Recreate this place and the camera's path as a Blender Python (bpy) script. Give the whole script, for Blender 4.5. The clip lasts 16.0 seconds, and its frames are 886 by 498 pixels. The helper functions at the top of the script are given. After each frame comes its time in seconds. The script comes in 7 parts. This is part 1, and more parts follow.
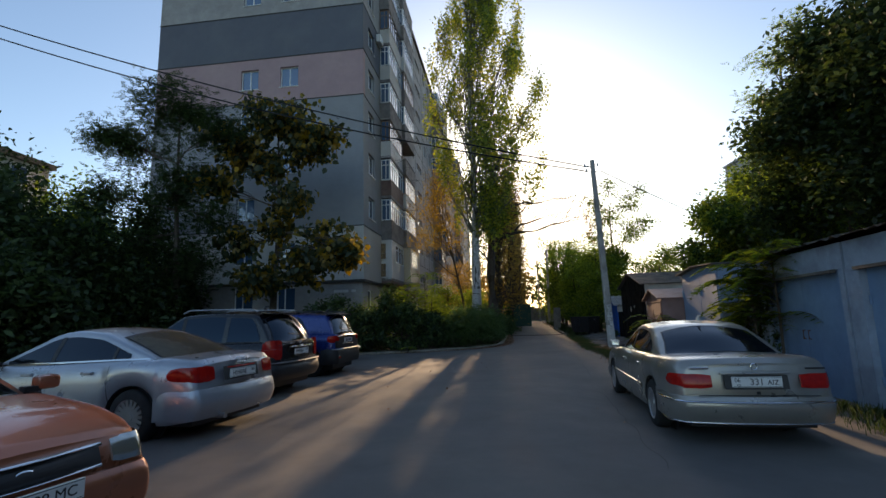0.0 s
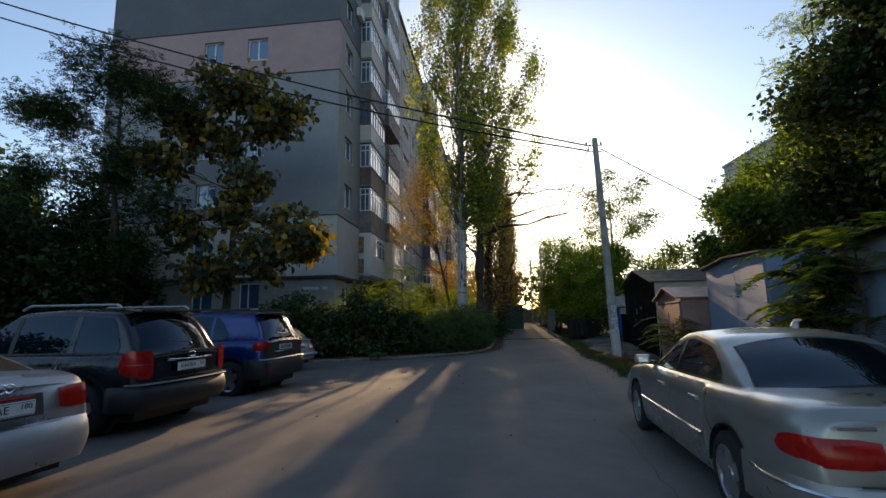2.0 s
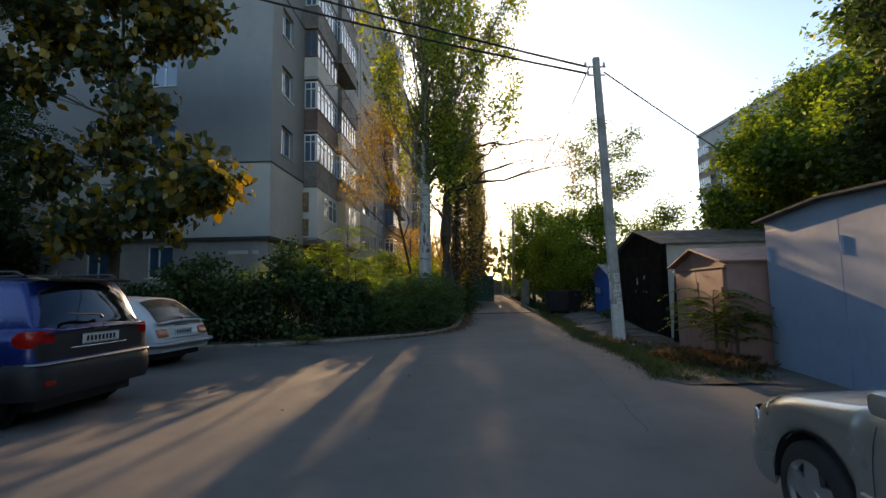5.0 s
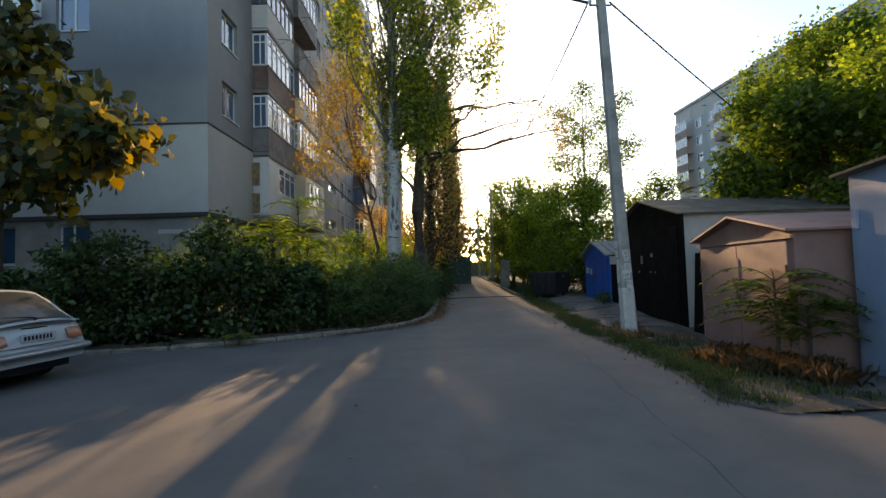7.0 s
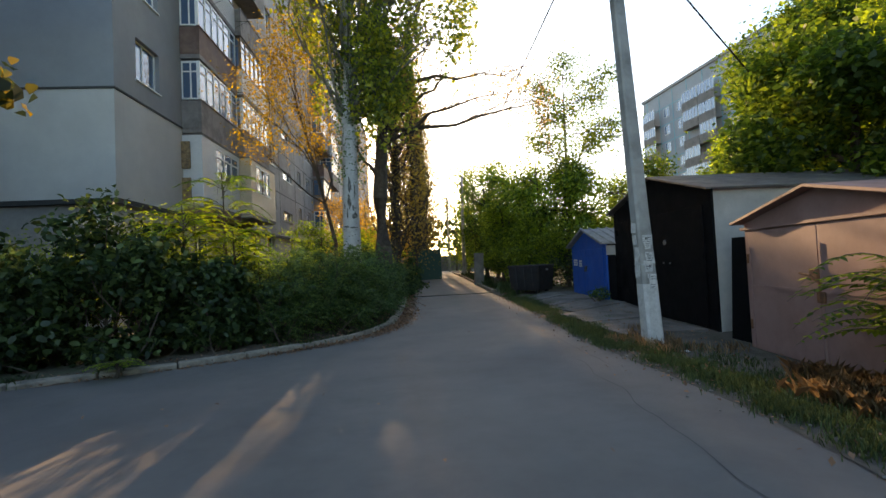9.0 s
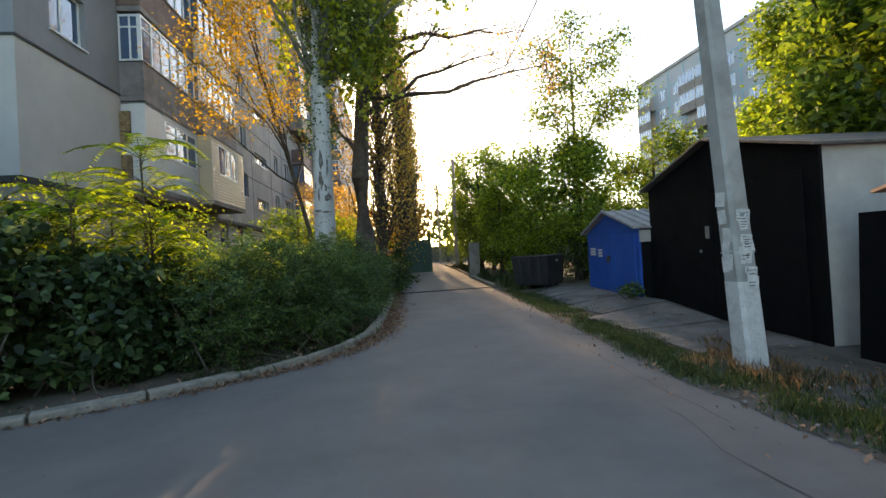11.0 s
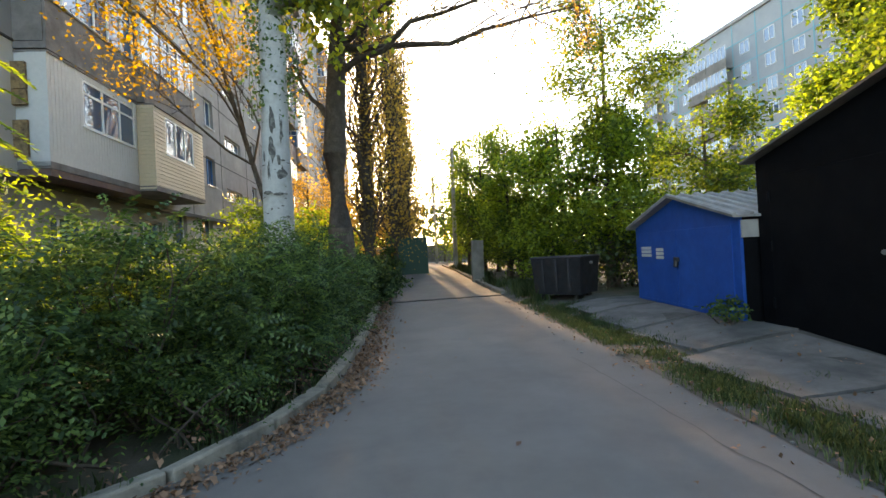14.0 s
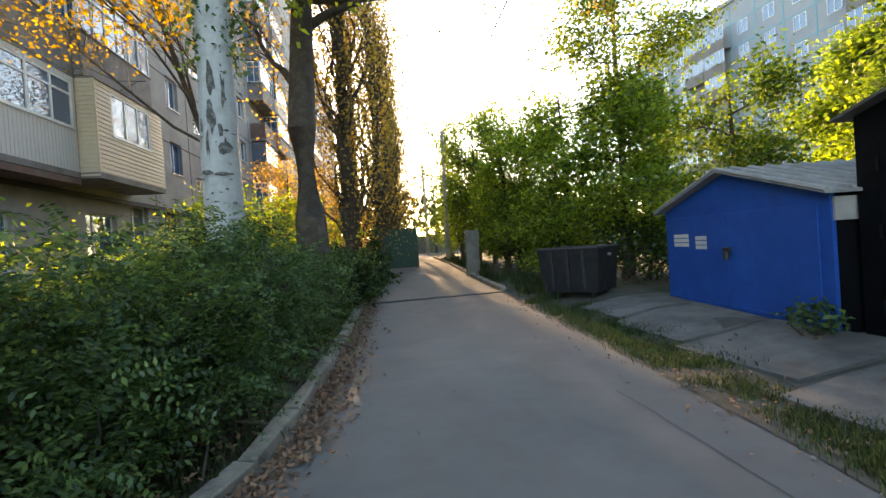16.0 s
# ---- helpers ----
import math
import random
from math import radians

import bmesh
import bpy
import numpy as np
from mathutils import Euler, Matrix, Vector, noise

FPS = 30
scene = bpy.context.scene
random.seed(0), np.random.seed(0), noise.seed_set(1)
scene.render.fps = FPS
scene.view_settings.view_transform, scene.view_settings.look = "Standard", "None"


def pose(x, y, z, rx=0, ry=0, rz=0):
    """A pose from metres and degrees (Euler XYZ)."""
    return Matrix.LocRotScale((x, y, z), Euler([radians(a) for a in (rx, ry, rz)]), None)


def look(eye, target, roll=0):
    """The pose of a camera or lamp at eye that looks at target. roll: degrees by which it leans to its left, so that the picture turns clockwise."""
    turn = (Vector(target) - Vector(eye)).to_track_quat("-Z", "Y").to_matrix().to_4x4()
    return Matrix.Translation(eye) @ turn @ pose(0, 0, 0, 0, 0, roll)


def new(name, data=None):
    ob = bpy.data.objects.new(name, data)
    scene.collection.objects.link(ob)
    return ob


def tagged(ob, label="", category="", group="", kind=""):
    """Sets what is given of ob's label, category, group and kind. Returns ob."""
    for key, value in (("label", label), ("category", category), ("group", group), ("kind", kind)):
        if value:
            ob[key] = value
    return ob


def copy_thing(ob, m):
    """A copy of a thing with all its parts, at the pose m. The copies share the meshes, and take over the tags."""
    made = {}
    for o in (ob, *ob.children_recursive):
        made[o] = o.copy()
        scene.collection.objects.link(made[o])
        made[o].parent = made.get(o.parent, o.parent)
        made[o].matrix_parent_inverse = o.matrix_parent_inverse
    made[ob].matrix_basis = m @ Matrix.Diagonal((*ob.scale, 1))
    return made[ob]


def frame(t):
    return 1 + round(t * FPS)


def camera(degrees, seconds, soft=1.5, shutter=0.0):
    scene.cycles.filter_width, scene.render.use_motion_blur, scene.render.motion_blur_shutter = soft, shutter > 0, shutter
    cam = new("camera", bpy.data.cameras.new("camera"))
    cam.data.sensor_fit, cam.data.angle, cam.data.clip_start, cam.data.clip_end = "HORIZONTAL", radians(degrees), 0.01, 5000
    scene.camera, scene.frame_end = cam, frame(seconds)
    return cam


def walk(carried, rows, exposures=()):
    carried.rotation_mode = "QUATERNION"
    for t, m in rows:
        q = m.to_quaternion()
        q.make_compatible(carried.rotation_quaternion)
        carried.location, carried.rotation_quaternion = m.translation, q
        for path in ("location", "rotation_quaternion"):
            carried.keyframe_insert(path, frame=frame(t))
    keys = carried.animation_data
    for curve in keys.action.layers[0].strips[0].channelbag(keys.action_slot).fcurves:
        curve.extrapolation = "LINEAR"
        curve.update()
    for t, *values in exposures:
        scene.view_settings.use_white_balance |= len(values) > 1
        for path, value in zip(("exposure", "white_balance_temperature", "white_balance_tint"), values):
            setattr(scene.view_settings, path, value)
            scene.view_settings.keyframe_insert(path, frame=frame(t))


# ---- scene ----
cam = camera(87.7, 16.0)
PATH = [
    (0, (1.145, -0.766, 1.411), (1.011, 1.208, 1.706), -1.6),
    (0.5, (1.238, -0.052, 1.419), (1.116, 1.921, 1.723), -1.6),
    (1, (1.334, 0.668, 1.416), (1.219, 2.64, 1.728), -1.5),
    (1.5, (1.449, 1.386, 1.412), (1.345, 3.359, 1.721), -1.5),
    (2, (1.532, 2.085, 1.408), (1.425, 4.06, 1.707), -1.1),
    (2.5, (1.559, 2.736, 1.343), (1.461, 4.711, 1.641), -0.5),
    (3, (1.598, 3.453, 1.377), (1.506, 5.429, 1.671), -0.5),
    (3.5, (1.642, 4.091, 1.388), (1.569, 6.069, 1.676), -0.4),
    (4, (1.701, 4.798, 1.395), (1.653, 6.778, 1.673), -0.6),
    (4.5, (1.706, 5.495, 1.396), (1.699, 7.482, 1.622), -0.8),
    (7, (1.868, 8.697, 1.412), (2.002, 10.69, 1.508), -1.7),
    (7.5, (1.956, 9.401, 1.421), (2.13, 11.391, 1.513), -1.9),
    (8, (1.969, 10.014, 1.439), (2.177, 12.002, 1.52), -2.1),
    (8.5, (2.039, 10.619, 1.416), (2.281, 12.602, 1.495), -2.4),
    (9, (2.082, 11.247, 1.421), (2.351, 13.227, 1.488), -2.7),
    (11.5, (2.422, 14.386, 1.43), (2.745, 16.36, 1.45), -3.1),
    (12, (2.534, 14.966, 1.368), (2.861, 16.939, 1.385), -2.6),
    (12.5, (2.588, 15.587, 1.39), (2.924, 17.558, 1.411), -2.7),
    (13, (2.649, 16.161, 1.418), (2.983, 18.133, 1.441), -2.7),
    (13.5, (2.708, 16.71, 1.451), (3.046, 18.681, 1.473), -2.9),
    (14, (2.75, 17.228, 1.47), (3.084, 19.2, 1.49), -3.1),
    (14.5, (2.849, 17.711, 1.464), (3.191, 19.682, 1.478), -3.2),
    (15, (2.959, 18.171, 1.456), (3.301, 20.141, 1.464), -3.3),
    (15.5, (2.998, 18.607, 1.487), (3.347, 20.576, 1.484), -3.6),
    (16, (3.056, 19.004, 1.513), (3.424, 20.97, 1.49), -4.0),
]
EXPOSURES = [(0.0, 0.6, 6700, 10), (4.5, 0.92, 7100, 10), (7.0, 1.38, 7300, 10), (9.0, 1.7, 7400, 10), (12.0, 2.35, 7700, 10), (16.0, 2.6, 7800, 10)]
walk(cam, [(t, look(eye, target, roll)) for t, eye, target, roll in PATH], EXPOSURES)

# ---- daylight: low sun beyond the poplars ----
SUN_AZ, SUN_EL = 3.3, 15.4
world = bpy.data.worlds.new("sky")
scene.world = world
world.use_nodes = True
wn = world.node_tree.nodes
sky = wn.new("ShaderNodeTexSky")
sky.sky_type, sky.sun_disc = "NISHITA", False
sky.sun_elevation, sky.sun_rotation = radians(SUN_EL), radians(SUN_AZ)
sky.air_density, sky.dust_density, sky.ozone_density = 1.0, 0.8, 2.2
wn["Background"].inputs["Strength"].default_value = 0.15
world.node_tree.links.new(sky.outputs[0], wn["Background"].inputs["Color"])
sun_data = bpy.data.lights.new("sun", "SUN")
sun_data.energy, sun_data.angle, sun_data.color = 3.0, radians(0.55), (1.0, 0.68, 0.4)
sun = new("sun", sun_data)
sd = Vector((math.sin(radians(SUN_AZ)) * math.cos(radians(SUN_EL)), math.cos(radians(SUN_AZ)) * math.cos(radians(SUN_EL)), math.sin(radians(SUN_EL))))
sun.matrix_world = look(sd * 200, (0, 0, 0))

# ---- small kit ----
RNG = np.random.default_rng(7)


def thing(name, label, category, m=None, group="", kind=""):
    ob = new(name)
    ob.empty_display_size = 0.2
    if m is not None:
        ob.matrix_world = m
    return tagged(ob, label, category, group, kind)


def mesh_from(name, bm, material, smooth=None):
    me = bpy.data.meshes.new(name)
    bm.normal_update()
    bm.to_mesh(me)
    bm.free()
    me.materials.append(material)
    if smooth:
        me.shade_smooth()
        me.set_sharp_from_angle(angle=radians(smooth))
    return me


def part(name, bm, material, parent=None, label="", smooth=None):
    ob = new(name, bm if isinstance(bm, bpy.types.Mesh) else mesh_from(name, bm, material, smooth))
    if parent is not None:
        ob.parent = parent
    if label:
        ob["label"] = label
    return ob


def box(bm, x0, y0, z0, x1, y1, z1, m=None, bevel=0.0):
    r = bmesh.ops.create_cube(bm, size=1)
    vs = r["verts"]
    t = Matrix.Translation(((x0 + x1) / 2, (y0 + y1) / 2, (z0 + z1) / 2)) @ Matrix.Diagonal((abs(x1 - x0), abs(y1 - y0), abs(z1 - z0), 1))
    bmesh.ops.transform(bm, matrix=(m @ t) if m is not None else t, verts=vs)
    if bevel > 0:
        es = list({e for v in vs for e in v.link_edges})
        bmesh.ops.bevel(bm, geom=es, offset=bevel, segments=2, affect="EDGES", profile=0.5)
    return bm


def B():
    return bmesh.new()


def boxm(*a, **k):
    return box(B(), *a, **k)


def prism(bm, poly, axis, a, b, bevel=0.0):
    """Extrude a polygon of 2D points along an axis from a to b."""
    def at(p, d):
        return {"x": (d, p[0], p[1]), "y": (p[0], d, p[1]), "z": (p[0], p[1], d)}[axis]
    lo = [bm.verts.new(at(p, a)) for p in poly]
    hi = [bm.verts.new(at(p, b)) for p in poly]
    n = len(poly)
    fs = [bm.faces.new(lo), bm.faces.new(hi[::-1])]
    fs += [bm.faces.new((lo[i], hi[i], hi[(i + 1) % n], lo[(i + 1) % n])) for i in range(n)]
    bmesh.ops.recalc_face_normals(bm, faces=fs)
    if bevel > 0:
        bmesh.ops.bevel(bm, geom=list({e for f in fs for e in f.edges}), offset=bevel, segments=2, affect="EDGES", profile=0.5)
    return bm


def tube(bm, pts, radii, n=8, caps=True):
    pts = [Vector(p) for p in pts]
    if not hasattr(radii, "__len__"):
        radii = [radii] * len(pts)
    rings = []
    for i, p in enumerate(pts):
        d = (pts[min(i + 1, len(pts) - 1)] - pts[max(i - 1, 0)]).normalized()
        q = d.to_track_quat("Z", "Y")
        rings.append([bm.verts.new(p + q @ Vector((math.cos(6.2832 * k / n) * radii[i], math.sin(6.2832 * k / n) * radii[i], 0))) for k in range(n)])
    for a, b in zip(rings, rings[1:]):
        for k in range(n):
            bm.faces.new((a[k], a[(k + 1) % n], b[(k + 1) % n], b[k]))
    if caps and n > 2:
        bm.faces.new(rings[0][::-1])
        bm.faces.new(rings[-1])
    return bm


def grid_mesh(name, xs_of, ys, zf, n, material):
    """A sheet made of rows at each y, from x0 to x1, n quads wide."""
    vs, fs = [], []
    for y in ys:
        x0, x1 = xs_of(y)
        for k in range(n + 1):
            x = x0 + (x1 - x0) * k / n
            vs.append((x, y, zf(x, y)))
    for j in range(len(ys) - 1):
        for k in range(n):
            a = j * (n + 1) + k
            fs.append((a, a + 1, a + n + 2, a + n + 1))
    me = bpy.data.meshes.new(name)
    me.from_pydata(vs, [], fs)
    me.materials.append(material)
    me.shade_smooth()
    return me


def lettering(name, body, size, material, parent, m, label=""):
    cu = bpy.data.curves.new(name, "FONT")
    cu.body, cu.size, cu.extrude, cu.align_x, cu.align_y = body, size, 0.001, "CENTER", "CENTER"
    tmp = new("tmp_text", cu)
    me = bpy.data.meshes.new_from_object(tmp.evaluated_get(bpy.context.evaluated_depsgraph_get()))
    bpy.data.objects.remove(tmp)
    src = bmesh.new()
    src.from_mesh(me)
    bmesh.ops.remove_doubles(src, verts=src.verts[:], dist=1e-6)
    src.verts.index_update()
    bpy.data.meshes.remove(me)
    left = set(src.faces)
    while left:
        # one letter: all faces that hang together
        heap, glyph = [left.pop()], []
        while heap:
            f = heap.pop()
            glyph.append(f)
            for e in f.edges:
                for g in e.link_faces:
                    if g in left:
                        left.remove(g)
                        heap.append(g)
        bm, seen = bmesh.new(), {}
        for f in glyph:
            for v in f.verts:
                if v.index not in seen:
                    seen[v.index] = bm.verts.new(v.co)
            bm.faces.new([seen[v.index] for v in f.verts])
        ob = part(name, bm, material, parent, label)
        ob.matrix_local = m
    src.free()


# ---- materials ----
def mat(name, color, rough=0.6, metal=0.0, var=0.0, scale=4.0, second=None, mix=(0.45, 0.65), bump=0.0, bump_scale=60.0, spec=0.5, grime=0.0, grime_scale=0.8, per="", coat=0.0, island=0.0):
    m = bpy.data.materials.new(name)
    m.use_nodes = True
    nt = m.node_tree
    N, Lk = nt.nodes, nt.links
    p = N["Principled BSDF"]
    p.inputs["Roughness"].default_value, p.inputs["Metallic"].default_value = rough, metal
    p.inputs["Specular IOR Level"].default_value = spec
    p.inputs["Coat Weight"].default_value = coat
    p.inputs["Coat Roughness"].default_value = 0.04
    tc = N.new("ShaderNodeTexCoord")
    geo = N.new("ShaderNodeNewGeometry")
    col = None

    def noise_node(sc, detail=6.0, r=0.6):
        n = N.new("ShaderNodeTexNoise")
        n.inputs["Scale"].default_value, n.inputs["Detail"].default_value, n.inputs["Roughness"].default_value = sc, detail, r
        Lk.new(geo.outputs["Position"], n.inputs["Vector"])
        return n

    def ramp(a, b, src):
        r = N.new("ShaderNodeMapRange")
        r.inputs["From Min"].default_value, r.inputs["From Max"].default_value = a, b
        Lk.new(src, r.inputs["Value"])
        return r.outputs["Result"]

    def mixer(fac, a, b, kind="MIX"):
        x = N.new("ShaderNodeMix")
        x.data_type, x.blend_type = "RGBA", kind
        if isinstance(fac, float):
            x.inputs["Factor"].default_value = fac
        else:
            Lk.new(fac, x.inputs["Factor"])
        for i, v in (("A", a), ("B", b)):
            sock = [q for q in x.inputs if q.name == i and q.type == "RGBA"][0]
            if isinstance(v, tuple):
                sock.default_value = (*v, 1)
            else:
                Lk.new(v, sock)
        return [q for q in x.outputs if q.type == "RGBA"][0]

    col = color
    if second:
        col = mixer(ramp(mix[0], mix[1], noise_node(scale).outputs["Fac"]), col, second)
    if grime:
        g = noise_node(grime_scale, 8.0, 0.7)
        dark = tuple(c * 0.45 for c in color)
        col = mixer(ramp(0.5, 0.75, g.outputs["Fac"]), col, mixer(grime, color, dark) if not second else mixer(grime, color, dark))
    if var or per or island:
        hsv = N.new("ShaderNodeHueSaturation")
        if isinstance(col, tuple):
            hsv.inputs["Color"].default_value = (*col, 1)
        else:
            Lk.new(col, hsv.inputs["Color"])
        src = None
        if per:
            src = N.new("ShaderNodeObjectInfo").outputs["Random"]
        elif island:
            src = geo.outputs["Random Per Island"]
        else:
            src = noise_node(scale * 3.1, 8.0, 0.7).outputs["Fac"]
        r = N.new("ShaderNodeMapRange")
        amount = var or island
        r.inputs["From Min"].default_value, r.inputs["From Max"].default_value = (0.0, 1.0) if (per or island) else (0.3, 0.7)
        r.inputs["To Min"].default_value, r.inputs["To Max"].default_value = 1 - amount, 1 + amount
        Lk.new(src, r.inputs["Value"])
        Lk.new(r.outputs["Result"], hsv.inputs["Value"])
        col = hsv.outputs["Color"]
    if isinstance(col, tuple):
        p.inputs["Base Color"].default_value = (*col, 1)
    else:
        Lk.new(col, p.inputs["Base Color"])
    if bump:
        b = N.new("ShaderNodeBump")
        b.inputs["Strength"].default_value, b.inputs["Distance"].default_value = bump, 0.01
        Lk.new(noise_node(bump_scale, 5.0, 0.65).outputs["Fac"], b.inputs["Height"])
        Lk.new(b.outputs["Normal"], p.inputs["Normal"])
    if grime or rough > 0.5:
        q = ramp(0.3, 0.7, noise_node(scale * 2.0).outputs["Fac"])
        r = N.new("ShaderNodeMapRange")
        r.inputs["To Min"].default_value, r.inputs["To Max"].default_value = max(rough - 0.1, 0.03), min(rough + 0.1, 1)
        Lk.new(q, r.inputs["Value"])
        Lk.new(r.outputs["Result"], p.inputs["Roughness"])
    return m


def leaf_mat(name, color, second, amount=0.35, through_light=0.45, turn=0.3):
    """Leaves: two hues by leaf, part of the light goes through."""
    m = bpy.data.materials.new(name)
    m.use_nodes = True
    N, Lk = m.node_tree.nodes, m.node_tree.links
    N.remove(N["Principled BSDF"])
    geo = N.new("ShaderNodeNewGeometry")
    ns = N.new("ShaderNodeTexNoise")
    ns.inputs["Scale"].default_value = 0.7
    Lk.new(geo.outputs["Position"], ns.inputs["Vector"])
    add = N.new("ShaderNodeMath")
    add.operation = "MULTIPLY_ADD"
    add.inputs[1].default_value = 1.6
    Lk.new(ns.outputs["Fac"], add.inputs[0])
    Lk.new(geo.outputs["Random Per Island"], add.inputs[2])
    mr = N.new("ShaderNodeMapRange")
    mr.inputs["From Min"].default_value, mr.inputs["From Max"].default_value = 1.3 - turn, 2.1 - turn
    Lk.new(add.outputs[0], mr.inputs["Value"])
    mx = N.new("ShaderNodeMix")
    mx.data_type = "RGBA"
    ca = [q for q in mx.inputs if q.type == "RGBA"]
    ca[0].default_value, ca[1].default_value = (*color, 1), (*second, 1)
    Lk.new(mr.outputs["Result"], mx.inputs["Factor"])
    co = [q for q in mx.outputs if q.type == "RGBA"][0]
    hs = N.new("ShaderNodeHueSaturation")
    m2 = N.new("ShaderNodeMapRange")
    m2.inputs["To Min"].default_value, m2.inputs["To Max"].default_value = 1 - amount, 1 + amount
    Lk.new(geo.outputs["Random Per Island"], m2.inputs["Value"])
    Lk.new(m2.outputs["Result"], hs.inputs["Value"])
    Lk.new(co, hs.inputs["Color"])
    df, tr, gl = N.new("ShaderNodeBsdfDiffuse"), N.new("ShaderNodeBsdfTranslucent"), N.new("ShaderNodeBsdfGlossy")
    gl.inputs["Roughness"].default_value = 0.45
    gl.inputs["Color"].default_value = (0.6, 0.65, 0.6, 1)
    bright = N.new("ShaderNodeHueSaturation")
    bright.inputs["Value"].default_value, bright.inputs["Saturation"].default_value = 1.9, 1.1
    Lk.new(hs.outputs["Color"], bright.inputs["Color"])
    Lk.new(hs.outputs["Color"], df.inputs["Color"])
    Lk.new(bright.outputs["Color"], tr.inputs["Color"])
    s1, s2 = N.new("ShaderNodeMixShader"), N.new("ShaderNodeMixShader")
    s1.inputs[0].default_value, s2.inputs[0].default_value = through_light, 0.04
    Lk.new(df.outputs[0], s1.inputs[1])
    Lk.new(tr.outputs[0], s1.inputs[2])
    Lk.new(s1.outputs[0], s2.inputs[1])
    Lk.new(gl.outputs[0], s2.inputs[2])
    Lk.new(s2.outputs[0], N["Material Output"].inputs["Surface"])
    return m


def glass_mat(name, tint, rough=0.03, ior=1.45, sky_tint=(1.0, 1.0, 1.0)):
    m = bpy.data.materials.new(name)
    m.use_nodes = True
    p = m.node_tree.nodes["Principled BSDF"]
    p.inputs["Base Color"].default_value = (*tint, 1)
    p.inputs["Roughness"].default_value = rough
    p.inputs["Specular IOR Level"].default_value = 0.5
    p.inputs["IOR"].default_value = ior
    # colours the reflections, to put the blue of the sky into them
    p.inputs["Specular Tint"].default_value = (*sky_tint, 1)
    return m


ASPHALT = mat("asphalt", (0.128, 0.117, 0.107), 0.8, second=(0.165, 0.147, 0.128), scale=0.35, mix=(0.4, 0.65), var=0.16, bump=0.35, bump_scale=110, grime=0.25, grime_scale=0.5)
SOIL = mat("soil", (0.09, 0.07, 0.048), 0.95, second=(0.05, 0.06, 0.025), scale=0.9, mix=(0.4, 0.6), var=0.3, bump=0.9, bump_scale=25)
DIRT = mat("dry_dirt", (0.088, 0.077, 0.062), 0.95, second=(0.055, 0.055, 0.038), scale=1.6, var=0.25, bump=0.8, bump_scale=40)
SLAB = mat("weathered_slab", (0.15, 0.135, 0.12), 0.92, second=(0.085, 0.08, 0.07), scale=1.1, var=0.3, bump=0.6, bump_scale=50, grime=0.5)
CONCRETE = mat("concrete", (0.23, 0.21, 0.185), 0.88, second=(0.16, 0.145, 0.125), scale=1.4, var=0.15, bump=0.4, bump_scale=70, grime=0.4)
KERB = mat("kerb_concrete", (0.3, 0.255, 0.195), 0.9, second=(0.16, 0.14, 0.11), scale=3.0, var=0.25, bump=0.6, bump_scale=50)
POLE = mat("pole_concrete", (0.36, 0.34, 0.31), 0.85, second=(0.25, 0.235, 0.21), scale=2.0, var=0.12, bump=0.35, bump_scale=90)
WALL_GREY = mat("grey_render", (0.27, 0.27, 0.28), 0.9, second=(0.3, 0.298, 0.3), scale=0.5, var=0.07, bump=0.25, bump_scale=120, grime=0.15, grime_scale=0.25)
WALL_DARK = mat("dark_grey_render", (0.125, 0.13, 0.15), 0.9, second=(0.145, 0.15, 0.165), scale=0.5, var=0.06, bump=0.25, bump_scale=120)
WALL_PINK = mat("pink_render", (0.4, 0.27, 0.27), 0.9, second=(0.43, 0.3, 0.29), scale=0.6, var=0.06, bump=0.25, bump_scale=120, grime=0.1)
WALL_LIGHT = mat("pale_render", (0.53, 0.5, 0.46), 0.9, second=(0.58, 0.55, 0.5), scale=0.5, var=0.05, bump=0.25, bump_scale=120, grime=0.12, grime_scale=0.3)
WALL_OLD = mat("old_panel_concrete", (0.33, 0.31, 0.29), 0.92, second=(0.4, 0.375, 0.345), scale=0.7, var=0.12, bump=0.4, bump_scale=60, grime=0.35, grime_scale=0.5)
WALL_FAR = mat("tiled_panel", (0.33, 0.35, 0.36), 0.8, second=(0.38, 0.39, 0.39), scale=0.3, var=0.08, bump=0.2, bump_scale=30)
SEAM = mat("bitumen_seam", (0.05, 0.048, 0.045), 0.8, var=0.2)
PVC = mat("white_pvc", (0.75, 0.75, 0.73), 0.4, var=0.05)
BROWNWOOD = mat("old_brown_paint", (0.14, 0.085, 0.055), 0.7, second=(0.28, 0.2, 0.13), scale=6, var=0.2)
SIDING_W = mat("white_siding", (0.62, 0.6, 0.57), 0.6, var=0.06, grime=0.2)
SIDING_B = mat("beige_siding", (0.62, 0.5, 0.34), 0.6, var=0.07, grime=0.15)
TIMBER_CLAD = mat("weathered_cladding", (0.3, 0.2, 0.1), 0.85, second=(0.12, 0.08, 0.05), scale=7, var=0.25, bump=0.5, bump_scale=40)
BALC_GREY = mat("balcony_slab", (0.24, 0.215, 0.2), 0.9, second=(0.16, 0.14, 0.13), scale=1.5, var=0.15, bump=0.3, grime=0.4)
BALC_BROWN = mat("brown_balcony_sheet", (0.15, 0.09, 0.075), 0.8, second=(0.2, 0.13, 0.1), scale=2, var=0.2)
# blue base colour paints the sky's reflection into the panes
WINDOW = glass_mat("sky_blue_window_glass", (0.06, 0.11, 0.19), 0.02, 2.2)
CURTAIN = mat("curtain", (0.5, 0.48, 0.45), 0.95, var=0.2, scale=3)
# near-black colour standing for shade inside rooms and the building's core
INTERIOR_SHADE = mat("interior_shade", (0.03, 0.03, 0.03), 0.9, var=0.2)
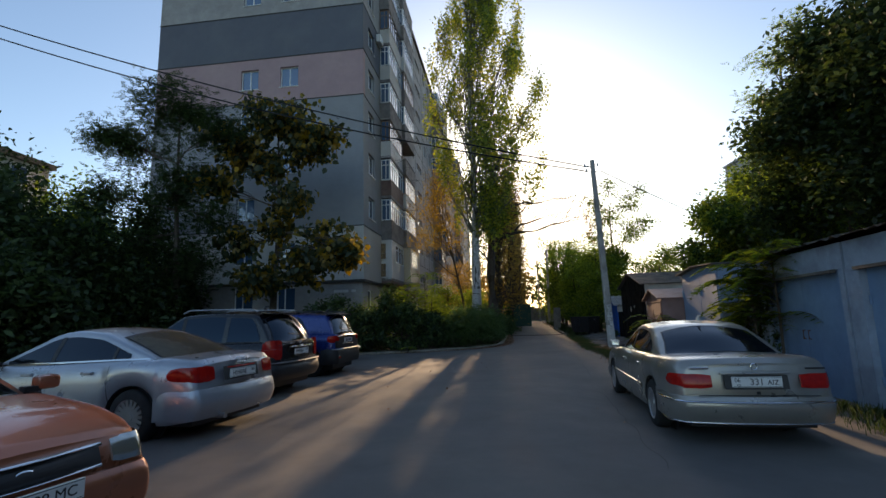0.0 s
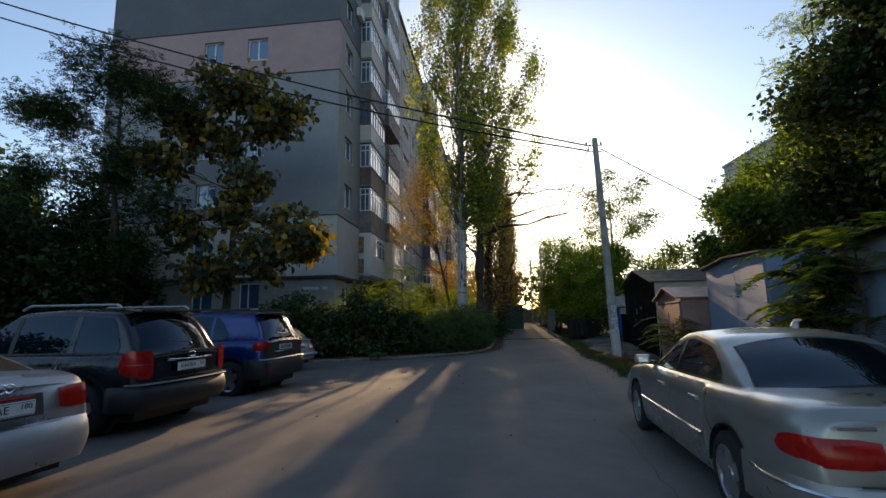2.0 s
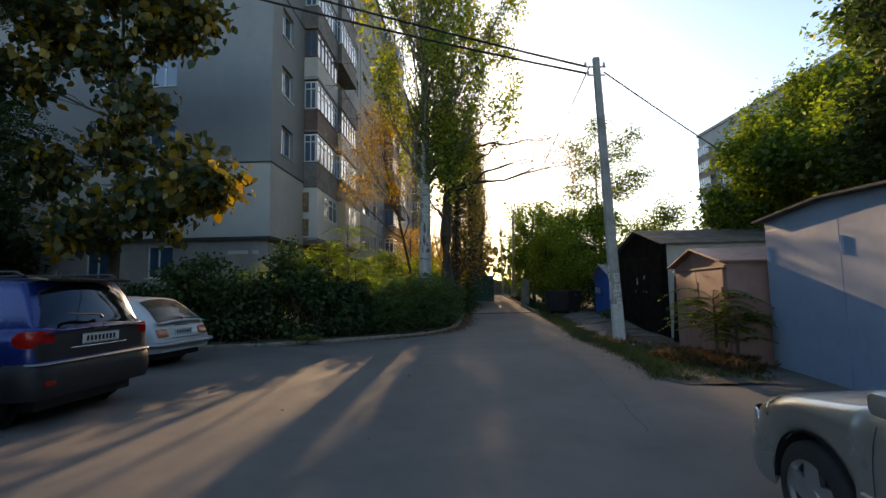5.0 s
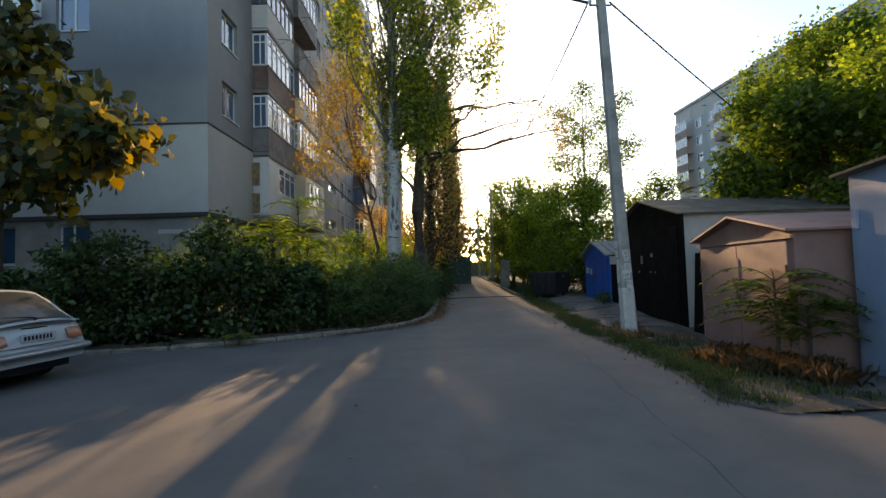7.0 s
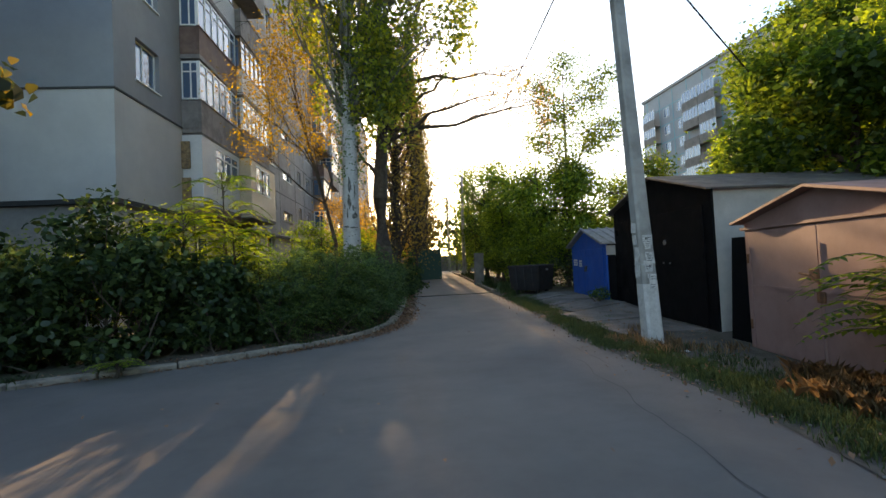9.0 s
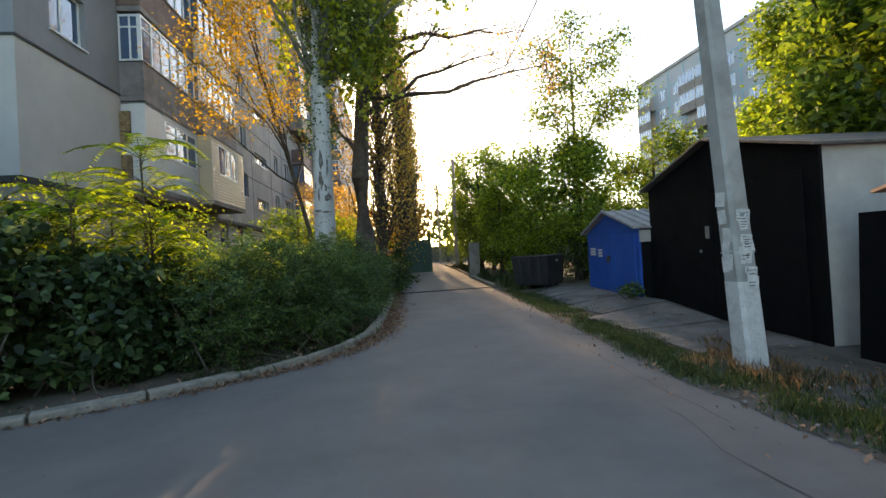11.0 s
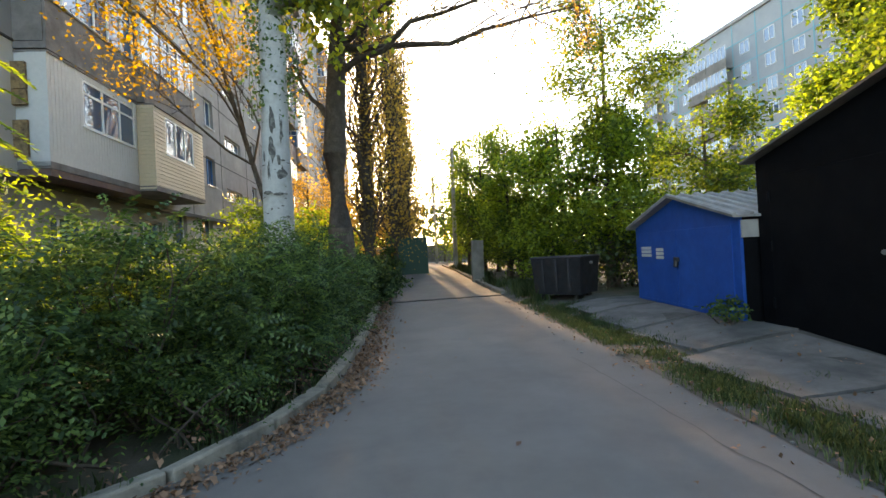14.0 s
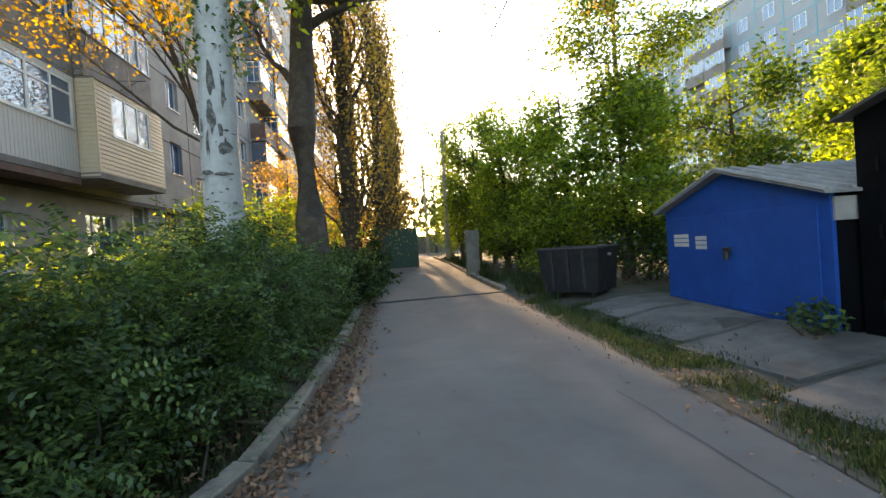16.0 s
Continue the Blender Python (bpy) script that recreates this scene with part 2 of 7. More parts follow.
BLUEFRAME = mat("blue_frame", (0.05, 0.22, 0.55), 0.5, var=0.08)
BARK_D = mat("dark_bark", (0.075, 0.055, 0.04), 0.95, second=(0.12, 0.095, 0.07), scale=6, var=0.3, bump=1.0, bump_scale=22)
BARK_W = mat("white_bark", (0.48, 0.455, 0.42), 0.9, second=(0.4, 0.37, 0.33), scale=4, mix=(0.5, 0.7), var=0.12, bump=0.6, bump_scale=25)
BARK_SCAR = mat("bark_scar", (0.09, 0.08, 0.07), 0.95, second=(0.24, 0.22, 0.19), scale=14, var=0.3, bump=0.8, bump_scale=30)
METAL_BLUE = mat("blue_garage_paint", (0.01, 0.075, 0.33), 0.6, spec=0.25, var=0.16, scale=1.2, second=(0.012, 0.09, 0.38), bump=0.12, bump_scale=6)
# black garage's paint; also paints shade onto the blue garage's side walls
BLACK_PAINT_AND_SHADE = mat("black_paint_and_shade", (0.005, 0.005, 0.006), 0.6, spec=0.1, var=0.3, scale=1.4, bump=0.12, bump_scale=5)
METAL_PALE = mat("pale_blue_paint", (0.22, 0.3, 0.43), 0.55, second=(0.26, 0.33, 0.44), scale=0.9, var=0.08, bump=0.12, bump_scale=6, grime=0.2)
METAL_BROWN = mat("brown_garage_paint", (0.31, 0.18, 0.155), 0.6, second=(0.26, 0.145, 0.12), scale=1.3, var=0.1, bump=0.12, bump_scale=6, grime=0.25)
METAL_GREEN = mat("green_gate_paint", (0.012, 0.06, 0.04), 0.5, var=0.15, bump=0.1, bump_scale=8)
PALE_WALL = mat("pale_sheet_wall", (0.45, 0.42, 0.38), 0.7, second=(0.36, 0.33, 0.3), scale=1.0, var=0.1, grime=0.3)
RUST = mat("rust", (0.2, 0.085, 0.035), 0.85, second=(0.1, 0.05, 0.03), scale=5, var=0.25, bump=0.4)
SLATE = mat("asbestos_slate", (0.33, 0.31, 0.29), 0.9, second=(0.24, 0.225, 0.21), scale=2, var=0.15, bump=0.3, grime=0.3)
FELT = mat("roof_felt", (0.09, 0.08, 0.07), 0.95, second=(0.16, 0.14, 0.11), scale=2, var=0.3, bump=0.6, bump_scale=30)
BLACK_PLASTIC = mat("black_plastic", (0.018, 0.018, 0.02), 0.5, var=0.2)
DUMPSTER = mat("dumpster_steel", (0.035, 0.033, 0.036), 0.6, second=(0.075, 0.05, 0.04), scale=2.5, mix=(0.55, 0.75), var=0.25, bump=0.2, bump_scale=12)
RUBBER = mat("tyre_rubber", (0.018, 0.018, 0.018), 0.85, var=0.2)
CHROME = mat("chrome", (0.75, 0.75, 0.76), 0.12, 1.0)
ALLOY = mat("alloy", (0.55, 0.55, 0.56), 0.28, 0.9, var=0.08)
STEEL = mat("galvanised_steel", (0.4, 0.4, 0.4), 0.45, 0.8, var=0.15)
CABLE = mat("cable", (0.015, 0.015, 0.016), 0.7, var=0.1)
PLATE = mat("plate_white", (0.72, 0.72, 0.7), 0.4, var=0.05, grime=0.15, grime_scale=6)
INK = mat("plate_ink", (0.012, 0.012, 0.014), 0.5)
LAMP_RED = mat("red_lens", (0.42, 0.012, 0.008), 0.14, second=(0.3, 0.006, 0.006), scale=16, var=0.12, spec=0.35)
LAMP_CLEAR = mat("clear_lens", (0.5, 0.49, 0.46), 0.14, 0.75, var=0.25, scale=9.0, coat=0.8)
LAMP_AMBER = mat("amber_lens", (0.5, 0.14, 0.05), 0.12, coat=0.5)
# near-black glass, its reflections tinted blue to imitate a bluer sky
CAR_GLASS = glass_mat("sky_tinted_car_glass", (0.006, 0.008, 0.012), 0.02, 1.5, (0.45, 0.7, 1.0))
CAR_GLASS_DUSTY = mat("dusty_car_glass", (0.09, 0.08, 0.06), 0.18, second=(0.06, 0.055, 0.045), scale=2.5, var=0.15)
POSTER = mat("old_paper", (0.62, 0.6, 0.56), 0.9, second=(0.45, 0.44, 0.42), scale=9, var=0.15)
LITTER = mat("dry_leaf", (0.23, 0.125, 0.07), 0.9, island=0.55)
WHITEWASH = mat("whitewash", (0.55, 0.52, 0.48), 0.9, second=(0.4, 0.37, 0.33), scale=8, mix=(0.5, 0.7), var=0.12, bump=0.3)


def car_paint(name, c, metal=0.5, rough=0.32, coat=0.8):
    return mat(name, c, rough, metal, var=0.05, scale=1.5, coat=coat, grime=0.12, grime_scale=1.2)


SILVER = car_paint("silver_paint", (0.42, 0.44, 0.48), 0.6, 0.33)
CHAMPAGNE = car_paint("champagne_silver_paint", (0.36, 0.34, 0.305), 0.6, 0.33)
COPPER = car_paint("copper_brown_paint", (0.36, 0.12, 0.06), 0.4)
CAR_BLACK = car_paint("black_car_paint", (0.009, 0.01, 0.013), 0.1, 0.25, 0.35)
CAR_BLUE = car_paint("blue_car_paint", (0.008, 0.03, 0.17), 0.3, 0.28, 0.4)
CAR_WHITE = car_paint("white_car_paint", (0.6, 0.6, 0.58), 0.0, 0.4)

LEAF_POPLAR = leaf_mat("poplar_leaf", (0.14, 0.19, 0.04), (0.3, 0.29, 0.035), 0.4, 0.6, 0.3)
LEAF_POPLAR_FAR = leaf_mat("autumn_poplar_leaf", (0.24, 0.175, 0.055), (0.34, 0.215, 0.05), 0.4, 0.66, 0.4)
LEAF_ORANGE = leaf_mat("yellowing_leaf", (0.24, 0.16, 0.028), (0.35, 0.235, 0.03), 0.4, 0.5, 0.3)
LEAF_DARK = leaf_mat("dark_green_leaf", (0.032, 0.052, 0.018), (0.05, 0.072, 0.02), 0.4, 0.3, 0.3)
LEAF_GREEN = leaf_mat("green_leaf", (0.07, 0.118, 0.022), (0.15, 0.185, 0.026), 0.45, 0.55, 0.3)
# brighter green also carries sunlight on shrubs, saplings and lane trees
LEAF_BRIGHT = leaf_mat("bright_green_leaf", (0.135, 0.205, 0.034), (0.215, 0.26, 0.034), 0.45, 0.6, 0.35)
LEAF_HEDGE = leaf_mat("shrub_leaf", (0.055, 0.1, 0.036), (0.1, 0.145, 0.035), 0.5, 0.34, 0.25)
# broad shrub leaf, its green darkened to carry shade along the hedge
LEAF_SHRUB_SHADED = leaf_mat("shaded_shrub_leaf", (0.036, 0.066, 0.024), (0.07, 0.1, 0.028), 0.5, 0.3, 0.2)
LEAF_BROAD = leaf_mat("broad_leaf", (0.045, 0.06, 0.024), (0.3, 0.185, 0.02), 0.35, 0.45, 0.13)
GRASS = leaf_mat("grass_blade", (0.05, 0.085, 0.03), (0.085, 0.105, 0.04), 0.35, 0.2, 0.25)
GRASS_DRY = leaf_mat("dry_grass_blade", (0.2, 0.145, 0.085), (0.27, 0.185, 0.1), 0.3, 0.25, 0.4)

# ---- ground, road, kerbs ----
def interp(v, table):
    return float(np.interp(v, [a for a, _ in table], [b for _, b in table]))


RISE = [(27, 0.0), (32, 0.08), (43, 0.44), (58, 0.64), (75, 0.66)]
LEFT_EDGE = [(17.4, -16.0), (17.75, -9.0), (18.0, -5.0), (18.25, -3.0), (18.74, -1.6), (19.45, -0.17), (20.35, 1.1), (21.2, 1.8), (22.8, 2.35), (25.5, 2.65), (33, 3.3), (42, 3.85), (60, 5.0)]
RIGHT_EDGE = [(12.4, 7.4), (12.75, 5.6), (13.3, 5.05), (14.5, 5.3), (16, 5.45), (18.4, 5.5), (19.9, 5.7), (22, 5.98), (25.3, 6.4), (28, 6.65), (32.3, 7.05), (42, 7.75), (60, 9.2)]


def gz(x, y):
    pad = 0.2 * min(1, max(0, (x - 6.7) / 1.3)) * min(1, max(0, (y - 20.5) / 2.0)) * min(1, max(0, (34 - y) / 5))
    low = -0.1 * min(1, max(0, (x - 5.6) / 1.5)) * min(1, max(0, (19.5 - y) / 1.5))
    dip = -0.14 * min(1, max(0, (x - 2.2) / 1.4)) * min(1, max(0, (14 - y) / 4))
    return interp(y, RISE) + pad + min(low, dip)


def frange(a, b, s):
    return list(np.arange(a, b, s))


ground_rows = sorted(set([-900, -300, -80, -30] + frange(-12, 75, 0.75) + [80, 110, 200, 500, 1500]))
gv, gf = [], []
gxs = [-1500, -400, -120, -60, -35] + frange(-20, 24, 0.8) + [26, 35, 60, 120, 400, 1500]
for y in ground_rows:
    for x in gxs:
        rough = 0.05 * noise.noise((x * 0.7, y * 0.7, 3.0)) if abs(x) < 25 and -15 < y < 76 else 0.0
        on_road = interp(y, LEFT_EDGE) - 0.7 < x < interp(y, RIGHT_EDGE) + 0.3 or y < 17.4
        raised = 0.1 if (x < interp(y, LEFT_EDGE) - 0.4 and y > 17.6) else 0.0
        gv.append((x, y, gz(x, y) + (-0.06 if on_road else -0.01 + rough * 0.5 + raised)))
nx = len(gxs)
for j in range(len(ground_rows) - 1):
    for k in range(nx - 1):
        a = j * nx + k
        gf.append((a, a + 1, a + nx + 1, a + nx))
gme = bpy.data.meshes.new("ground")
gme.from_pydata(gv, [], gf)
gme.materials.append(SOIL)
gme.shade_smooth()
tagged(new("ground", gme), "dark soil with sparse grass and dry leaves", "ground", kind="structure")

road_rows = frange(-14, 17.4, 0.6) + frange(17.4, 23, 0.12) + frange(23, 60.1, 0.6)


def road_span(y):
    l = -16.0 if y < 17.4 else interp(y, LEFT_EDGE)
    r = 7.4 if y < 12.4 else interp(y, RIGHT_EDGE) + 0.06 * noise.noise((y * 1.7, 0.0, 1.0)) + 0.05 * noise.noise((y * 5.0, 2.0, 1.0))
    return l, r


def road_z(x, y):
    return gz(x, y) + 0.012 * noise.noise((x * 0.35, y * 0.35, 0.0)) + 0.004


road = new("road", grid_mesh("road", road_span, road_rows, road_z, 30, ASPHALT))
tagged(road, "worn grey asphalt lane and parking yard", "road", kind="structure")
# the cross street beyond the gate
street = new("road_far", grid_mesh("road_far", lambda y: (-40, 60), [60.2, 63, 66], lambda x, y: gz(x, y) + 0.004, 30, ASPHALT))
tagged(street, "grey asphalt cross street", "road", kind="structure")

# a worn trench patch across the lane
bm = B()
for k in range(16):
    a, b = k / 16, (k + 1) / 16
    for (s, e) in ((a, b),):
        x0, x1 = 3.25 + 3.75 * s, 3.25 + 3.75 * e
        y = 31.2 + 0.03 * math.sin(k * 1.9)
        box(bm, x0, y - 0.11, gz(x0, y), x1, y + 0.11, gz(x0, y) + 0.03)
tagged(part("road_seam", bm, SEAM), "dark raised bitumen seam across the lane", "road seam", kind="structure")


def crack(points, width):
    bm = B()
    prev = None
    for i, (x, y) in enumerate(points):
        w = width * (0.5 + 0.8 * abs(noise.noise((x * 3, y * 3, 7))))
        z = road_z(x, y) + 0.005
        cur = (bm.verts.new((x - w, y, z)), bm.verts.new((x + w, y, z)))
        if prev:
            bm.faces.new((prev[0], prev[1], cur[1], cur[0]))
        prev = cur
    return bm


def wander(x0, y0, x1, y1, n, amp, seed):
    return [(x0 + (x1 - x0) * i / n + amp * noise.noise((i * 0.35, seed, 0.0)) + amp * 0.4 * noise.noise((i * 1.3, seed, 5.0)), y0 + (y1 - y0) * i / n) for i in range(n + 1)]


cr = thing("road_crack", "dark cracks in worn asphalt", "road cracks", kind="structure")
part("crack", crack(wander(2.9, 4.0, 4.75, 17.5, 60, 0.1, 1.0), 0.006), SEAM, cr)
part("crack", crack(wander(5.0, 17.0, 5.4, 23, 30, 0.06, 3.0), 0.006), SEAM, cr)
part("crack", crack(wander(-2.2, 4.7, -1.2, 5.6, 10, 0.1, 9.0), 0.012), SEAM, cr)

# dry dirt verge between the lane and the garages, and the pad of broken concrete
verge_rows = frange(12.9, 41, 0.5)
verge = new("verge", grid_mesh("verge", lambda y: (road_span(y)[1] - 0.1, 8.6 if y < 34 else 8.4), verge_rows, lambda x, y: gz(x, y) + 0.012 + 0.03 * abs(noise.noise((x * 1.2, y * 1.2, 4.0))) * min(1, max(0, (x - road_span(y)[1]) / 0.4)), 14, DIRT))
tagged(verge, "dry dirt verge with fallen leaves", "verge", kind="structure")
pad = thing("concrete_pad", "cracked concrete slabs in front of the garages", "pavement", kind="structure")
slabs = [(6.3, 19.0, 7.9, 20.6), (6.45, 20.75, 8.05, 22.3), (6.8, 22.45, 8.3, 24.0), (7.0, 24.15, 8.5, 25.7), (7.15, 25.85, 8.9, 27.2)]
for i, (x0, y0, x1, y1) in enumerate(slabs):
    bm = B()
    j = [0.1 * noise.noise((i * 3.1 + k, 0.5, 0)) for k in range(8)]
    poly = [(x0 + j[0], y0 + j[1]), ((x0 + x1) / 2, y0 + j[6]), (x1 + j[2], y0 + j[3]), (x1 + j[4], y1 + j[5]), ((x0 + x1) / 2, y1 - j[1]), (x0 + j[6], y1 + j[7])]
    zc = gz((x0 + x1) / 2, (y0 + y1) / 2)
    prism(bm, poly, "z", zc - 0.05, zc + 0.014 + 0.005 * (i % 3), 0.005)
    for v in bm.verts:
        v.co.z = gz(v.co.x, v.co.y) + (0.052 if v.co.z > zc else -0.06)
    part("slab", bm, SLAB, pad)
bm = B()
prism(bm, [(5.5, 12.35), (7.7, 11.9), (7.75, 14.4), (6.7, 13.7), (5.9, 12.9)], "z", -0.25, -0.055)
part("slab", bm, SLAB, pad)


# kerb stones along the left of the lane
def along(points, step):
    out, carry = [], 0.0
    for (ax, ay), (bx, by) in zip(points, points[1:]):
        d = math.hypot(bx - ax, by - ay)
        s = -carry
        while s + step <= d:
            s += step
            out.append((ax + (bx - ax) * s / d, ay + (by - ay) * s / d))
        carry = d - s if s > 0 else carry + d
    return out


def kerb_line(name, pts, length, label, h, w, side):
    line = thing(name, label, "kerb", kind="structure")
    ps = along(pts, 0.1)
    step = int(length / 0.1)
    for i in range(0, len(ps) - step, step):
        a, b = ps[i], ps[i + step]
        bm = B()
        d = math.hypot(b[0] - a[0], b[1] - a[1])
        box(bm, 0.012, -w / 2, -0.12, d - 0.012, w / 2, h, bevel=0.018)
        for v in bm.verts:
            v.co += Vector((0, 1, 0.8)) * 0.034 * noise.noise(v.co * 6 + Vector((i, 0, 0)))
        ob = part("kerbstone", bm, KERB, line)
        zz = gz((a[0] + b[0]) / 2, (a[1] + b[1]) / 2)
        tilt = (gz(*b) - gz(*a)) / max(d, 0.1)
        ob.matrix_local = pose(a[0], a[1], gz(*a) - 0.02 + 0.03 * noise.noise((i * 0.9, 1.0, 0)), 5.0 * noise.noise((i * 1.7, 3.0, 0)), -math.degrees(math.atan(tilt)), math.degrees(math.atan2(b[1] - a[1], b[0] - a[0])))
    return line


kerb_line("kerb_left", [(x - 0.06, y) for y, x in LEFT_EDGE[1:-1]], 1.0, "weathered concrete kerb along the shrubs", 0.115, 0.16, 1)
kerb_line("kerb_right", [(7.0, 31.2), (7.1, 33.0), (7.75, 42.0), (8.5, 52)], 1.0, "low sunlit concrete kerb beside weeds", 0.13, 0.2, -1)

# ---- foliage kit ----
def leaves(name, pos, size, material, parent, up=0.35, aspect=0.5, jitter=0.4, label="", droop=0.0, shape=4):
    """One mesh of small bent leaves at the given places."""
    pos = np.asarray(pos, dtype=np.float64)
    n = len(pos)
    a = RNG.uniform(0, 2 * np.pi, n)
    tilt = RNG.normal(0, 0.55, n) - droop
    d = np.stack([np.cos(a) * np.cos(tilt), np.sin(a) * np.cos(tilt), np.sin(tilt)], 1)
    r = RNG.normal(0, 1, (n, 3))
    r[:, 2] += up * 3
    s = np.cross(d, r)
    s /= np.linalg.norm(s, axis=1)[:, None] + 1e-9
    nrm = np.cross(s, d)
    L = size * (1 + jitter * RNG.uniform(-1, 1, n))[:, None]
    w = L * aspect * 0.5
    base, tip = pos, pos + d * L
    mid = pos + d * L * 0.45
    bend = nrm * L * 0.12
    if shape == 4:
        v = np.stack([base, mid - s * w + bend, tip, mid + s * w + bend], 1).reshape(-1, 3)
        f = np.arange(n * 4).reshape(-1, 4)
    else:
        q1, q2 = pos + d * L * 0.25, pos + d * L * 0.68
        v = np.stack([base, q1 - s * w * 0.85 + bend, q2 - s * w * 0.8 + bend, tip - bend, q2 + s * w * 0.8 + bend, q1 + s * w * 0.85 + bend], 1).reshape(-1, 3)
        f = np.arange(n * 6).reshape(-1, 6)
    k = f.shape[1]
    me = bpy.data.meshes.new(name)
    me.vertices.add(len(v))
    me.vertices.foreach_set("co", v.ravel())
    me.loops.add(len(v))
    me.loops.foreach_set("vertex_index", np.arange(len(v), dtype=np.int32))
    me.polygons.add(n)
    me.polygons.foreach_set("loop_start", np.arange(0, n * k, k, dtype=np.int32))
    me.polygons.foreach_set("loop_total", np.full(n, k, dtype=np.int32))
    me.materials.append(material)
    me.update(calc_edges=True)
    ob = new(name, me)
    if parent is not None:
        ob.parent = parent
    if label:
        ob["label"] = label
    return ob


def sprigs(name, pos, length, leaflet, pairs, material, parent, aspect=0.42, droop=0.2, label=""):
    """Feathery sprigs: paired leaflets along short arching stalks, one mesh."""
    pos = np.asarray(pos, dtype=np.float64)
    n = len(pos)
    a = RNG.uniform(0, 2 * np.pi, n)
    tilt = RNG.normal(0.1, 0.45, n)
    d = np.stack([np.cos(a) * np.cos(tilt), np.sin(a) * np.cos(tilt), np.sin(tilt)], 1)
    s = np.cross(d, np.array([0, 0, 1.0]) + RNG.normal(0, 0.35, (n, 3)))
    s /= np.linalg.norm(s, axis=1)[:, None] + 1e-9
    L = length * RNG.uniform(0.65, 1.2, n)[:, None]
    quads = []
    for j in range(pairs):
        t = 0.15 + 0.85 * j / max(1, pairs - 1)
        p = pos + d * L * t - np.array([0, 0, 1.0]) * L * droop * t * t
        for sg in (-1.0, 1.0):
            q = d * 0.45 + s * sg + RNG.normal(0, 0.22, (n, 3)) - np.array([0, 0, 0.35])
            q /= np.linalg.norm(q, axis=1)[:, None]
            l = leaflet * RNG.uniform(0.7, 1.2, n)[:, None] * (1 - 0.3 * t)
            w = d - q * np.sum(d * q, 1)[:, None]
            w /= np.linalg.norm(w, axis=1)[:, None] + 1e-9
            w = w * l * aspect * 0.5
            quads.append(np.stack([p, p + q * l * 0.45 - w, p + q * l, p + q * l * 0.45 + w], 1))
    v = np.stack(quads, 1).reshape(-1, 3)
    m = len(v) // 4
    me = bpy.data.meshes.new(name)
    me.vertices.add(len(v))
    me.vertices.foreach_set("co", v.ravel())
    me.loops.add(len(v))
    me.loops.foreach_set("vertex_index", np.arange(len(v), dtype=np.int32))
    me.polygons.add(m)
    me.polygons.foreach_set("loop_start", np.arange(0, m * 4, 4, dtype=np.int32))
    me.polygons.foreach_set("loop_total", np.full(m, 4, dtype=np.int32))
    me.materials.append(material)
    me.update(calc_edges=True)
    ob = new(name, me)
    ob.parent = parent
    if label:
        ob["label"] = label
    return ob


def clump_points(c, r, n, subs, tight=0.22, shell=0.5):
    """Leaf places in an ellipsoid, gathered round twigs, so that gaps stay."""
    c, r = np.array(c, float), np.array(r, float)
    d = RNG.normal(0, 1, (subs, 3))
    d /= np.linalg.norm(d, axis=1)[:, None]
    rad = RNG.uniform(0, 1, subs) ** shell
    centres = c + d * rad[:, None] * r
    pick = RNG.integers(0, subs, n)
    pts = centres[pick] + RNG.normal(0, 1, (n, 3)) * (r * tight)
    return pts, centres


def branchy(bm, a, b, r0, r1, bend=0.15, n=6, seg=6):
    a, b = Vector(a), Vector(b)
    d = (b - a).length
    off = Vector((RNG.normal(), RNG.normal(), abs(RNG.normal()) * 0.6)) * bend * d * 0.5
    pts = []
    for i in range(seg + 1):
        t = i / seg
        wob = Vector(RNG.normal(0, 1, 3)) * d * 0.02 * (0 < i < seg)
        pts.append(a.lerp(b, t) + off * math.sin(math.pi * t) + wob)
    tube(bm, pts, [r0 + (r1 - r0) * i / seg for i in range(seg + 1)], n)
    return pts


def tree(name, label, trunk, radii, clumps, leaf, size, bark, aspect=0.55, subs=26, tight=0.2, droop=0.15, twig=True, limb=0.06, shape=4, sides=10, category="tree", group="", crown_label="", limb_bark=None, sprig=0.0, dense=1.0):
    """trunk: points; clumps: (centre, radii, leaves, how far up the trunk its limb starts, 0 to 1)."""
    root = thing(name, label, category, pose(*trunk[0]), group)
    inv = Vector(trunk[0])
    tp = [Vector(p) - inv for p in trunk]
    bm = B()
    tube(bm, tp, radii, sides)
    part("trunk", bm, bark, root, smooth=60)
    bm = B()
    allp = []
    for c, r, n, u in clumps:
        pts, cs = clump_points(Vector(c) - inv, r, int(n * dense), subs, tight)
        allp.append(pts)
        zt = u * tp[-1].z
        i = max(j for j in range(len(tp) - 1) if tp[j].z <= zt + 1e-6)
        k = i + min(1.0, (zt - tp[i].z) / max(0.01, tp[i + 1].z - tp[i].z))
        start = tp[i].lerp(tp[i + 1], k - i)
        rr = (radii[i] + (radii[i + 1] - radii[i]) * (k - i)) * 0.55
        cc = Vector(c) - inv
        path = branchy(bm, start, cc, max(min(rr, limb * 2), 0.02), limb * 0.35, 0.16, 6)
        if twig:
            for q in cs[: min(len(cs), 16)]:
                s = path[int(RNG.integers(2, len(path)))]
                branchy(bm, s, q, limb * 0.3, 0.006, 0.2, 4, 3)
    if clumps:
        part("branchwork", bm, limb_bark or bark, root, smooth=60)
        if sprig:
            sprigs("crown", np.concatenate(allp), sprig, size, 5, leaf, root, aspect)
        else:
            leaves("crown", np.concatenate(allp), size, leaf, root, aspect=aspect, droop=droop, shape=shape, label=crown_label)
    else:
        bm.free()
    return root


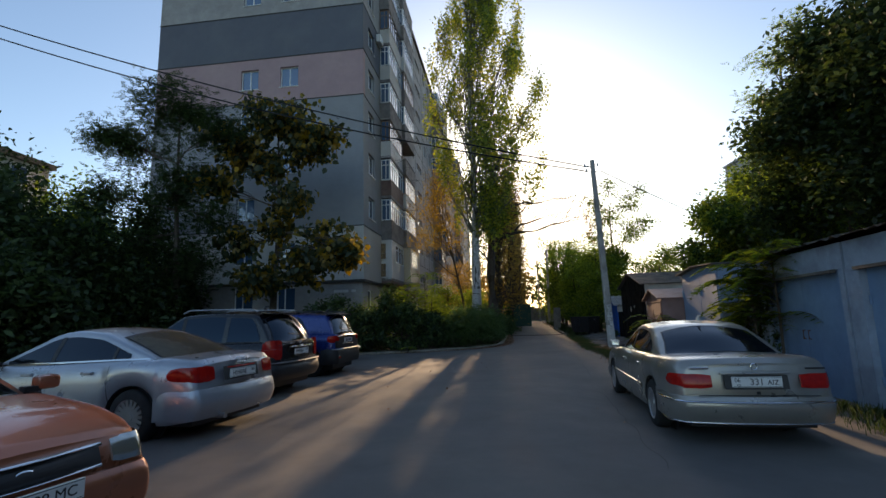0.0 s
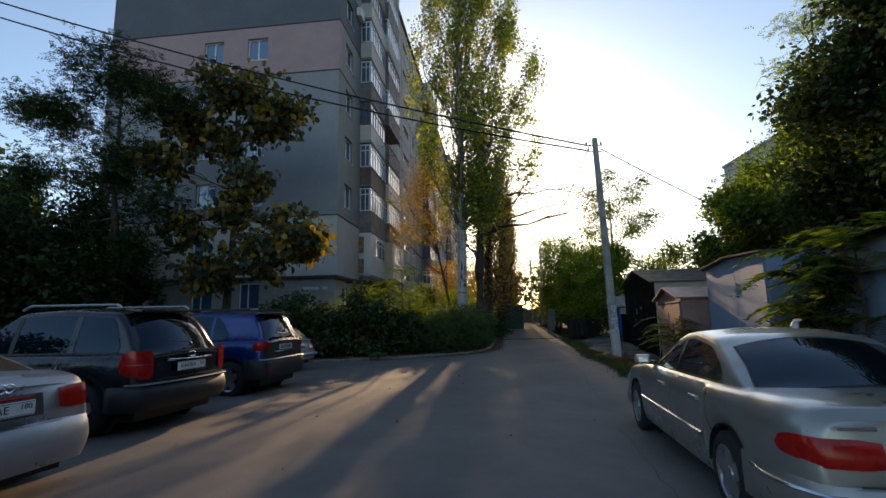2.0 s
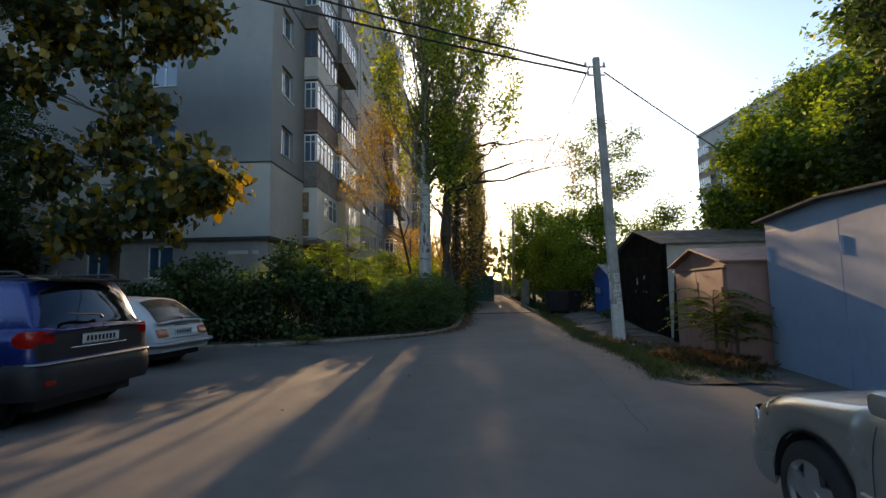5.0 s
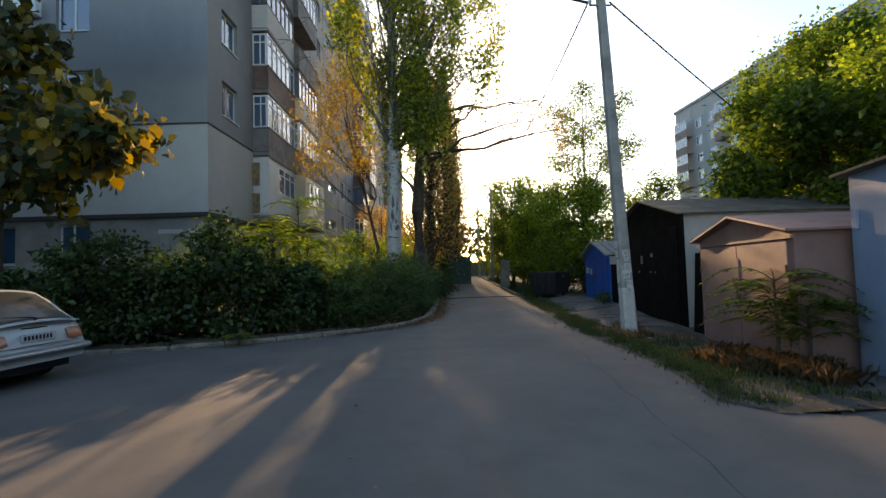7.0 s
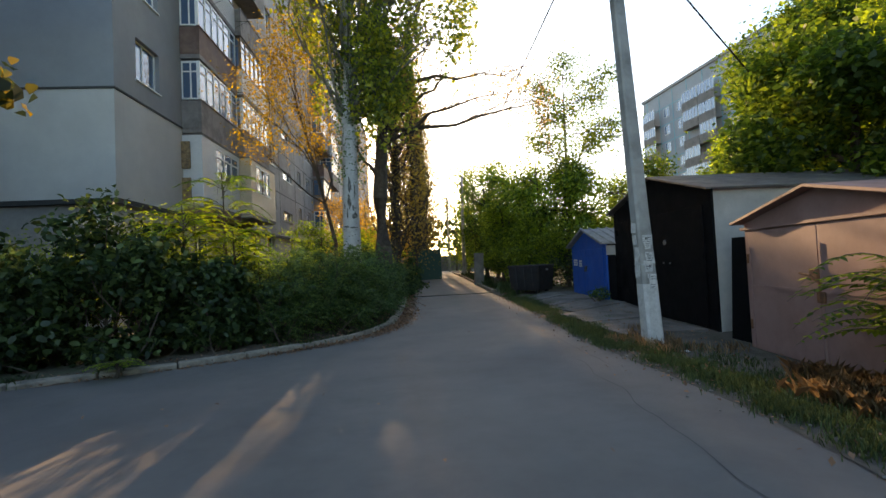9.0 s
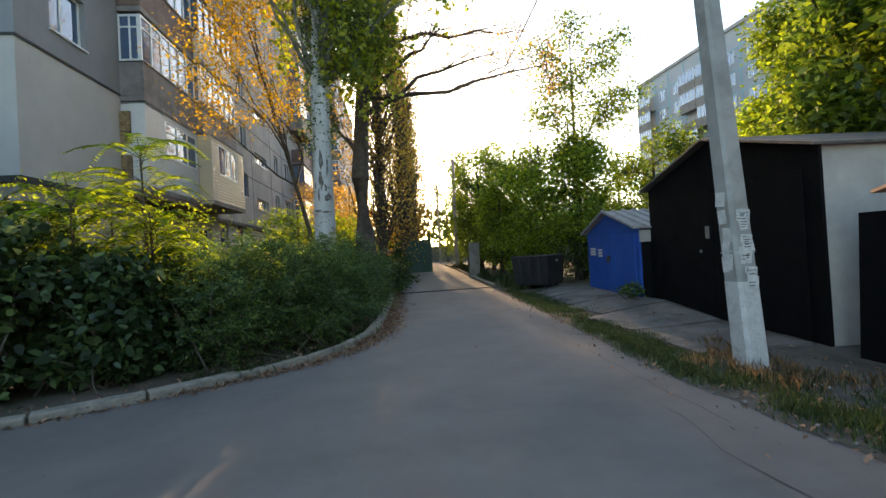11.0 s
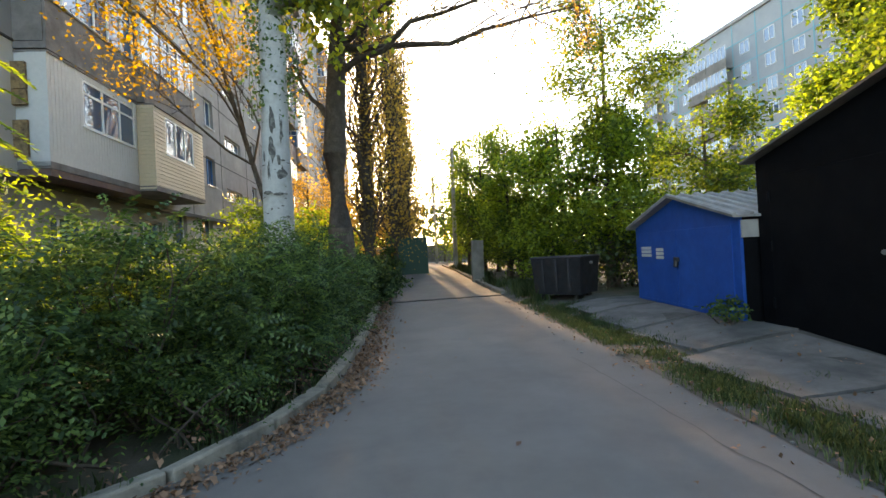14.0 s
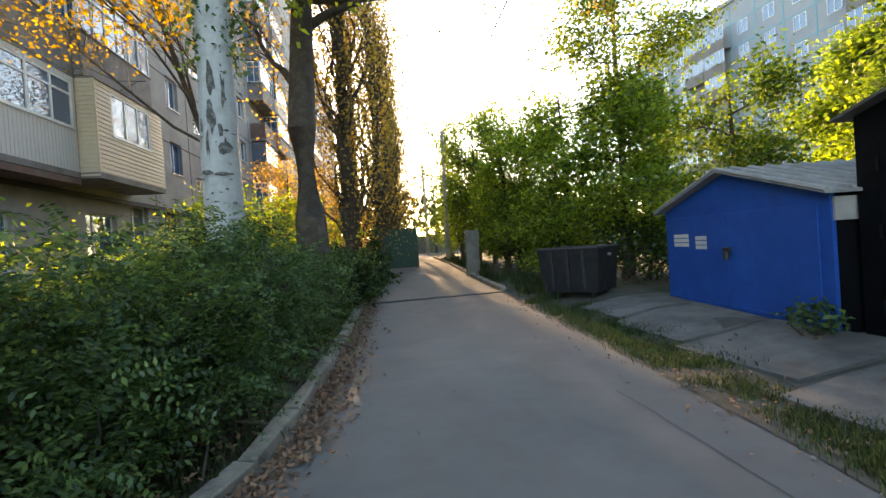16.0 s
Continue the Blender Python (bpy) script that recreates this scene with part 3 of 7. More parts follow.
# ---- poplar with white bark ----
BARK_G = mat("grey_green_bark", (0.16, 0.15, 0.11), 0.95, second=(0.1, 0.09, 0.07), scale=5, var=0.2, bump=0.5, bump_scale=25)

def poplar_clumps(x, y, z0, z1, rmax, n, per, low=0.25, clear=1.5, slim=1.0):
    out = []
    for i in range(n):
        t = (i + 0.5) / n
        z = z0 + (z1 - z0) * t
        prof = rmax * (min(1, t / low) ** 0.7) * (1 - max(0, t - 0.45) / 0.55 * 0.82)
        a = i * 2.399 + RNG.uniform(-0.4, 0.4)
        rr = prof * RNG.uniform(0.15, 0.95)
        out.append(((x + rr * math.cos(a), y + rr * math.sin(a), z), ((0.55 + prof * 0.12) * slim, (0.55 + prof * 0.12) * slim, 1.5), per, min(0.95, max(clear, (z - 2.0 - rr * 1.4)) / (z1 + 0.6))))
    return out


poplar_trunk = [(1.18, 26.35, 0.05), (1.19, 26.3, 1.0), (1.2, 26.25, 3.0), (1.25, 26.2, 6.0), (1.3, 26.2, 10), (1.25, 26.2, 15), (1.3, 26.3, 23)]
pop = tree("poplar", "tall poplar with white bark and yellow-green crown", poplar_trunk, [0.36, 0.3, 0.265, 0.235, 0.19, 0.12, 0.03],
           poplar_clumps(2.2, 26.3, 6.8, 26.0, 4.1, 120, 400, 0.2, 7.0, 0.62), LEAF_POPLAR, 0.14, BARK_W, limb_bark=BARK_G, aspect=0.8, subs=16, tight=0.24, droop=0.5, limb=0.022, sides=20)
# ivy-green shoots hugging the trunk, and dark scars on the bark
sp = np.stack([RNG.normal(0.05, 0.24, 3400), RNG.normal(-0.1, 0.24, 3400), 4.1 + 4.4 * RNG.uniform(0, 1, 3400) ** 0.8], 1)
leaves("shoot_foliage", sp, 0.08, LEAF_HEDGE, pop, aspect=0.7, droop=0.4)
for k, (ang, z, w, h) in enumerate([(-95, 3.55, 0.13, 0.42), (-60, 3.1, 0.16, 0.3), (-120, 2.75, 0.2, 0.07), (-75, 2.72, 0.22, 0.06), (-70, 3.35, 0.07, 0.2), (-110, 3.15, 0.05, 0.3), (-45, 2.3, 0.1, 0.05), (-100, 2.1, 0.09, 0.04), (-80, 1.9, 0.12, 0.05), (-65, 2.5, 0.05, 0.03), (-115, 1.75, 0.08, 0.04), (-90, 4.1, 0.1, 0.5), (-55, 3.9, 0.06, 0.4), (-85, 1.55, 0.06, 0.05), (-50, 1.6, 0.07, 0.05), (-105, 2.45, 0.05, 0.04), (-130, 3.4, 0.06, 0.2)] + [(RNG.uniform(-150, -30), RNG.uniform(0.5, 4.2), RNG.uniform(0.03, 0.12), RNG.uniform(0.012, 0.03)) for q in range(34)]):
    bm = B()
    r = 0.272 - 0.011 * (z - 3) + 0.004
    vs = []
    for i in range(12):
        t = 6.2832 * i / 12
        jag = 1 + 0.95 * noise.noise((i * 1.3, k * 1.7, 0))
        a = radians(ang) + w / r * 0.5 * math.cos(t) * jag
        zz = z + h * 0.5 * math.sin(t) * jag
        vs.append(bm.verts.new((r * math.cos(a) + 0.02, r * math.sin(a) - 0.1, zz - 0.05)))
    c = bm.verts.new((((r + 0.008) * math.cos(radians(ang))) + 0.02, (r + 0.008) * math.sin(radians(ang)) - 0.1, z - 0.05))
    for i in range(12):
        bm.faces.new((c, vs[i], vs[(i + 1) % 12]))
    part("bark_scar", bm, BARK_SCAR, pop)

# dark tree with arching limbs behind the poplar
tree("bare_limbed_tree", "dark-barked tree with arching half-bare limbs", [(2.25, 28.6, 0.1), (2.2, 28.6, 2.2), (2.15, 28.6, 4.0), (2.3, 28.5, 6.0), (2.5, 28.5, 9.0), (2.4, 28.6, 13)], [0.38, 0.3, 0.28, 0.22, 0.14, 0.04],
     [((6.4, 27.6, 7.6), (1.3, 1.0, 1.0), 240, 0.45), ((8.1, 27.4, 7.2), (1.0, 0.9, 1.3), 200, 0.5), ((4.9, 28.0, 8.6), (1.2, 1.0, 1.2), 350, 0.5), ((3.6, 28.4, 10.5), (1.3, 1.2, 1.6), 700, 0.6), ((2.2, 28.6, 12.5), (1.5, 1.3, 1.8), 900, 0.8),
      ((0.9, 28.9, 9.5), (1.3, 1.2, 1.8), 700, 0.55), ((2.9, 28.4, 8.3), (1.0, 1.0, 1.3), 500, 0.6), ((1.2, 29.2, 6.4), (1.2, 1.0, 1.4), 450, 0.35), ((7.2, 28.8, 8.8), (1.5, 1.2, 1.0), 200, 0.55)],
     LEAF_POPLAR_FAR, 0.085, BARK_D, limb=0.05, subs=34, tight=0.3, sides=14, aspect=0.6)

hung = bpy.data.objects["bare_limbed_tree"]
bm, drop = B(), []
for k in range(64):
    t = RNG.uniform(0, 1)
    top_ = Vector((3.3 + 5.6 * t, 28.4 - 1.0 * t + RNG.normal(0, 0.5), 8.9 - 1.3 * t + RNG.normal(0, 0.5))) - Vector((2.25, 28.6, 0.1))
    fall = RNG.uniform(0.7, 1.9)
    foot = top_ + Vector((RNG.normal(0.15, 0.2), RNG.normal(0, 0.2), -fall))
    twig = branchy(bm, top_, foot, 0.009, 0.003, 0.2, 4, 5)
    branchy(bm, top_, top_ + Vector((RNG.normal(-0.6, 0.3), RNG.normal(0, 0.3), RNG.uniform(-0.1, 0.5))), 0.012, 0.006, 0.15, 4, 3)
    for p in twig[1:]:
        drop += [tuple(p + Vector(RNG.normal(0, 0.09, 3))) for q in range(5)]
tagged(part("hanging_twig", bm, BARK_D, hung), kind="stuff")
leaves("hanging_leaves", drop, 0.075, LEAF_POPLAR_FAR, hung, aspect=0.6, droop=0.6)

# orange tree against the flats
tree("maple_tree", "yellow-orange autumn tree beside the flats", [(0.35, 30.6, 0), (0.3, 30.4, 2.5), (-0.2, 29.6, 5), (-1.1, 28.8, 9)], [0.09, 0.075, 0.06, 0.02],
     [((-1.9, 28.4, 8.2), (1.5, 1.3, 1.3), 620, 0.6), ((-0.4, 28.8, 7.4), (1.3, 1.2, 1.2), 520, 0.5), ((-2.0, 29.2, 6.4), (1.2, 1.2, 0.9), 330, 0.45), ((-0.9, 28.6, 9.8), (1.2, 1.1, 1.5), 650, 0.8), ((-0.3, 28.0, 6.0), (1.1, 1.0, 0.8), 240, 0.45), ((-1.2, 27.6, 9.0), (1.0, 0.9, 1.0), 420, 0.7), ((-1.2, 26.0, 6.2), (1.3, 0.9, 0.8), 260, 0.5)],
     LEAF_ORANGE, 0.085, BARK_D, subs=34, tight=0.2, limb=0.022, aspect=0.7, dense=2.1)

# row of columnar poplars along the lane
# those past y 55 are added to keep the low sun off the lane
for i, (x, y, h, r, lf) in enumerate([(2.9, 33.5, 12.5, 1.8, LEAF_POPLAR_FAR), (4.1, 38.5, 14.5, 2.1, LEAF_POPLAR_FAR), (3.2, 42.5, 16, 1.9, LEAF_POPLAR_FAR), (5.0, 45.5, 15, 2.0, LEAF_POPLAR_FAR), (5.6, 53, 17, 2.2, LEAF_POPLAR_FAR), (6.3, 57, 16, 1.9, LEAF_POPLAR_FAR), (6.7, 62.5, 17, 2.1, LEAF_POPLAR_FAR), (7.2, 69, 18, 2.3, LEAF_POPLAR_FAR), (8.9, 80, 20, 1.9, LEAF_POPLAR_FAR)]):
    g = gz(x, y)
    tree("columnar_poplar", "narrow columnar poplar with brown-gold autumn leaves", [(x, y, g), (x, y, g + 3), (x + 0.1, y, g + 8), (x, y, g + h)], [0.24, 0.2, 0.13, 0.03],
         poplar_clumps(x, y, g + 2.6, g + h, r, 50, 160, 0.12), lf, 0.105, BARK_D, subs=9, tight=0.6, droop=-0.3, limb=0.03, aspect=0.7, group="poplars along the lane")



for x, y, h in ((-0.6, 47.0, 7.0), (0.8, 55.0, 8.0), (2.2, 62.0, 9.0), (-1.2, 38.0, 4.2), (1.2, 36.5, 3.6)):
    g = gz(x, y)
    tree("backyard_tree", "low golden-green tree beside the flats", [(x, y, g), (x, y, g + h * 0.4), (x, y, g + h * 0.9)], [0.12, 0.08, 0.02],
         [((x + 0.9 * math.cos(k * 2.1), y + 0.9 * math.sin(k * 2.1), g + h * (0.2 + 0.12 * k)), (1.3, 1.2, h * 0.13), 700, 0.15 + 0.12 * k) for k in range(6)], LEAF_POPLAR_FAR if h > 5 else LEAF_BRIGHT, 0.15, BARK_D, subs=30, tight=0.26, limb=0.03, group="trees beside the flats")


# ---- trees by the parking yard ----
tree("catalpa_tree", "broad-leaved tree with yellowing leaf clusters", [(-8.75, 21.2, 0), (-8.7, 21.1, 1.8), (-8.5, 20.9, 3.6), (-8.3, 20.7, 6), (-8.4, 20.6, 10.6)], [0.2, 0.17, 0.14, 0.1, 0.04],
     [((-8.3, 20.4, 11.5), (1.8, 1.5, 1.1), 1250, 0.9), ((-6.6, 20.3, 9.9), (1.4, 1.3, 1.1), 950, 0.8), ((-10.2, 20.2, 9.9), (1.6, 1.4, 1.1), 950, 0.75), ((-11.3, 20.0, 8.2), (1.2, 1.1, 0.8), 520, 0.65), ((-8.6, 20.2, 8.9), (1.0, 0.9, 0.8), 420, 0.7), ((-7.6, 20.2, 7.2), (1.0, 1.0, 0.8), 480, 0.65), ((-10.0, 19.8, 5.2), (1.0, 0.9, 0.9), 420, 0.5),
      ((-5.2, 19.0, 4.7), (1.3, 1.2, 0.9), 850, 0.45), ((-4.4, 18.2, 4.2), (0.85, 0.8, 0.55), 560, 0.45), ((-6.7, 19.6, 3.9), (1.2, 1.0, 0.8), 700, 0.4), ((-8.9, 19.9, 3.4), (1.2, 1.0, 0.9), 600, 0.35), ((-8.2, 20.4, 5.9), (0.8, 0.8, 0.9), 350, 0.6), ((-5.8, 20.2, 10.4), (0.9, 0.9, 0.6), 380, 0.85), ((-3.9, 17.6, 4.3), (0.45, 0.45, 0.35), 200, 0.5)],
     LEAF_BROAD, 0.27, BARK_D, dense=0.9, subs=34, tight=0.22, droop=0.75, aspect=0.8, limb=0.05, shape=6)
tree("ash_tree", "dark green feathery tree beside the parking yard", [(-12.9, 20.0, 0), (-12.9, 19.9, 2.2), (-12.8, 19.8, 4.2), (-12.9, 19.7, 7), (-13, 19.7, 11.4)], [0.2, 0.17, 0.14, 0.09, 0.03],
     [((-12.9, 19.5, 11.8), (1.9, 1.5, 1.2), 2300, 0.9), ((-11.2, 19.4, 10.5), (1.6, 1.3, 1.1), 1800, 0.8), ((-15.0, 19.4, 10.0), (1.7, 1.3, 1.2), 1900, 0.75), ((-13.3, 19.4, 7.4), (1.8, 1.4, 1.0), 1500, 0.65), ((-16.2, 19.2, 7.4), (1.3, 1.1, 1.0), 1200, 0.6), ((-11.0, 19.3, 6.3), (1.2, 1.1, 1.0), 900, 0.6), ((-11.6, 19.4, 4.2), (1.2, 1.1, 1.0), 1100, 0.45), ((-14.5, 19.2, 5.2), (1.3, 1.0, 0.9), 900, 0.5), ((-13.4, 19.2, 3.2), (1.4, 1.1, 0.8), 1000, 0.4), ((-16.4, 19.4, 10.6), (1.2, 1.0, 0.9), 900, 0.8), ((-12.2, 19.2, 8.2), (1.3, 1.1, 0.9), 900, 0.7)],
     LEAF_DARK, 0.14, BARK_D, subs=40, tight=0.24, aspect=0.45, limb=0.05, sprig=0.4, dense=0.55)


def thicket(name, label, spots, leaf, size, category="bush", stems=5, aspect=0.5, tight=0.2, subs=40, droop=0.2, group="", shape=4, sprig=0.0, pairs=5):
    root = thing(name, label, category, pose(*spots[0][0][:2], gz(*spots[0][0][:2])), group)
    inv = root.matrix_world.inverted()
    bm, allp = B(), []
    for c, r, n in spots:
        pts, cs = clump_points(c, r, n, subs, tight, 0.4)
        lo = gz(c[0], c[1]) + 0.04
        pts[:, 2] = np.maximum(pts[:, 2], lo + np.abs(RNG.normal(0, 0.05, len(pts))))
        allp.append(pts)
        for q in cs[:: max(1, len(cs) // stems)]:
            foot = Vector((c[0] + RNG.normal(0, r[0] * 0.35), c[1] + RNG.normal(0, r[1] * 0.35), lo - 0.05))
            branchy(bm, inv @ foot, inv @ Vector(q), 0.012 + 0.004 * r[2], 0.004, 0.15, 4, 4)
    part("stem_tangle", bm, BARK_D, root)
    pts = np.concatenate(allp) - np.array(root.matrix_world.translation)
    leaves("foliage", pts, size, leaf, root, aspect=aspect, droop=droop, shape=shape) if not sprig else sprigs("foliage", pts, sprig, size, pairs, leaf, root, aspect)
    return root


# dark thicket at the far side of the yard
for i, (x, y, h) in enumerate([(-15.5, 13.5, 6.2), (-18.5, 16.5, 8.2), (-15.2, 18.2, 5.2), (-21, 22, 9.2), (-17, 9.5, 5.2), (-12.8, 11.2, 3.6), (-14.2, 16.2, 5.4), (-20, 13, 7.8), (-18.2, 20.5, 7.8), (-24, 18, 9.5), (-17, 23.5, 8.0)]):
    thicket("yard_thicket", "dense dark green thicket at the yard's edge", [((x, y, h * 0.55), (1.9, 1.6, h * 0.45), 9500), ((x + 1.2, y + 1.0, h * 0.35), (1.4, 1.4, h * 0.33), 6000)], LEAF_DARK if i not in (3, 8, 11) else LEAF_GREEN, 0.24, group="yard thickets", tight=0.24)

# shrubs between the kerb and the flats
HEDGE = [(-11.5, 18.9, 0.8, 1.5), (-9.8, 19.0, 0.75, 1.5), (-8.2, 19.1, 0.8, 1.5), (-6.6, 19.2, 0.8, 1.5), (-5.2, 19.2, 0.85, 1.6), (-3.9, 19.4, 0.8, 1.5), (-2.6, 19.7, 0.85, 1.5), (-1.4, 20.2, 0.8, 1.4), (-0.2, 20.9, 0.75, 1.4), (0.7, 21.8, 0.75, 1.35), (1.2, 23.0, 0.85, 1.4), (1.35, 24.5, 0.9, 1.5), (1.5, 26.3, 0.9, 1.5), (1.75, 28.3, 0.9, 1.6), (2.2, 30.6, 0.75, 1.7), (2.35, 32.6, 0.8, 1.8), (2.7, 35.0, 0.8, 1.9), (3.0, 38.0, 0.8, 2.0)]
for i, (x, y, zc, w) in enumerate(HEDGE):
    zc *= 1.6 if -6 < x < -1.5 else 1.4 if -1.5 <= x < 0.3 else 1.27 if 19.3 < y < 26 else 1.18 if y >= 26 else 1.05
    x += 0.1 if x > -1.5 else 0.0
    near = 17 < y < 30 and x > -5
    up = 1 + 0.26 * math.sin(i * 2.3)
    fine = near and x > -0.6
    n = 620 if fine else 2400
    # fine-leaved shrubs keep the plain green, broad-leaved ones the shade-darkened green
    thicket("roadside_shrub", "leafy dark green shrub behind the kerb", [((x, y, zc * up), (w * 0.7, w * 0.6, zc * 0.8), n), ((x + 0.5, y + 0.35, zc * 0.8), (w * 0.4, w * 0.4, zc * 0.55), n // 2), ((x - 0.3, y + 1.2, zc * 0.95 * up), (w * 0.8, w * 0.7, zc * 0.8), n * 2 // 3), ((x + 0.35, y - 0.3, 0.45), (w * 0.45, w * 0.3, 0.32), n // 4), ((x, y + 0.1, 0.35), (w * 0.85, w * 0.5, 0.3), n // 3)], LEAF_HEDGE if fine else LEAF_SHRUB_SHADED, 0.07 if fine else 0.125, stems=11, aspect=0.5 if fine else 0.62, tight=0.13, subs=30, group="shrubs along the kerb", sprig=0.42 if fine else 0.0, pairs=8, shape=6, droop=0.35)
# their sunlit look is partly put into the brighter leaf colour
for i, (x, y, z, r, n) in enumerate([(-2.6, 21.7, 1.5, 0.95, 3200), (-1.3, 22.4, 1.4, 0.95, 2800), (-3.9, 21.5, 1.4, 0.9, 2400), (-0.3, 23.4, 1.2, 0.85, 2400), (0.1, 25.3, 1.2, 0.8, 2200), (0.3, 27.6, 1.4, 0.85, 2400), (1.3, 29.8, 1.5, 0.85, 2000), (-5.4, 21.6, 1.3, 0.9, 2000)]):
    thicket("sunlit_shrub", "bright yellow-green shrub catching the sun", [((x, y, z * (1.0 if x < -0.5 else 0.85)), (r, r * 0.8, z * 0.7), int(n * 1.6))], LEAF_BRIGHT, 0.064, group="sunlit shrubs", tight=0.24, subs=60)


def frond_plant(name, label, base, fronds, length, leaflet, material, rise=0.9, n_leaf=13, stem=0.0, category="plant"):
    """A young tree of heaven: long arching fronds with paired leaflets."""
    root = thing(name, label, category, pose(*base))
    bm, stalks = B(), B()
    if stem:
        tube(bm, [(0, 0, 0), (0.03, 0.02, stem * 0.5), (0, 0, stem)], [0.035, 0.028, 0.015], 7)
    vs, fs = [], []
    for k in range(fronds):
        a = k * 2.399 + RNG.uniform(-0.3, 0.3)
        z0 = stem * RNG.uniform(0.45, 1.0) if stem else 0.0
        L = length * RNG.uniform(0.7, 1.1)
        lift = RNG.uniform(0.35, 1.0) * rise
        d = Vector((math.cos(a), math.sin(a), 0))
        sd_ = Vector((-d.y, d.x, 0))
        curve = [Vector((0, 0, z0)) + d * L * t + Vector((0, 0, lift * L * (1.25 * t - 1.35 * t * t))) for t in np.linspace(0, 1, 8)]
        tube(stalks, curve, [0.007, 0.006, 0.006, 0.005, 0.004, 0.004, 0.003, 0.002], 4)
        for j in range(n_leaf):
            t = 0.18 + 0.82 * j / n_leaf
            p = Vector((0, 0, z0)) + d * L * t + Vector((0, 0, lift * L * (1.25 * t - 1.35 * t * t)))
            for sgn in (-1, 1):
                q = (sd_ * sgn + d * 0.35 + Vector((0, 0, RNG.uniform(-0.45, -0.05)))).normalized()
                l = leaflet * RNG.uniform(0.8, 1.15) * (1 - 0.45 * t * t)
                wv = d * l * 0.2
                i0 = len(vs)
                vs += [p, p + q * l * 0.35 - wv, p + q * l, p + q * l * 0.35 + wv]
                fs.append((i0, i0 + 1, i0 + 2, i0 + 3))
    if stem:
        part("stem", bm, BARK_D, root)
    tagged(part("frond_stalk", stalks, BARK_D, root), kind="stuff")
    me = bpy.data.meshes.new("fronds")
    me.from_pydata([tuple(v) for v in vs], [], fs)
    me.materials.append(material)
    ob = tagged(new("fronds", me), kind="stuff")
    ob.parent = root
    return root


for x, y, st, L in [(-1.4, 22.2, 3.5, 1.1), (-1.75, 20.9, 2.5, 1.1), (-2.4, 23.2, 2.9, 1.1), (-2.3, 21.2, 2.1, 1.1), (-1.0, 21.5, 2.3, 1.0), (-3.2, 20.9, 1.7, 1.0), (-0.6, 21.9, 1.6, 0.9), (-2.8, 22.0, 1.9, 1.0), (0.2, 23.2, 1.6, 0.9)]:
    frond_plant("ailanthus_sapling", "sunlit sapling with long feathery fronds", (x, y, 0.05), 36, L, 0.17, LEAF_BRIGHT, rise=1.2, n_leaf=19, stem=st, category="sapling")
for x, y, st, L, n in [(7.25, 10.0, 2.4, 1.3, 38), (7.35, 9.3, 2.7, 1.3, 34)]:
    frond_plant("ailanthus_tree", "dark green tree of heaven by the garages", (x, y, -0.08), n, L, 0.3, LEAF_GREEN, n_leaf=17, stem=st, category="sapling")
frond_plant("ailanthus_shrub", "feathery shrub against the brown garage", (6.95, 14.9, -0.1), 40, 0.95, 0.17, LEAF_GREEN, stem=1.25, category="shrub")
frond_plant("ailanthus_shrub", "feathery shrub against the brown garage", (7.15, 14.6, -0.1), 30, 0.8, 0.16, LEAF_GREEN, stem=0.9, category="shrub")
frond_plant("kerb_seedling", "small bright green seedling at the kerb", (-1.75, 18.5, 0.02), 12, 0.42, 0.11, LEAF_BRIGHT, rise=0.8, stem=0.2, category="plant")
thicket("ivy_mass", "dark climbing growth between the garages", [((7.6, 10.2, 1.4), (0.4, 0.7, 1.3), 2600)], LEAF_DARK, 0.12, "climber")

# big trees behind the garages
for i, (x, y, h, r, n, lf) in enumerate([(13.8, 10.5, 11.5, 3.3, 3600, LEAF_DARK), (15.8, 16.0, 10.5, 3.6, 3600, LEAF_GREEN), (13.6, 20.8, 6.6, 2.6, 3000, LEAF_GREEN), (19.5, 13.5, 13.5, 3.8, 3200, LEAF_GREEN), (12.0, 5.5, 10.0, 3.0, 3200, LEAF_DARK), (18.2, 21.5, 8.6, 3.0, 2600, LEAF_BRIGHT), (13.3, 14.6, 11.0, 2.6, 3400, LEAF_DARK), (21.5, 19.5, 11.0, 3.6, 2600, LEAF_GREEN), (24.5, 27.4, 12.5, 3.6, 4200, LEAF_GREEN), (20.6, 31.0, 7.0, 2.6, 3600, LEAF_BRIGHT), (25.0, 25.0, 14.0, 4.6, 3600, LEAF_BRIGHT), (17.8, 25.5, 8.0, 2.8, 3200, LEAF_GREEN), (28.5, 33.5, 8.5, 4.2, 3000, LEAF_BRIGHT), (20.1, 28.0, 12.0, 2.9, 4200, LEAF_GREEN)]):
    cl = []
    for k in range(9):
        a = k * 2.399 + i
        t = (k + 0.5) / 9
        zz = h * (0.36 + 0.58 * t)
        rr = r * (0.75 - 0.5 * abs(t - 0.35))
        cl.append(((x + rr * math.cos(a), y + rr * math.sin(a), zz), (r * 0.46, r * 0.46, h * 0.13), n, 0.3 + 0.6 * t))
    tree("garden_tree", "large dense green tree behind the garages", [(x, y, 0), (x + 0.1, y, h * 0.25), (x - 0.1, y, h * 0.5), (x, y, h * 0.9)], [0.26, 0.2, 0.15, 0.04], cl, lf, 0.19, BARK_D, subs=50, tight=0.24, limb=0.07, group="trees behind the garages")
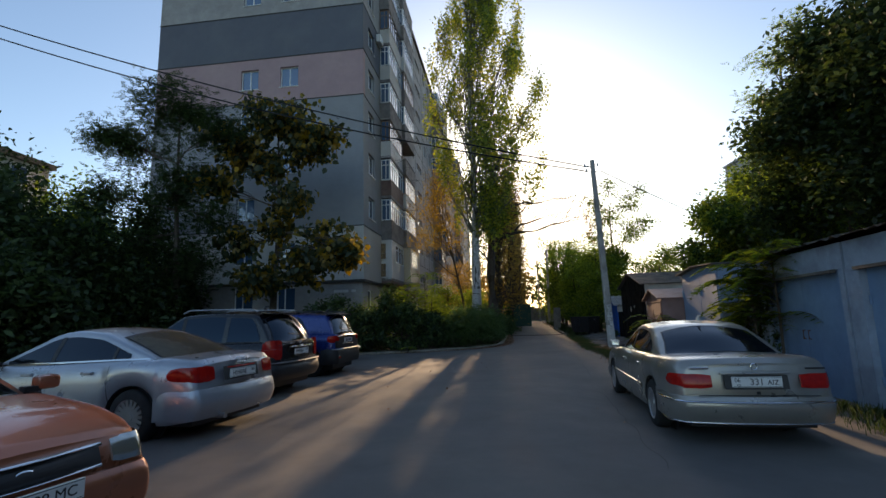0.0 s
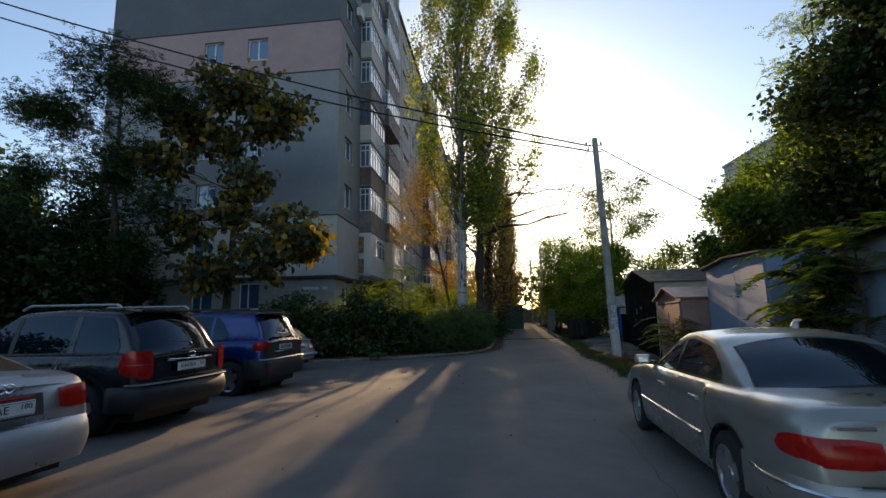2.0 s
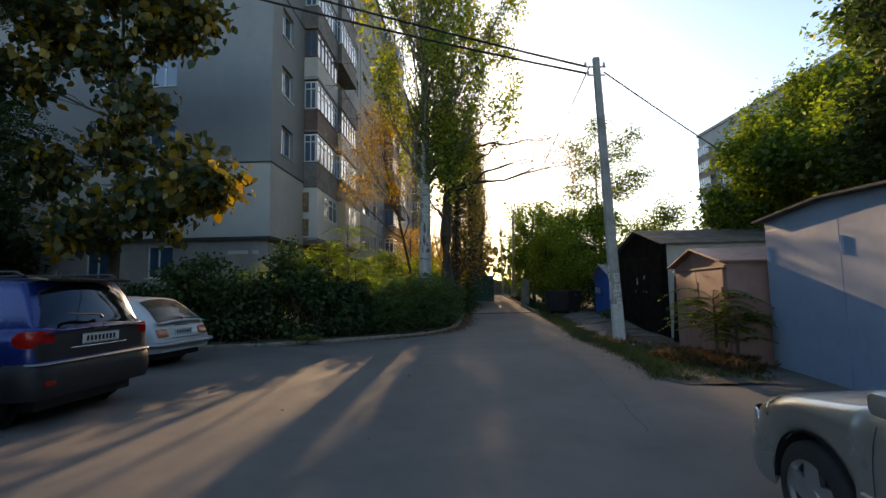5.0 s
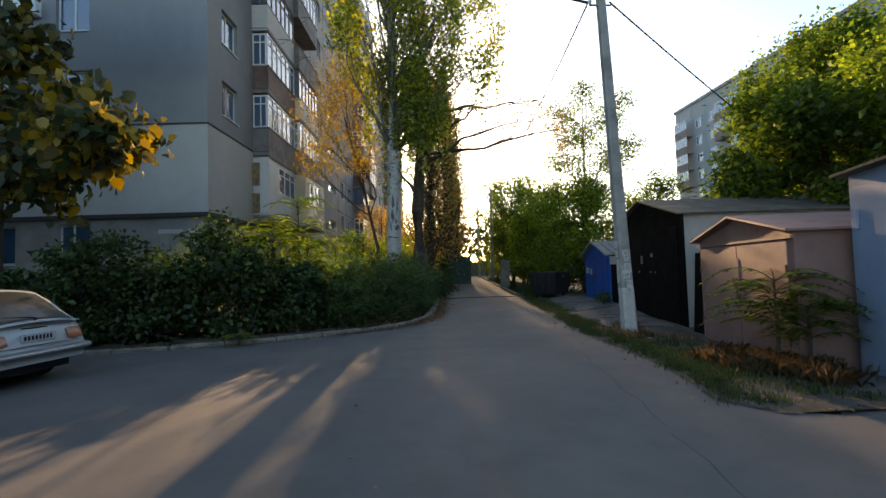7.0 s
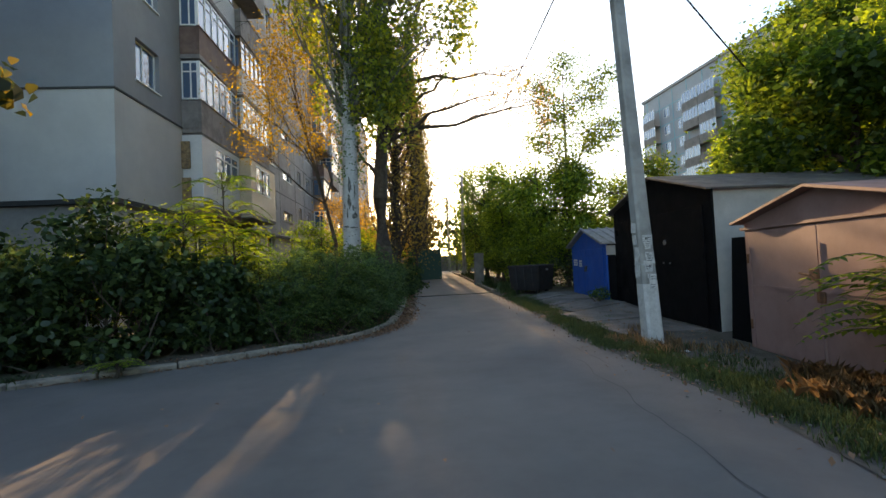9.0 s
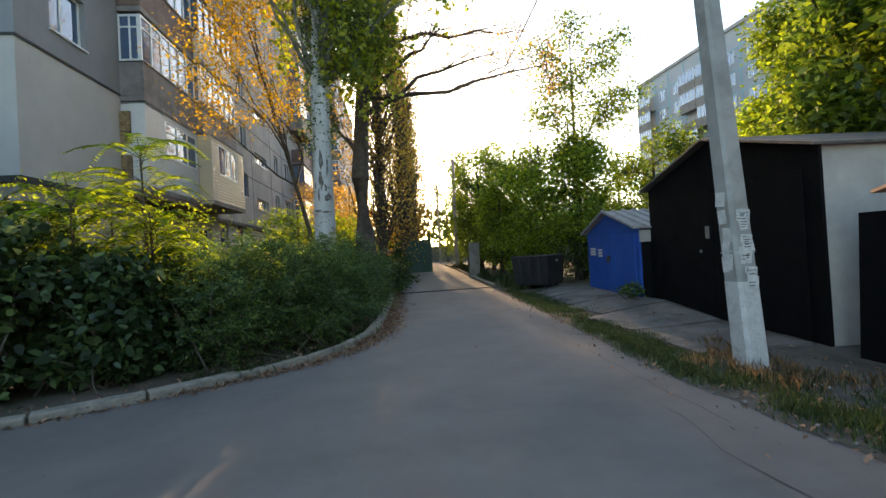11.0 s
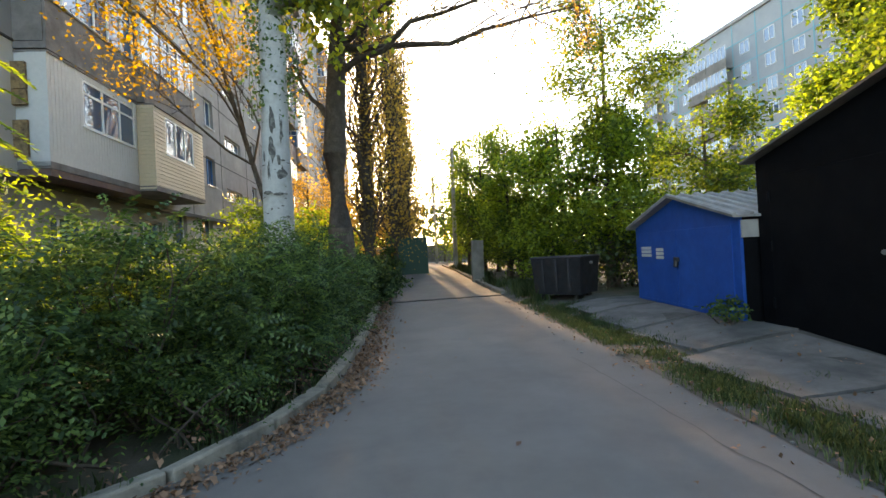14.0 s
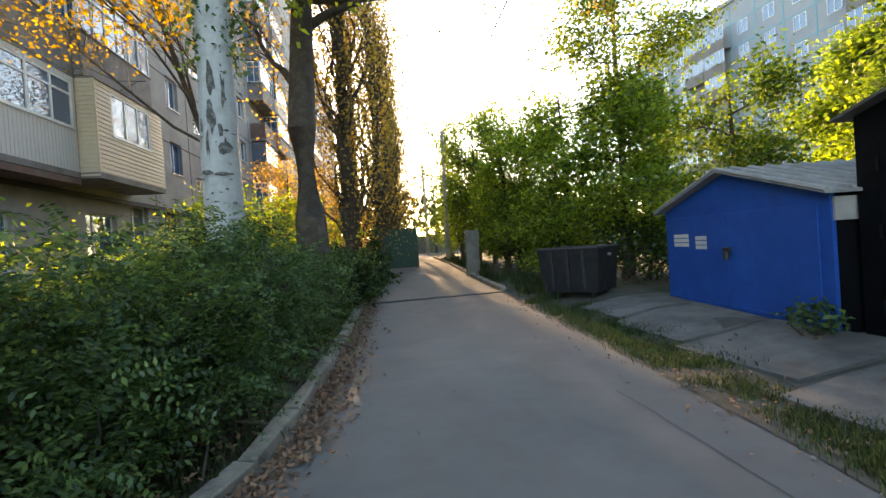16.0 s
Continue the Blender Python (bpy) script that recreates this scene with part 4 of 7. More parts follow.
tree("acacia_tree", "slender acacia with sparse yellow-green sprays", [(14.2, 18.2, 0), (14.2, 18.1, 4), (14.0, 18.0, 8), (14.1, 18.0, 12.0)], [0.16, 0.13, 0.09, 0.03],
     [((13.0, 17.8, 9.8), (1.0, 0.8, 0.35), 420, 0.75), ((14.9, 18, 10.4), (1.0, 0.8, 0.35), 420, 0.8), ((13.4, 17.8, 11.4), (0.9, 0.7, 0.35), 380, 0.88), ((14.6, 18, 12.3), (1.0, 0.7, 0.4), 420, 0.95), ((13.2, 18, 8.4), (0.9, 0.7, 0.3), 300, 0.65), ((14.8, 17.8, 13.2), (0.7, 0.6, 0.4), 260, 1.0)],
     LEAF_BRIGHT, 0.09, BARK_D, subs=22, tight=0.3, limb=0.03, sprig=0.35, dense=0.5, aspect=0.5)
# greenery along the right of the lane beyond the blue garage
for i, (x, y, h, r, n, lf) in enumerate([(9.9, 29.9, 5.2, 1.8, 4200, LEAF_BRIGHT), (9.9, 33.2, 6.2, 2.1, 4200, LEAF_BRIGHT), (10.2, 37.5, 6.8, 2.3, 3800, LEAF_BRIGHT), (11.0, 43.0, 8.2, 2.7, 3600, LEAF_GREEN), (12.9, 29.5, 5.2, 2.2, 3600, LEAF_GREEN), (12.8, 51.0, 8.5, 3.0, 2000, LEAF_DARK), (15.5, 36.5, 6.0, 2.4, 1800, LEAF_GREEN), (16.0, 27.0, 5.0, 2.2, 1500, LEAF_GREEN), (10.5, 62.0, 8.5, 3.0, 1800, LEAF_DARK), (9.9, 52.0, 10.5, 2.4, 2800, LEAF_GREEN), (9.3, 46.0, 8.6, 1.9, 2600, LEAF_BRIGHT), (9.1, 41.5, 7.0, 1.7, 2600, LEAF_GREEN), (8.9, 36.5, 5.6, 1.4, 2200, LEAF_BRIGHT), (9.2, 36.0, 3.6, 1.2, 2000, LEAF_GREEN), (9.6, 40.5, 4.2, 1.3, 2000, LEAF_BRIGHT), (9.9, 47.5, 5.5, 1.6, 2400, LEAF_GREEN), (8.9, 32.0, 3.0, 1.0, 1500, LEAF_BRIGHT)]):
    g = gz(x, y)
    cl = [((x + r * 0.5 * math.cos(k * 2.2 + i), y + r * 0.5 * math.sin(k * 2.2 + i), g + h * (0.22 + 0.11 * k)), (r * (0.62 - 0.03 * k), r * (0.62 - 0.03 * k), h * 0.15), n // 2, 0.12 + 0.12 * k) for k in range(7)]
    tree("lane_tree", "bushy green tree beside the lane", [(x, y, g), (x + 0.1, y, g + h * 0.4), (x, y, g + h * 0.95)], [0.15, 0.1, 0.03], cl, lf, 0.135, BARK_D, subs=44, tight=0.24, limb=0.04, dense=0.8, group="trees beside the lane")
tree("elm_tree", "airy light-green tree with thin upper branches", [(10.6, 30.8, 0.1), (10.5, 30.7, 3), (10.4, 30.6, 6), (10.4, 30.5, 9.6)], [0.13, 0.1, 0.06, 0.015],
     [((9.2, 30.2, 6.4), (1.1, 0.9, 0.9), 480, 0.55), ((11.6, 30.6, 6.6), (1.1, 0.9, 0.9), 560, 0.55), ((10.3, 30.4, 7.8), (1.2, 0.9, 0.8), 560, 0.75), ((9.3, 30.3, 8.8), (0.9, 0.8, 0.8), 260, 0.85), ((11.7, 30.4, 8.6), (1.0, 0.8, 0.8), 320, 0.85), ((10.5, 30.4, 9.8), (0.9, 0.8, 0.8), 280, 0.97), ((12.8, 30.6, 7.4), (0.9, 0.8, 0.6), 240, 0.7), ((10.4, 30.4, 5.2), (1.3, 1.1, 0.9), 900, 0.45), ((12.4, 30.5, 9.6), (0.7, 0.6, 0.6), 140, 0.9)],
     LEAF_GREEN, 0.12, BARK_D, subs=40, tight=0.24, limb=0.03, dense=3.4)
# dark-leaved shrubs added to blacken the shade under the lane trees
for x, y, h in ((9.9, 29.3, 1.7), (11.2, 30.2, 2.0), (10.0, 32.4, 2.0), (12.4, 28.8, 1.8), (9.9, 35.2, 2.2), (11.6, 33.6, 2.4), (10.4, 38.6, 2.4)):
    thicket("underwood_shrub", "dark low shrub under the trees beside the lane", [((x, y, gz(x, y) + h * 0.5), (1.1, 0.9, h * 0.5), 1500)], LEAF_DARK, 0.13, tight=0.22, subs=40, group="low shrubs beside the lane")
# woods far off that close the horizon
for i in range(16):
    x, y = -70 + i * 13 + RNG.uniform(-3, 3), 92 + 10 * math.sin(i * 1.7)
    h = 9 + 4 * RNG.uniform()
    pts, cs = clump_points((x, y, h * 0.5), (8, 5, h * 0.45), 1500, 60, 0.16)
    far = thing("distant_tree", "distant dark green tree", "tree", pose(x, y, 0.6), "distant trees")
    bm = B()
    tube(bm, [(0, 0, 0), (0, 0, h * 0.6)], [0.4, 0.15], 6)
    part("trunk", bm, BARK_D, far)
    leaves("crown", pts - np.array((x, y, 0.6)), 0.9, LEAF_DARK, far, aspect=0.7)

# trees that close the yard behind the viewer
for i, (x, y, h, r) in enumerate([(8, -19, 10, 4.2), (13, -15, 11, 4.2), (14, -6, 11, 3.8), (13.5, 0.5, 10, 3.2), (-22, 2, 7, 3.8)]):
    cl = [((x + r * 0.55 * math.cos(k * 2.4 + i), y + r * 0.55 * math.sin(k * 2.4 + i), h * (0.3 + 0.075 * k)), (r * 0.55, r * 0.55, h * 0.14), 1100, 0.25 + 0.07 * k) for k in range(8)]
    tree("yard_tree", "large dark green tree closing the yard", [(x, y, 0), (x, y, h * 0.4), (x, y, h * 0.9)], [0.25, 0.18, 0.04], cl, LEAF_DARK, 0.34, BARK_D, subs=30, tight=0.26, limb=0.06, twig=False, group="trees closing the yard")

# ---- the flats: end wall and long side wall ----
FLAT_A, FLAT_W, FLAT_L, FLAT_H = 3.5, 14.0, 88.0, 29.4
flats = thing("apartment_building", "nine-storey grey and pink panel block of flats", "building", pose(-5.25, 25.35, 0, 0, 0, -FLAT_A))


def wall_with_holes(name, axis, at, thick, a0, a1, z0, z1, holes, material, parent, label=""):
    """A wall panel with rectangular openings cut through it. axis x: runs along x at y=at, outside towards -y; axis y: runs along y at x=at, outside towards +x."""
    us = sorted({a0, a1, *[h[0] for h in holes], *[h[1] for h in holes]})
    vs = sorted({z0, z1, *[h[2] for h in holes], *[h[3] for h in holes]})
    bm = B()
    for u0, u1 in zip(us, us[1:]):
        for v0, v1 in zip(vs, vs[1:]):
            if not any(h[0] - 1e-6 <= u0 and u1 <= h[1] + 1e-6 and h[2] - 1e-6 <= v0 and v1 <= h[3] + 1e-6 for h in holes):
                if axis == "x":
                    box(bm, u0, at, v0, u1, at + thick, v1)
                else:
                    box(bm, at - thick, u0, v0, at, u1, v1)
    bmesh.ops.remove_doubles(bm, verts=bm.verts[:], dist=1e-4)
    return part(name, bm, material, parent, label)


def window(parent, axis, at, a0, a1, z0, z1, frame_mat=PVC, mull=(0.5,), transom=None, depth=0.14, curtain=0.5, sill=True, fw=0.06):
    """A window set back in its opening: frame with mullions, pane, sill, and behind it pale curtains or a near-black
    sheet that paints the dim room's shade.
    """
    bm = B()

    def put(bm_, u0, u1, v0, v1, d0, d1):
        if axis == "x":
            box(bm_, u0, at + d0, v0, u1, at + d1, v1)
        else:
            box(bm_, at - d1, u0, v0, at - d0, u1, v1)
    put(bm, a0, a0 + fw, z0, z1, depth, depth + 0.07)
    put(bm, a1 - fw, a1, z0, z1, depth, depth + 0.07)
    put(bm, a0 + fw, a1 - fw, z0, z0 + fw, depth, depth + 0.07)
    put(bm, a0 + fw, a1 - fw, z1 - fw, z1, depth, depth + 0.07)
    for f in mull:
        u = a0 + (a1 - a0) * f
        put(bm, u - fw * 0.55, u + fw * 0.55, z0 + fw, z1 - fw, depth + 0.002, depth + 0.06)
    if transom:
        v = z0 + (z1 - z0) * transom
        put(bm, a0 + fw, a1 - fw, v - fw * 0.5, v + fw * 0.5, depth + 0.004, depth + 0.058)
    win = part("window", bm, frame_mat, parent)
    bm = B()
    put(bm, a0 + fw, a1 - fw, z0 + fw, z1 - fw, depth + 0.03, depth + 0.036)
    part("pane", bm, WINDOW, win)
    bm = B()
    put(bm, a0 + fw * 0.5, a1 - fw * 0.5, z0 + fw * 0.5, z1 - fw * 0.5, depth + 0.3, depth + 0.32)
    # without pale fabric, a near-black sheet paints the unlit room
    part("curtain", bm, CURTAIN if curtain > 0.5 else INTERIOR_SHADE, win)
    if sill:
        bm = B()
        put(bm, a0 - 0.04, a1 + 0.04, z0 - 0.04, z0, -0.05, depth + 0.01)
        part("sill", bm, PVC if frame_mat is PVC else STEEL, win)
    return win


STOREY = 2.8
END_COLS = [(-5.42, -4.22), (-8.06, -6.88)]
ROWS_END = [(4.85, 6.15), (7.6, 8.95), (10.4, 11.75), (13.2, 14.55), (16.05, 17.4)]
TOP_ROW = (21.95, 23.3)
SIDE_WIN = (1.1, 2.45)
BANDS = [(3.75, 6.92, WALL_LIGHT, "pale_band"), (6.92, 15.1, WALL_GREY, "grey_band"), (15.1, 18.1, WALL_PINK, "pink_band"), (18.1, 21.2, WALL_DARK, "dark_band"), (21.2, FLAT_H, WALL_OLD, "upper_wall")]
for z0, z1, m, nm in BANDS:
    rows = [r for r in ROWS_END + [TOP_ROW, (24.75, 26.1)] if z0 <= r[0] < z1]
    holes = [(c0, c1, r0, r1) for c0, c1 in END_COLS for r0, r1 in rows]
    wall_with_holes("end_wall", "x", 0.0, 0.4, -FLAT_W, 0.0, z0, z1, holes, m, flats, nm.replace("_", " ") + " of the rendered end wall")
    srows = [r for r in ROWS_END[1:] + [(19.0, 20.35), (21.9, 23.25), (24.7, 26.05)] if z0 <= r[0] < z1]
    wall_with_holes("side_wall", "y", 0.0, 0.35, 0.402, 4.0, z0, z1, [(SIDE_WIN[0], SIDE_WIN[1], r0, r1) for r0, r1 in srows], m if m is not WALL_PINK else WALL_GREY, flats)
    for k, (c0, c1) in enumerate(END_COLS):
        for j, (r0, r1) in enumerate(rows):
            window(flats, "x", 0.0, c0, c1, r0, r1, curtain=0.3 + 0.5 * ((j + k) % 2), mull=(0.5,))
    for j, (r0, r1) in enumerate(srows):
        window(flats, "y", 0.0, SIDE_WIN[0], SIDE_WIN[1], r0, r1, curtain=0.7 if j % 2 else 0.2, mull=(0.45,))
# ground storey set back under the pale band
ghole = [(-5.35, -4.2, 2.08, 3.44), (-8.05, -6.83, 2.08, 3.44), (-11.5, -10.4, 2.08, 3.44)]
wall_with_holes("base_wall", "x", 0.09, 0.3, -FLAT_W, -0.1, -0.3, 3.6, ghole, WALL_OLD, flats, "grimy grey ground-storey wall")
for h in ghole:
    window(flats, "x", 0.09, *h, curtain=0.2, mull=(0.42,))
side_g = [(1.15, 2.2, 2.0, 3.2), (5.0, 6.4, 1.5, 3.0), (9.1, 10.7, 1.75, 3.2), (11.6, 12.8, 2.35, 3.65), (14.1, 15.6, 2.5, 3.7), (19.5, 21, 2.4, 3.6), (23, 24.4, 2.4, 3.6), (27, 28.4, 2.4, 3.6)]
wall_with_holes("base_wall", "y", -0.09, 0.3, 0.392, 60.0, -0.3, 3.6, [h for h in side_g], WALL_OLD, flats, "grimy grey ground-storey wall")
for h in side_g:
    window(flats, "y", -0.09, *h, curtain=0.25, mull=(0.36,))
bm = B()
box(bm, -FLAT_W - 0.05, -0.07, 3.6, 0.07, 0.0, 3.74)
box(bm, 0.0, 0.0, 3.6, 0.07, FLAT_L, 3.74)
part("cornice", bm, SEAM, flats, "dark drip ledge over the ground storey")
for z in (6.92, 15.1, 18.1, 21.2):
    bm = B()
    box(bm, -FLAT_W - 0.02, -0.03, z - 0.03, 0.03, -0.003, z + 0.03)
    box(bm, 0.003, -0.03, z - 0.03, 0.03, 4.0, z + 0.03)
    part("band_ledge", bm, SEAM, flats)
# gas pipe and plaques on the end wall
bm = B()
tube(bm, [(-13.5, 0.04, 0.2), (-13.5, 0.04, 3.2), (-13.2, 0.04, 3.45), (-9.0, 0.04, 3.45)], 0.03, 8)
part("pipe", bm, SEAM, flats)
part("plaque", boxm(-1.8, 0.06, 3.02, -0.95, 0.088, 3.17), SIDING_W, flats, "faded street name plaque")
part("plaque", boxm(-0.75, 0.06, 3.02, -0.5, 0.088, 3.17), SIDING_W, flats, "small house number plaque")
# outdoor units of air conditioners
for (u, z) in [(-6.7, 10.9), (-9.5, 13.5)]:
    ac = part("air_conditioner", boxm(u, -0.3, z, u + 0.8, -0.02, z + 0.55, bevel=0.02), PVC, flats)
    bm = B()
    tube(bm, [(u + 0.5, -0.302, z + 0.28), (u + 0.5, -0.315, z + 0.28)], 0.21, 16)
    part("fan_grille", bm, BLACK_PLASTIC, ac)
part("air_conditioner", boxm(0.02, 2.9, 20.4, 0.32, 3.7, 20.95, bevel=0.02), PVC, flats)
# rest of the long side wall
far_holes, wins = [], []
STACKS = [(3.9, 7.7), (7.7, 11.5), (27.5, 31.2), (31.2, 35.0), (52, 55.8), (55.8, 59.6)]
for k in range(9):
    z = 3.75 + STOREY * k
    for (u0, u1, a, b, fr) in [(14.9, 16.0, 1.55, 2.9, BLUEFRAME if k == 0 else PVC), (17.5, 20.0, 1.1, 1.75, PVC), (21.9, 22.9, 1.2, 2.5, PVC), (24.8, 26.2, 1.2, 2.5, PVC), (36.5, 37.8, 1.2, 2.5, PVC), (40, 42.5, 1.1, 1.75, PVC), (46, 47.3, 1.2, 2.5, PVC), (49.4, 50.7, 1.2, 2.5, PVC)]:
        if z + b < FLAT_H - 0.3:
            far_holes.append((u0, u1, z + a, z + b))
            wins.append((u0, u1, z + a, z + b, fr))
wall_with_holes("side_wall", "y", 0.0, 0.35, 4.002, 60.0, 3.75, FLAT_H, far_holes, WALL_OLD, flats, "old grey panel wall with seams")
part("side_wall", boxm(-0.35, 60.002, -0.3, 0.0, FLAT_L, FLAT_H), WALL_OLD, flats)
for i, (u0, u1, v0, v1, fr) in enumerate(wins):
    window(flats, "y", 0.0, u0, u1, v0, v1, fr, curtain=0.3 + 0.4 * (i % 2), mull=(0.5,) if u1 - u0 < 2 else (0.33, 0.66), sill=i < 24)
bm = B()
for k in range(9):
    box(bm, 0.0, 11.6, 3.72 + STOREY * k, 0.012, 60, 3.76 + STOREY * k)
for u in (13.3, 16.8, 20.9, 23.9, 26.9, 36, 39.2, 43.4, 48.4):
    box(bm, 0.0, u, 3.76, 0.01, u + 0.04, FLAT_H)
part("panel_seams", bm, SEAM, flats)
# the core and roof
part("core", boxm(-FLAT_W, 0.9, -0.3, -0.85, FLAT_L, FLAT_H - 0.3), INTERIOR_SHADE, flats)
part("rear_wall", boxm(-FLAT_W, 0.402, -0.3, -FLAT_W + 0.3, FLAT_L, FLAT_H), WALL_OLD, flats)
part("roof", boxm(-FLAT_W - 0.15, -0.15, FLAT_H, 0.2, FLAT_L, FLAT_H + 0.25), FELT, flats)


def siding(parent, material, single, axis, at, a0, a1, z0, z1, pitch, vertical=False):
    """Overlapping boards on a face: axis y faces +x, axis x faces -y. single: each board a part of its own."""
    made = []
    if vertical:
        n = max(1, round((a1 - a0) / pitch))
        for i in range(n):
            u0, u1 = a0 + (a1 - a0) * i / n, a0 + (a1 - a0) * (i + 1) / n - 0.012
            bm = B()
            if axis == "y":
                box(bm, at, u0, z0, at + 0.022, u1, z1)
            else:
                box(bm, u0, at - 0.022, z0, u1, at, z1)
            made.append(bm)
    else:
        n = max(1, round((z1 - z0) / pitch))
        for i in range(n):
            v0, v1 = z0 + (z1 - z0) * i / n, z0 + (z1 - z0) * (i + 1) / n
            pr = [(0.0, v0), (0.03, v0), (0.008, v1), (0.0, v1)]
            bm = B()
            if axis == "y":
                prism(bm, [(at + p, v) for p, v in pr], "y", a0, a1)
            else:
                lo = [bm.verts.new((a0, at - p, v)) for p, v in pr]
                hi = [bm.verts.new((a1, at - p, v)) for p, v in pr]
                for k in range(4):
                    bm.faces.new((lo[k], lo[(k + 1) % 4], hi[(k + 1) % 4], hi[k]))
                bm.faces.new(lo[::-1])
                bm.faces.new(hi)
                bmesh.ops.recalc_face_normals(bm, faces=bm.faces[:])
            made.append(bm)
    if single:
        for bm in made:
            part("siding_board", bm, material, parent)
    else:
        whole = B()
        for bm in made:
            tmp = bpy.data.meshes.new("tmp")
            bm.to_mesh(tmp)
            bm.free()
            whole.from_mesh(tmp)
            bpy.data.meshes.remove(tmp)
        part("siding_cladding", whole, material, parent)["kind"] = "stuff"


def balcony(u0, u1, z, out, low_kind, glazed=True, frame_mat=PVC, top=2.55, rail=1.05, end_open=True):
    """A projecting loggia box: slab, parapet, glazing with posts, on the side wall."""
    slab = part("balcony", boxm(0.003, u0, z - 0.16, out, u1, z), BALC_GREY, flats)
    mats = {"panel": BALC_GREY, "brown": BALC_BROWN, "siding": SIDING_W, "beige": SIDING_B, "vertical": SIDING_W, "pale": WALL_LIGHT}
    m = mats[low_kind]
    near = u0 < 12 and z < 14
    full = low_kind in ("beige", "vertical")
    bm = B()
    zt = z + (top if full else rail)
    w0, w1, v0, v1 = u0 + (u1 - u0) * 0.33, u1 - 0.1, z + 1.15, z + 2.4
    if low_kind == "beige":
        w0, w1 = u0 + (u1 - u0) * 0.2, u0 + (u1 - u0) * 0.77
    pitch = 0.11
    vert = low_kind == "vertical"
    if low_kind in ("siding", "beige", "vertical"):
        pitch = 0.12
        box(bm, 0.003, u0 + 0.02, z, out - 0.03, u0 + 0.06, zt)
        if full:
            box(bm, out - 0.08, u0 + 0.06, z, out - 0.03, u1 - 0.02, v0)
            box(bm, out - 0.08, u0 + 0.06, v0, out - 0.03, w0, v1)
            box(bm, out - 0.08, w1, v0, out - 0.03, u1 - 0.02, v1)
            box(bm, out - 0.08, u0 + 0.06, v1, out - 0.03, u1 - 0.02, zt)
            siding(slab, m, near, "y", out - 0.03, u0, u1, z - 0.1, v0, pitch, vert)
            siding(slab, m, near, "y", out - 0.03, u0, w0, v0, v1, pitch, vert)
            siding(slab, m, near, "y", out - 0.03, w1, u1, v0, v1, pitch, vert)
            siding(slab, m, near, "y", out - 0.03, u0, u1, v1, zt, pitch, vert)
        else:
            box(bm, out - 0.08, u0 + 0.06, z, out - 0.03, u1, zt)
            siding(slab, m, near, "y", out - 0.03, u0, u1, z - 0.1, zt, pitch)
        if low_kind == "vertical":
            box(bm, 0.25, u0, z - 0.1, out - 0.03, u0 + 0.02, zt)
        else:
            siding(slab, m, near, "x", u0 + 0.02, 0.003, out - 0.004, z - 0.1, zt, pitch)
        box(bm, 0.003, u1 - 0.06, z, out - 0.03, u1 - 0.02, zt)
    else:
        box(bm, out - 0.07, u0 + 0.02, z, out - 0.005, u1 - 0.02, zt, bevel=0.008)
        box(bm, 0.003, u0 + 0.01, z + 0.02, out - 0.075, u0 + 0.07, zt)
        box(bm, 0.003, u1 - 0.07, z + 0.02, out - 0.075, u1 - 0.01, zt)
        box(bm, out - 0.1, u0 - 0.01, zt + 0.002, out + 0.03, u1 + 0.01, zt + 0.05)
    part("parapet", bm, m, slab)
    if full:
        window(slab, "y", out - 0.03, w0, w1, v0, v1, PVC, (0.35, 0.68), 0.72 if vert else None, depth=-0.01, curtain=0.2)
        bm = B()
        box(bm, 0.003, u0, zt, out + 0.02, u1, zt + 0.05)
        part("canopy", bm, BALC_GREY, slab)
    elif glazed:
        z0, z1 = zt + 0.05, z + top
        bm = B()
        n = max(3, round((u1 - u0) / 0.62))
        for i in range(n + 1):
            u = u0 + 0.03 + (u1 - u0 - 0.06) * i / n
            box(bm, out - 0.09, u - 0.03, z0, out - 0.02, u + 0.03, z1)
        box(bm, out - 0.088, u0 + 0.06, z1 - 0.07, out - 0.022, u1 - 0.06, z1)
        box(bm, out - 0.086, u0 + 0.06, z0, out - 0.024, u1 - 0.06, z0 + 0.06)
        box(bm, out - 0.084, u0 + 0.06, z1 - 0.42, out - 0.026, u1 - 0.06, z1 - 0.37)
        for x in (0.05, out * 0.5, out - 0.12):
            box(bm, x - 0.025, u0 + 0.02, z0, x + 0.025, u0 + 0.07, z1)
        box(bm, 0.075, u0 + 0.022, z1 - 0.07, out - 0.145, u0 + 0.068, z1)
        box(bm, 0.075, u0 + 0.024, z1 - 0.42, out - 0.145, u0 + 0.066, z1 - 0.37)
        box(bm, 0.075, u0 + 0.024, z0, out - 0.145, u0 + 0.066, z0 + 0.06)
        part("glazing_frame", bm, frame_mat, slab)
        bm = B()
        box(bm, out - 0.058, u0 + 0.06, z0 + 0.06, out - 0.052, u1 - 0.06, z1 - 0.07)
        part("pane", bm, WINDOW, slab)
        bm = B()
        box(bm, 0.08, u0 + 0.04, z0 + 0.06, out - 0.15, u0 + 0.046, z1 - 0.07)
        part("pane", bm, WINDOW, slab)
        # every other storey gets the near-black sheet for the loggia's inner shade
        part("curtain", boxm(0.06, u0 + 0.3, z0, 0.09, u1 - 0.1, z1 - 0.1), CURTAIN if int(z) % 2 else INTERIOR_SHADE, slab)
    return slab


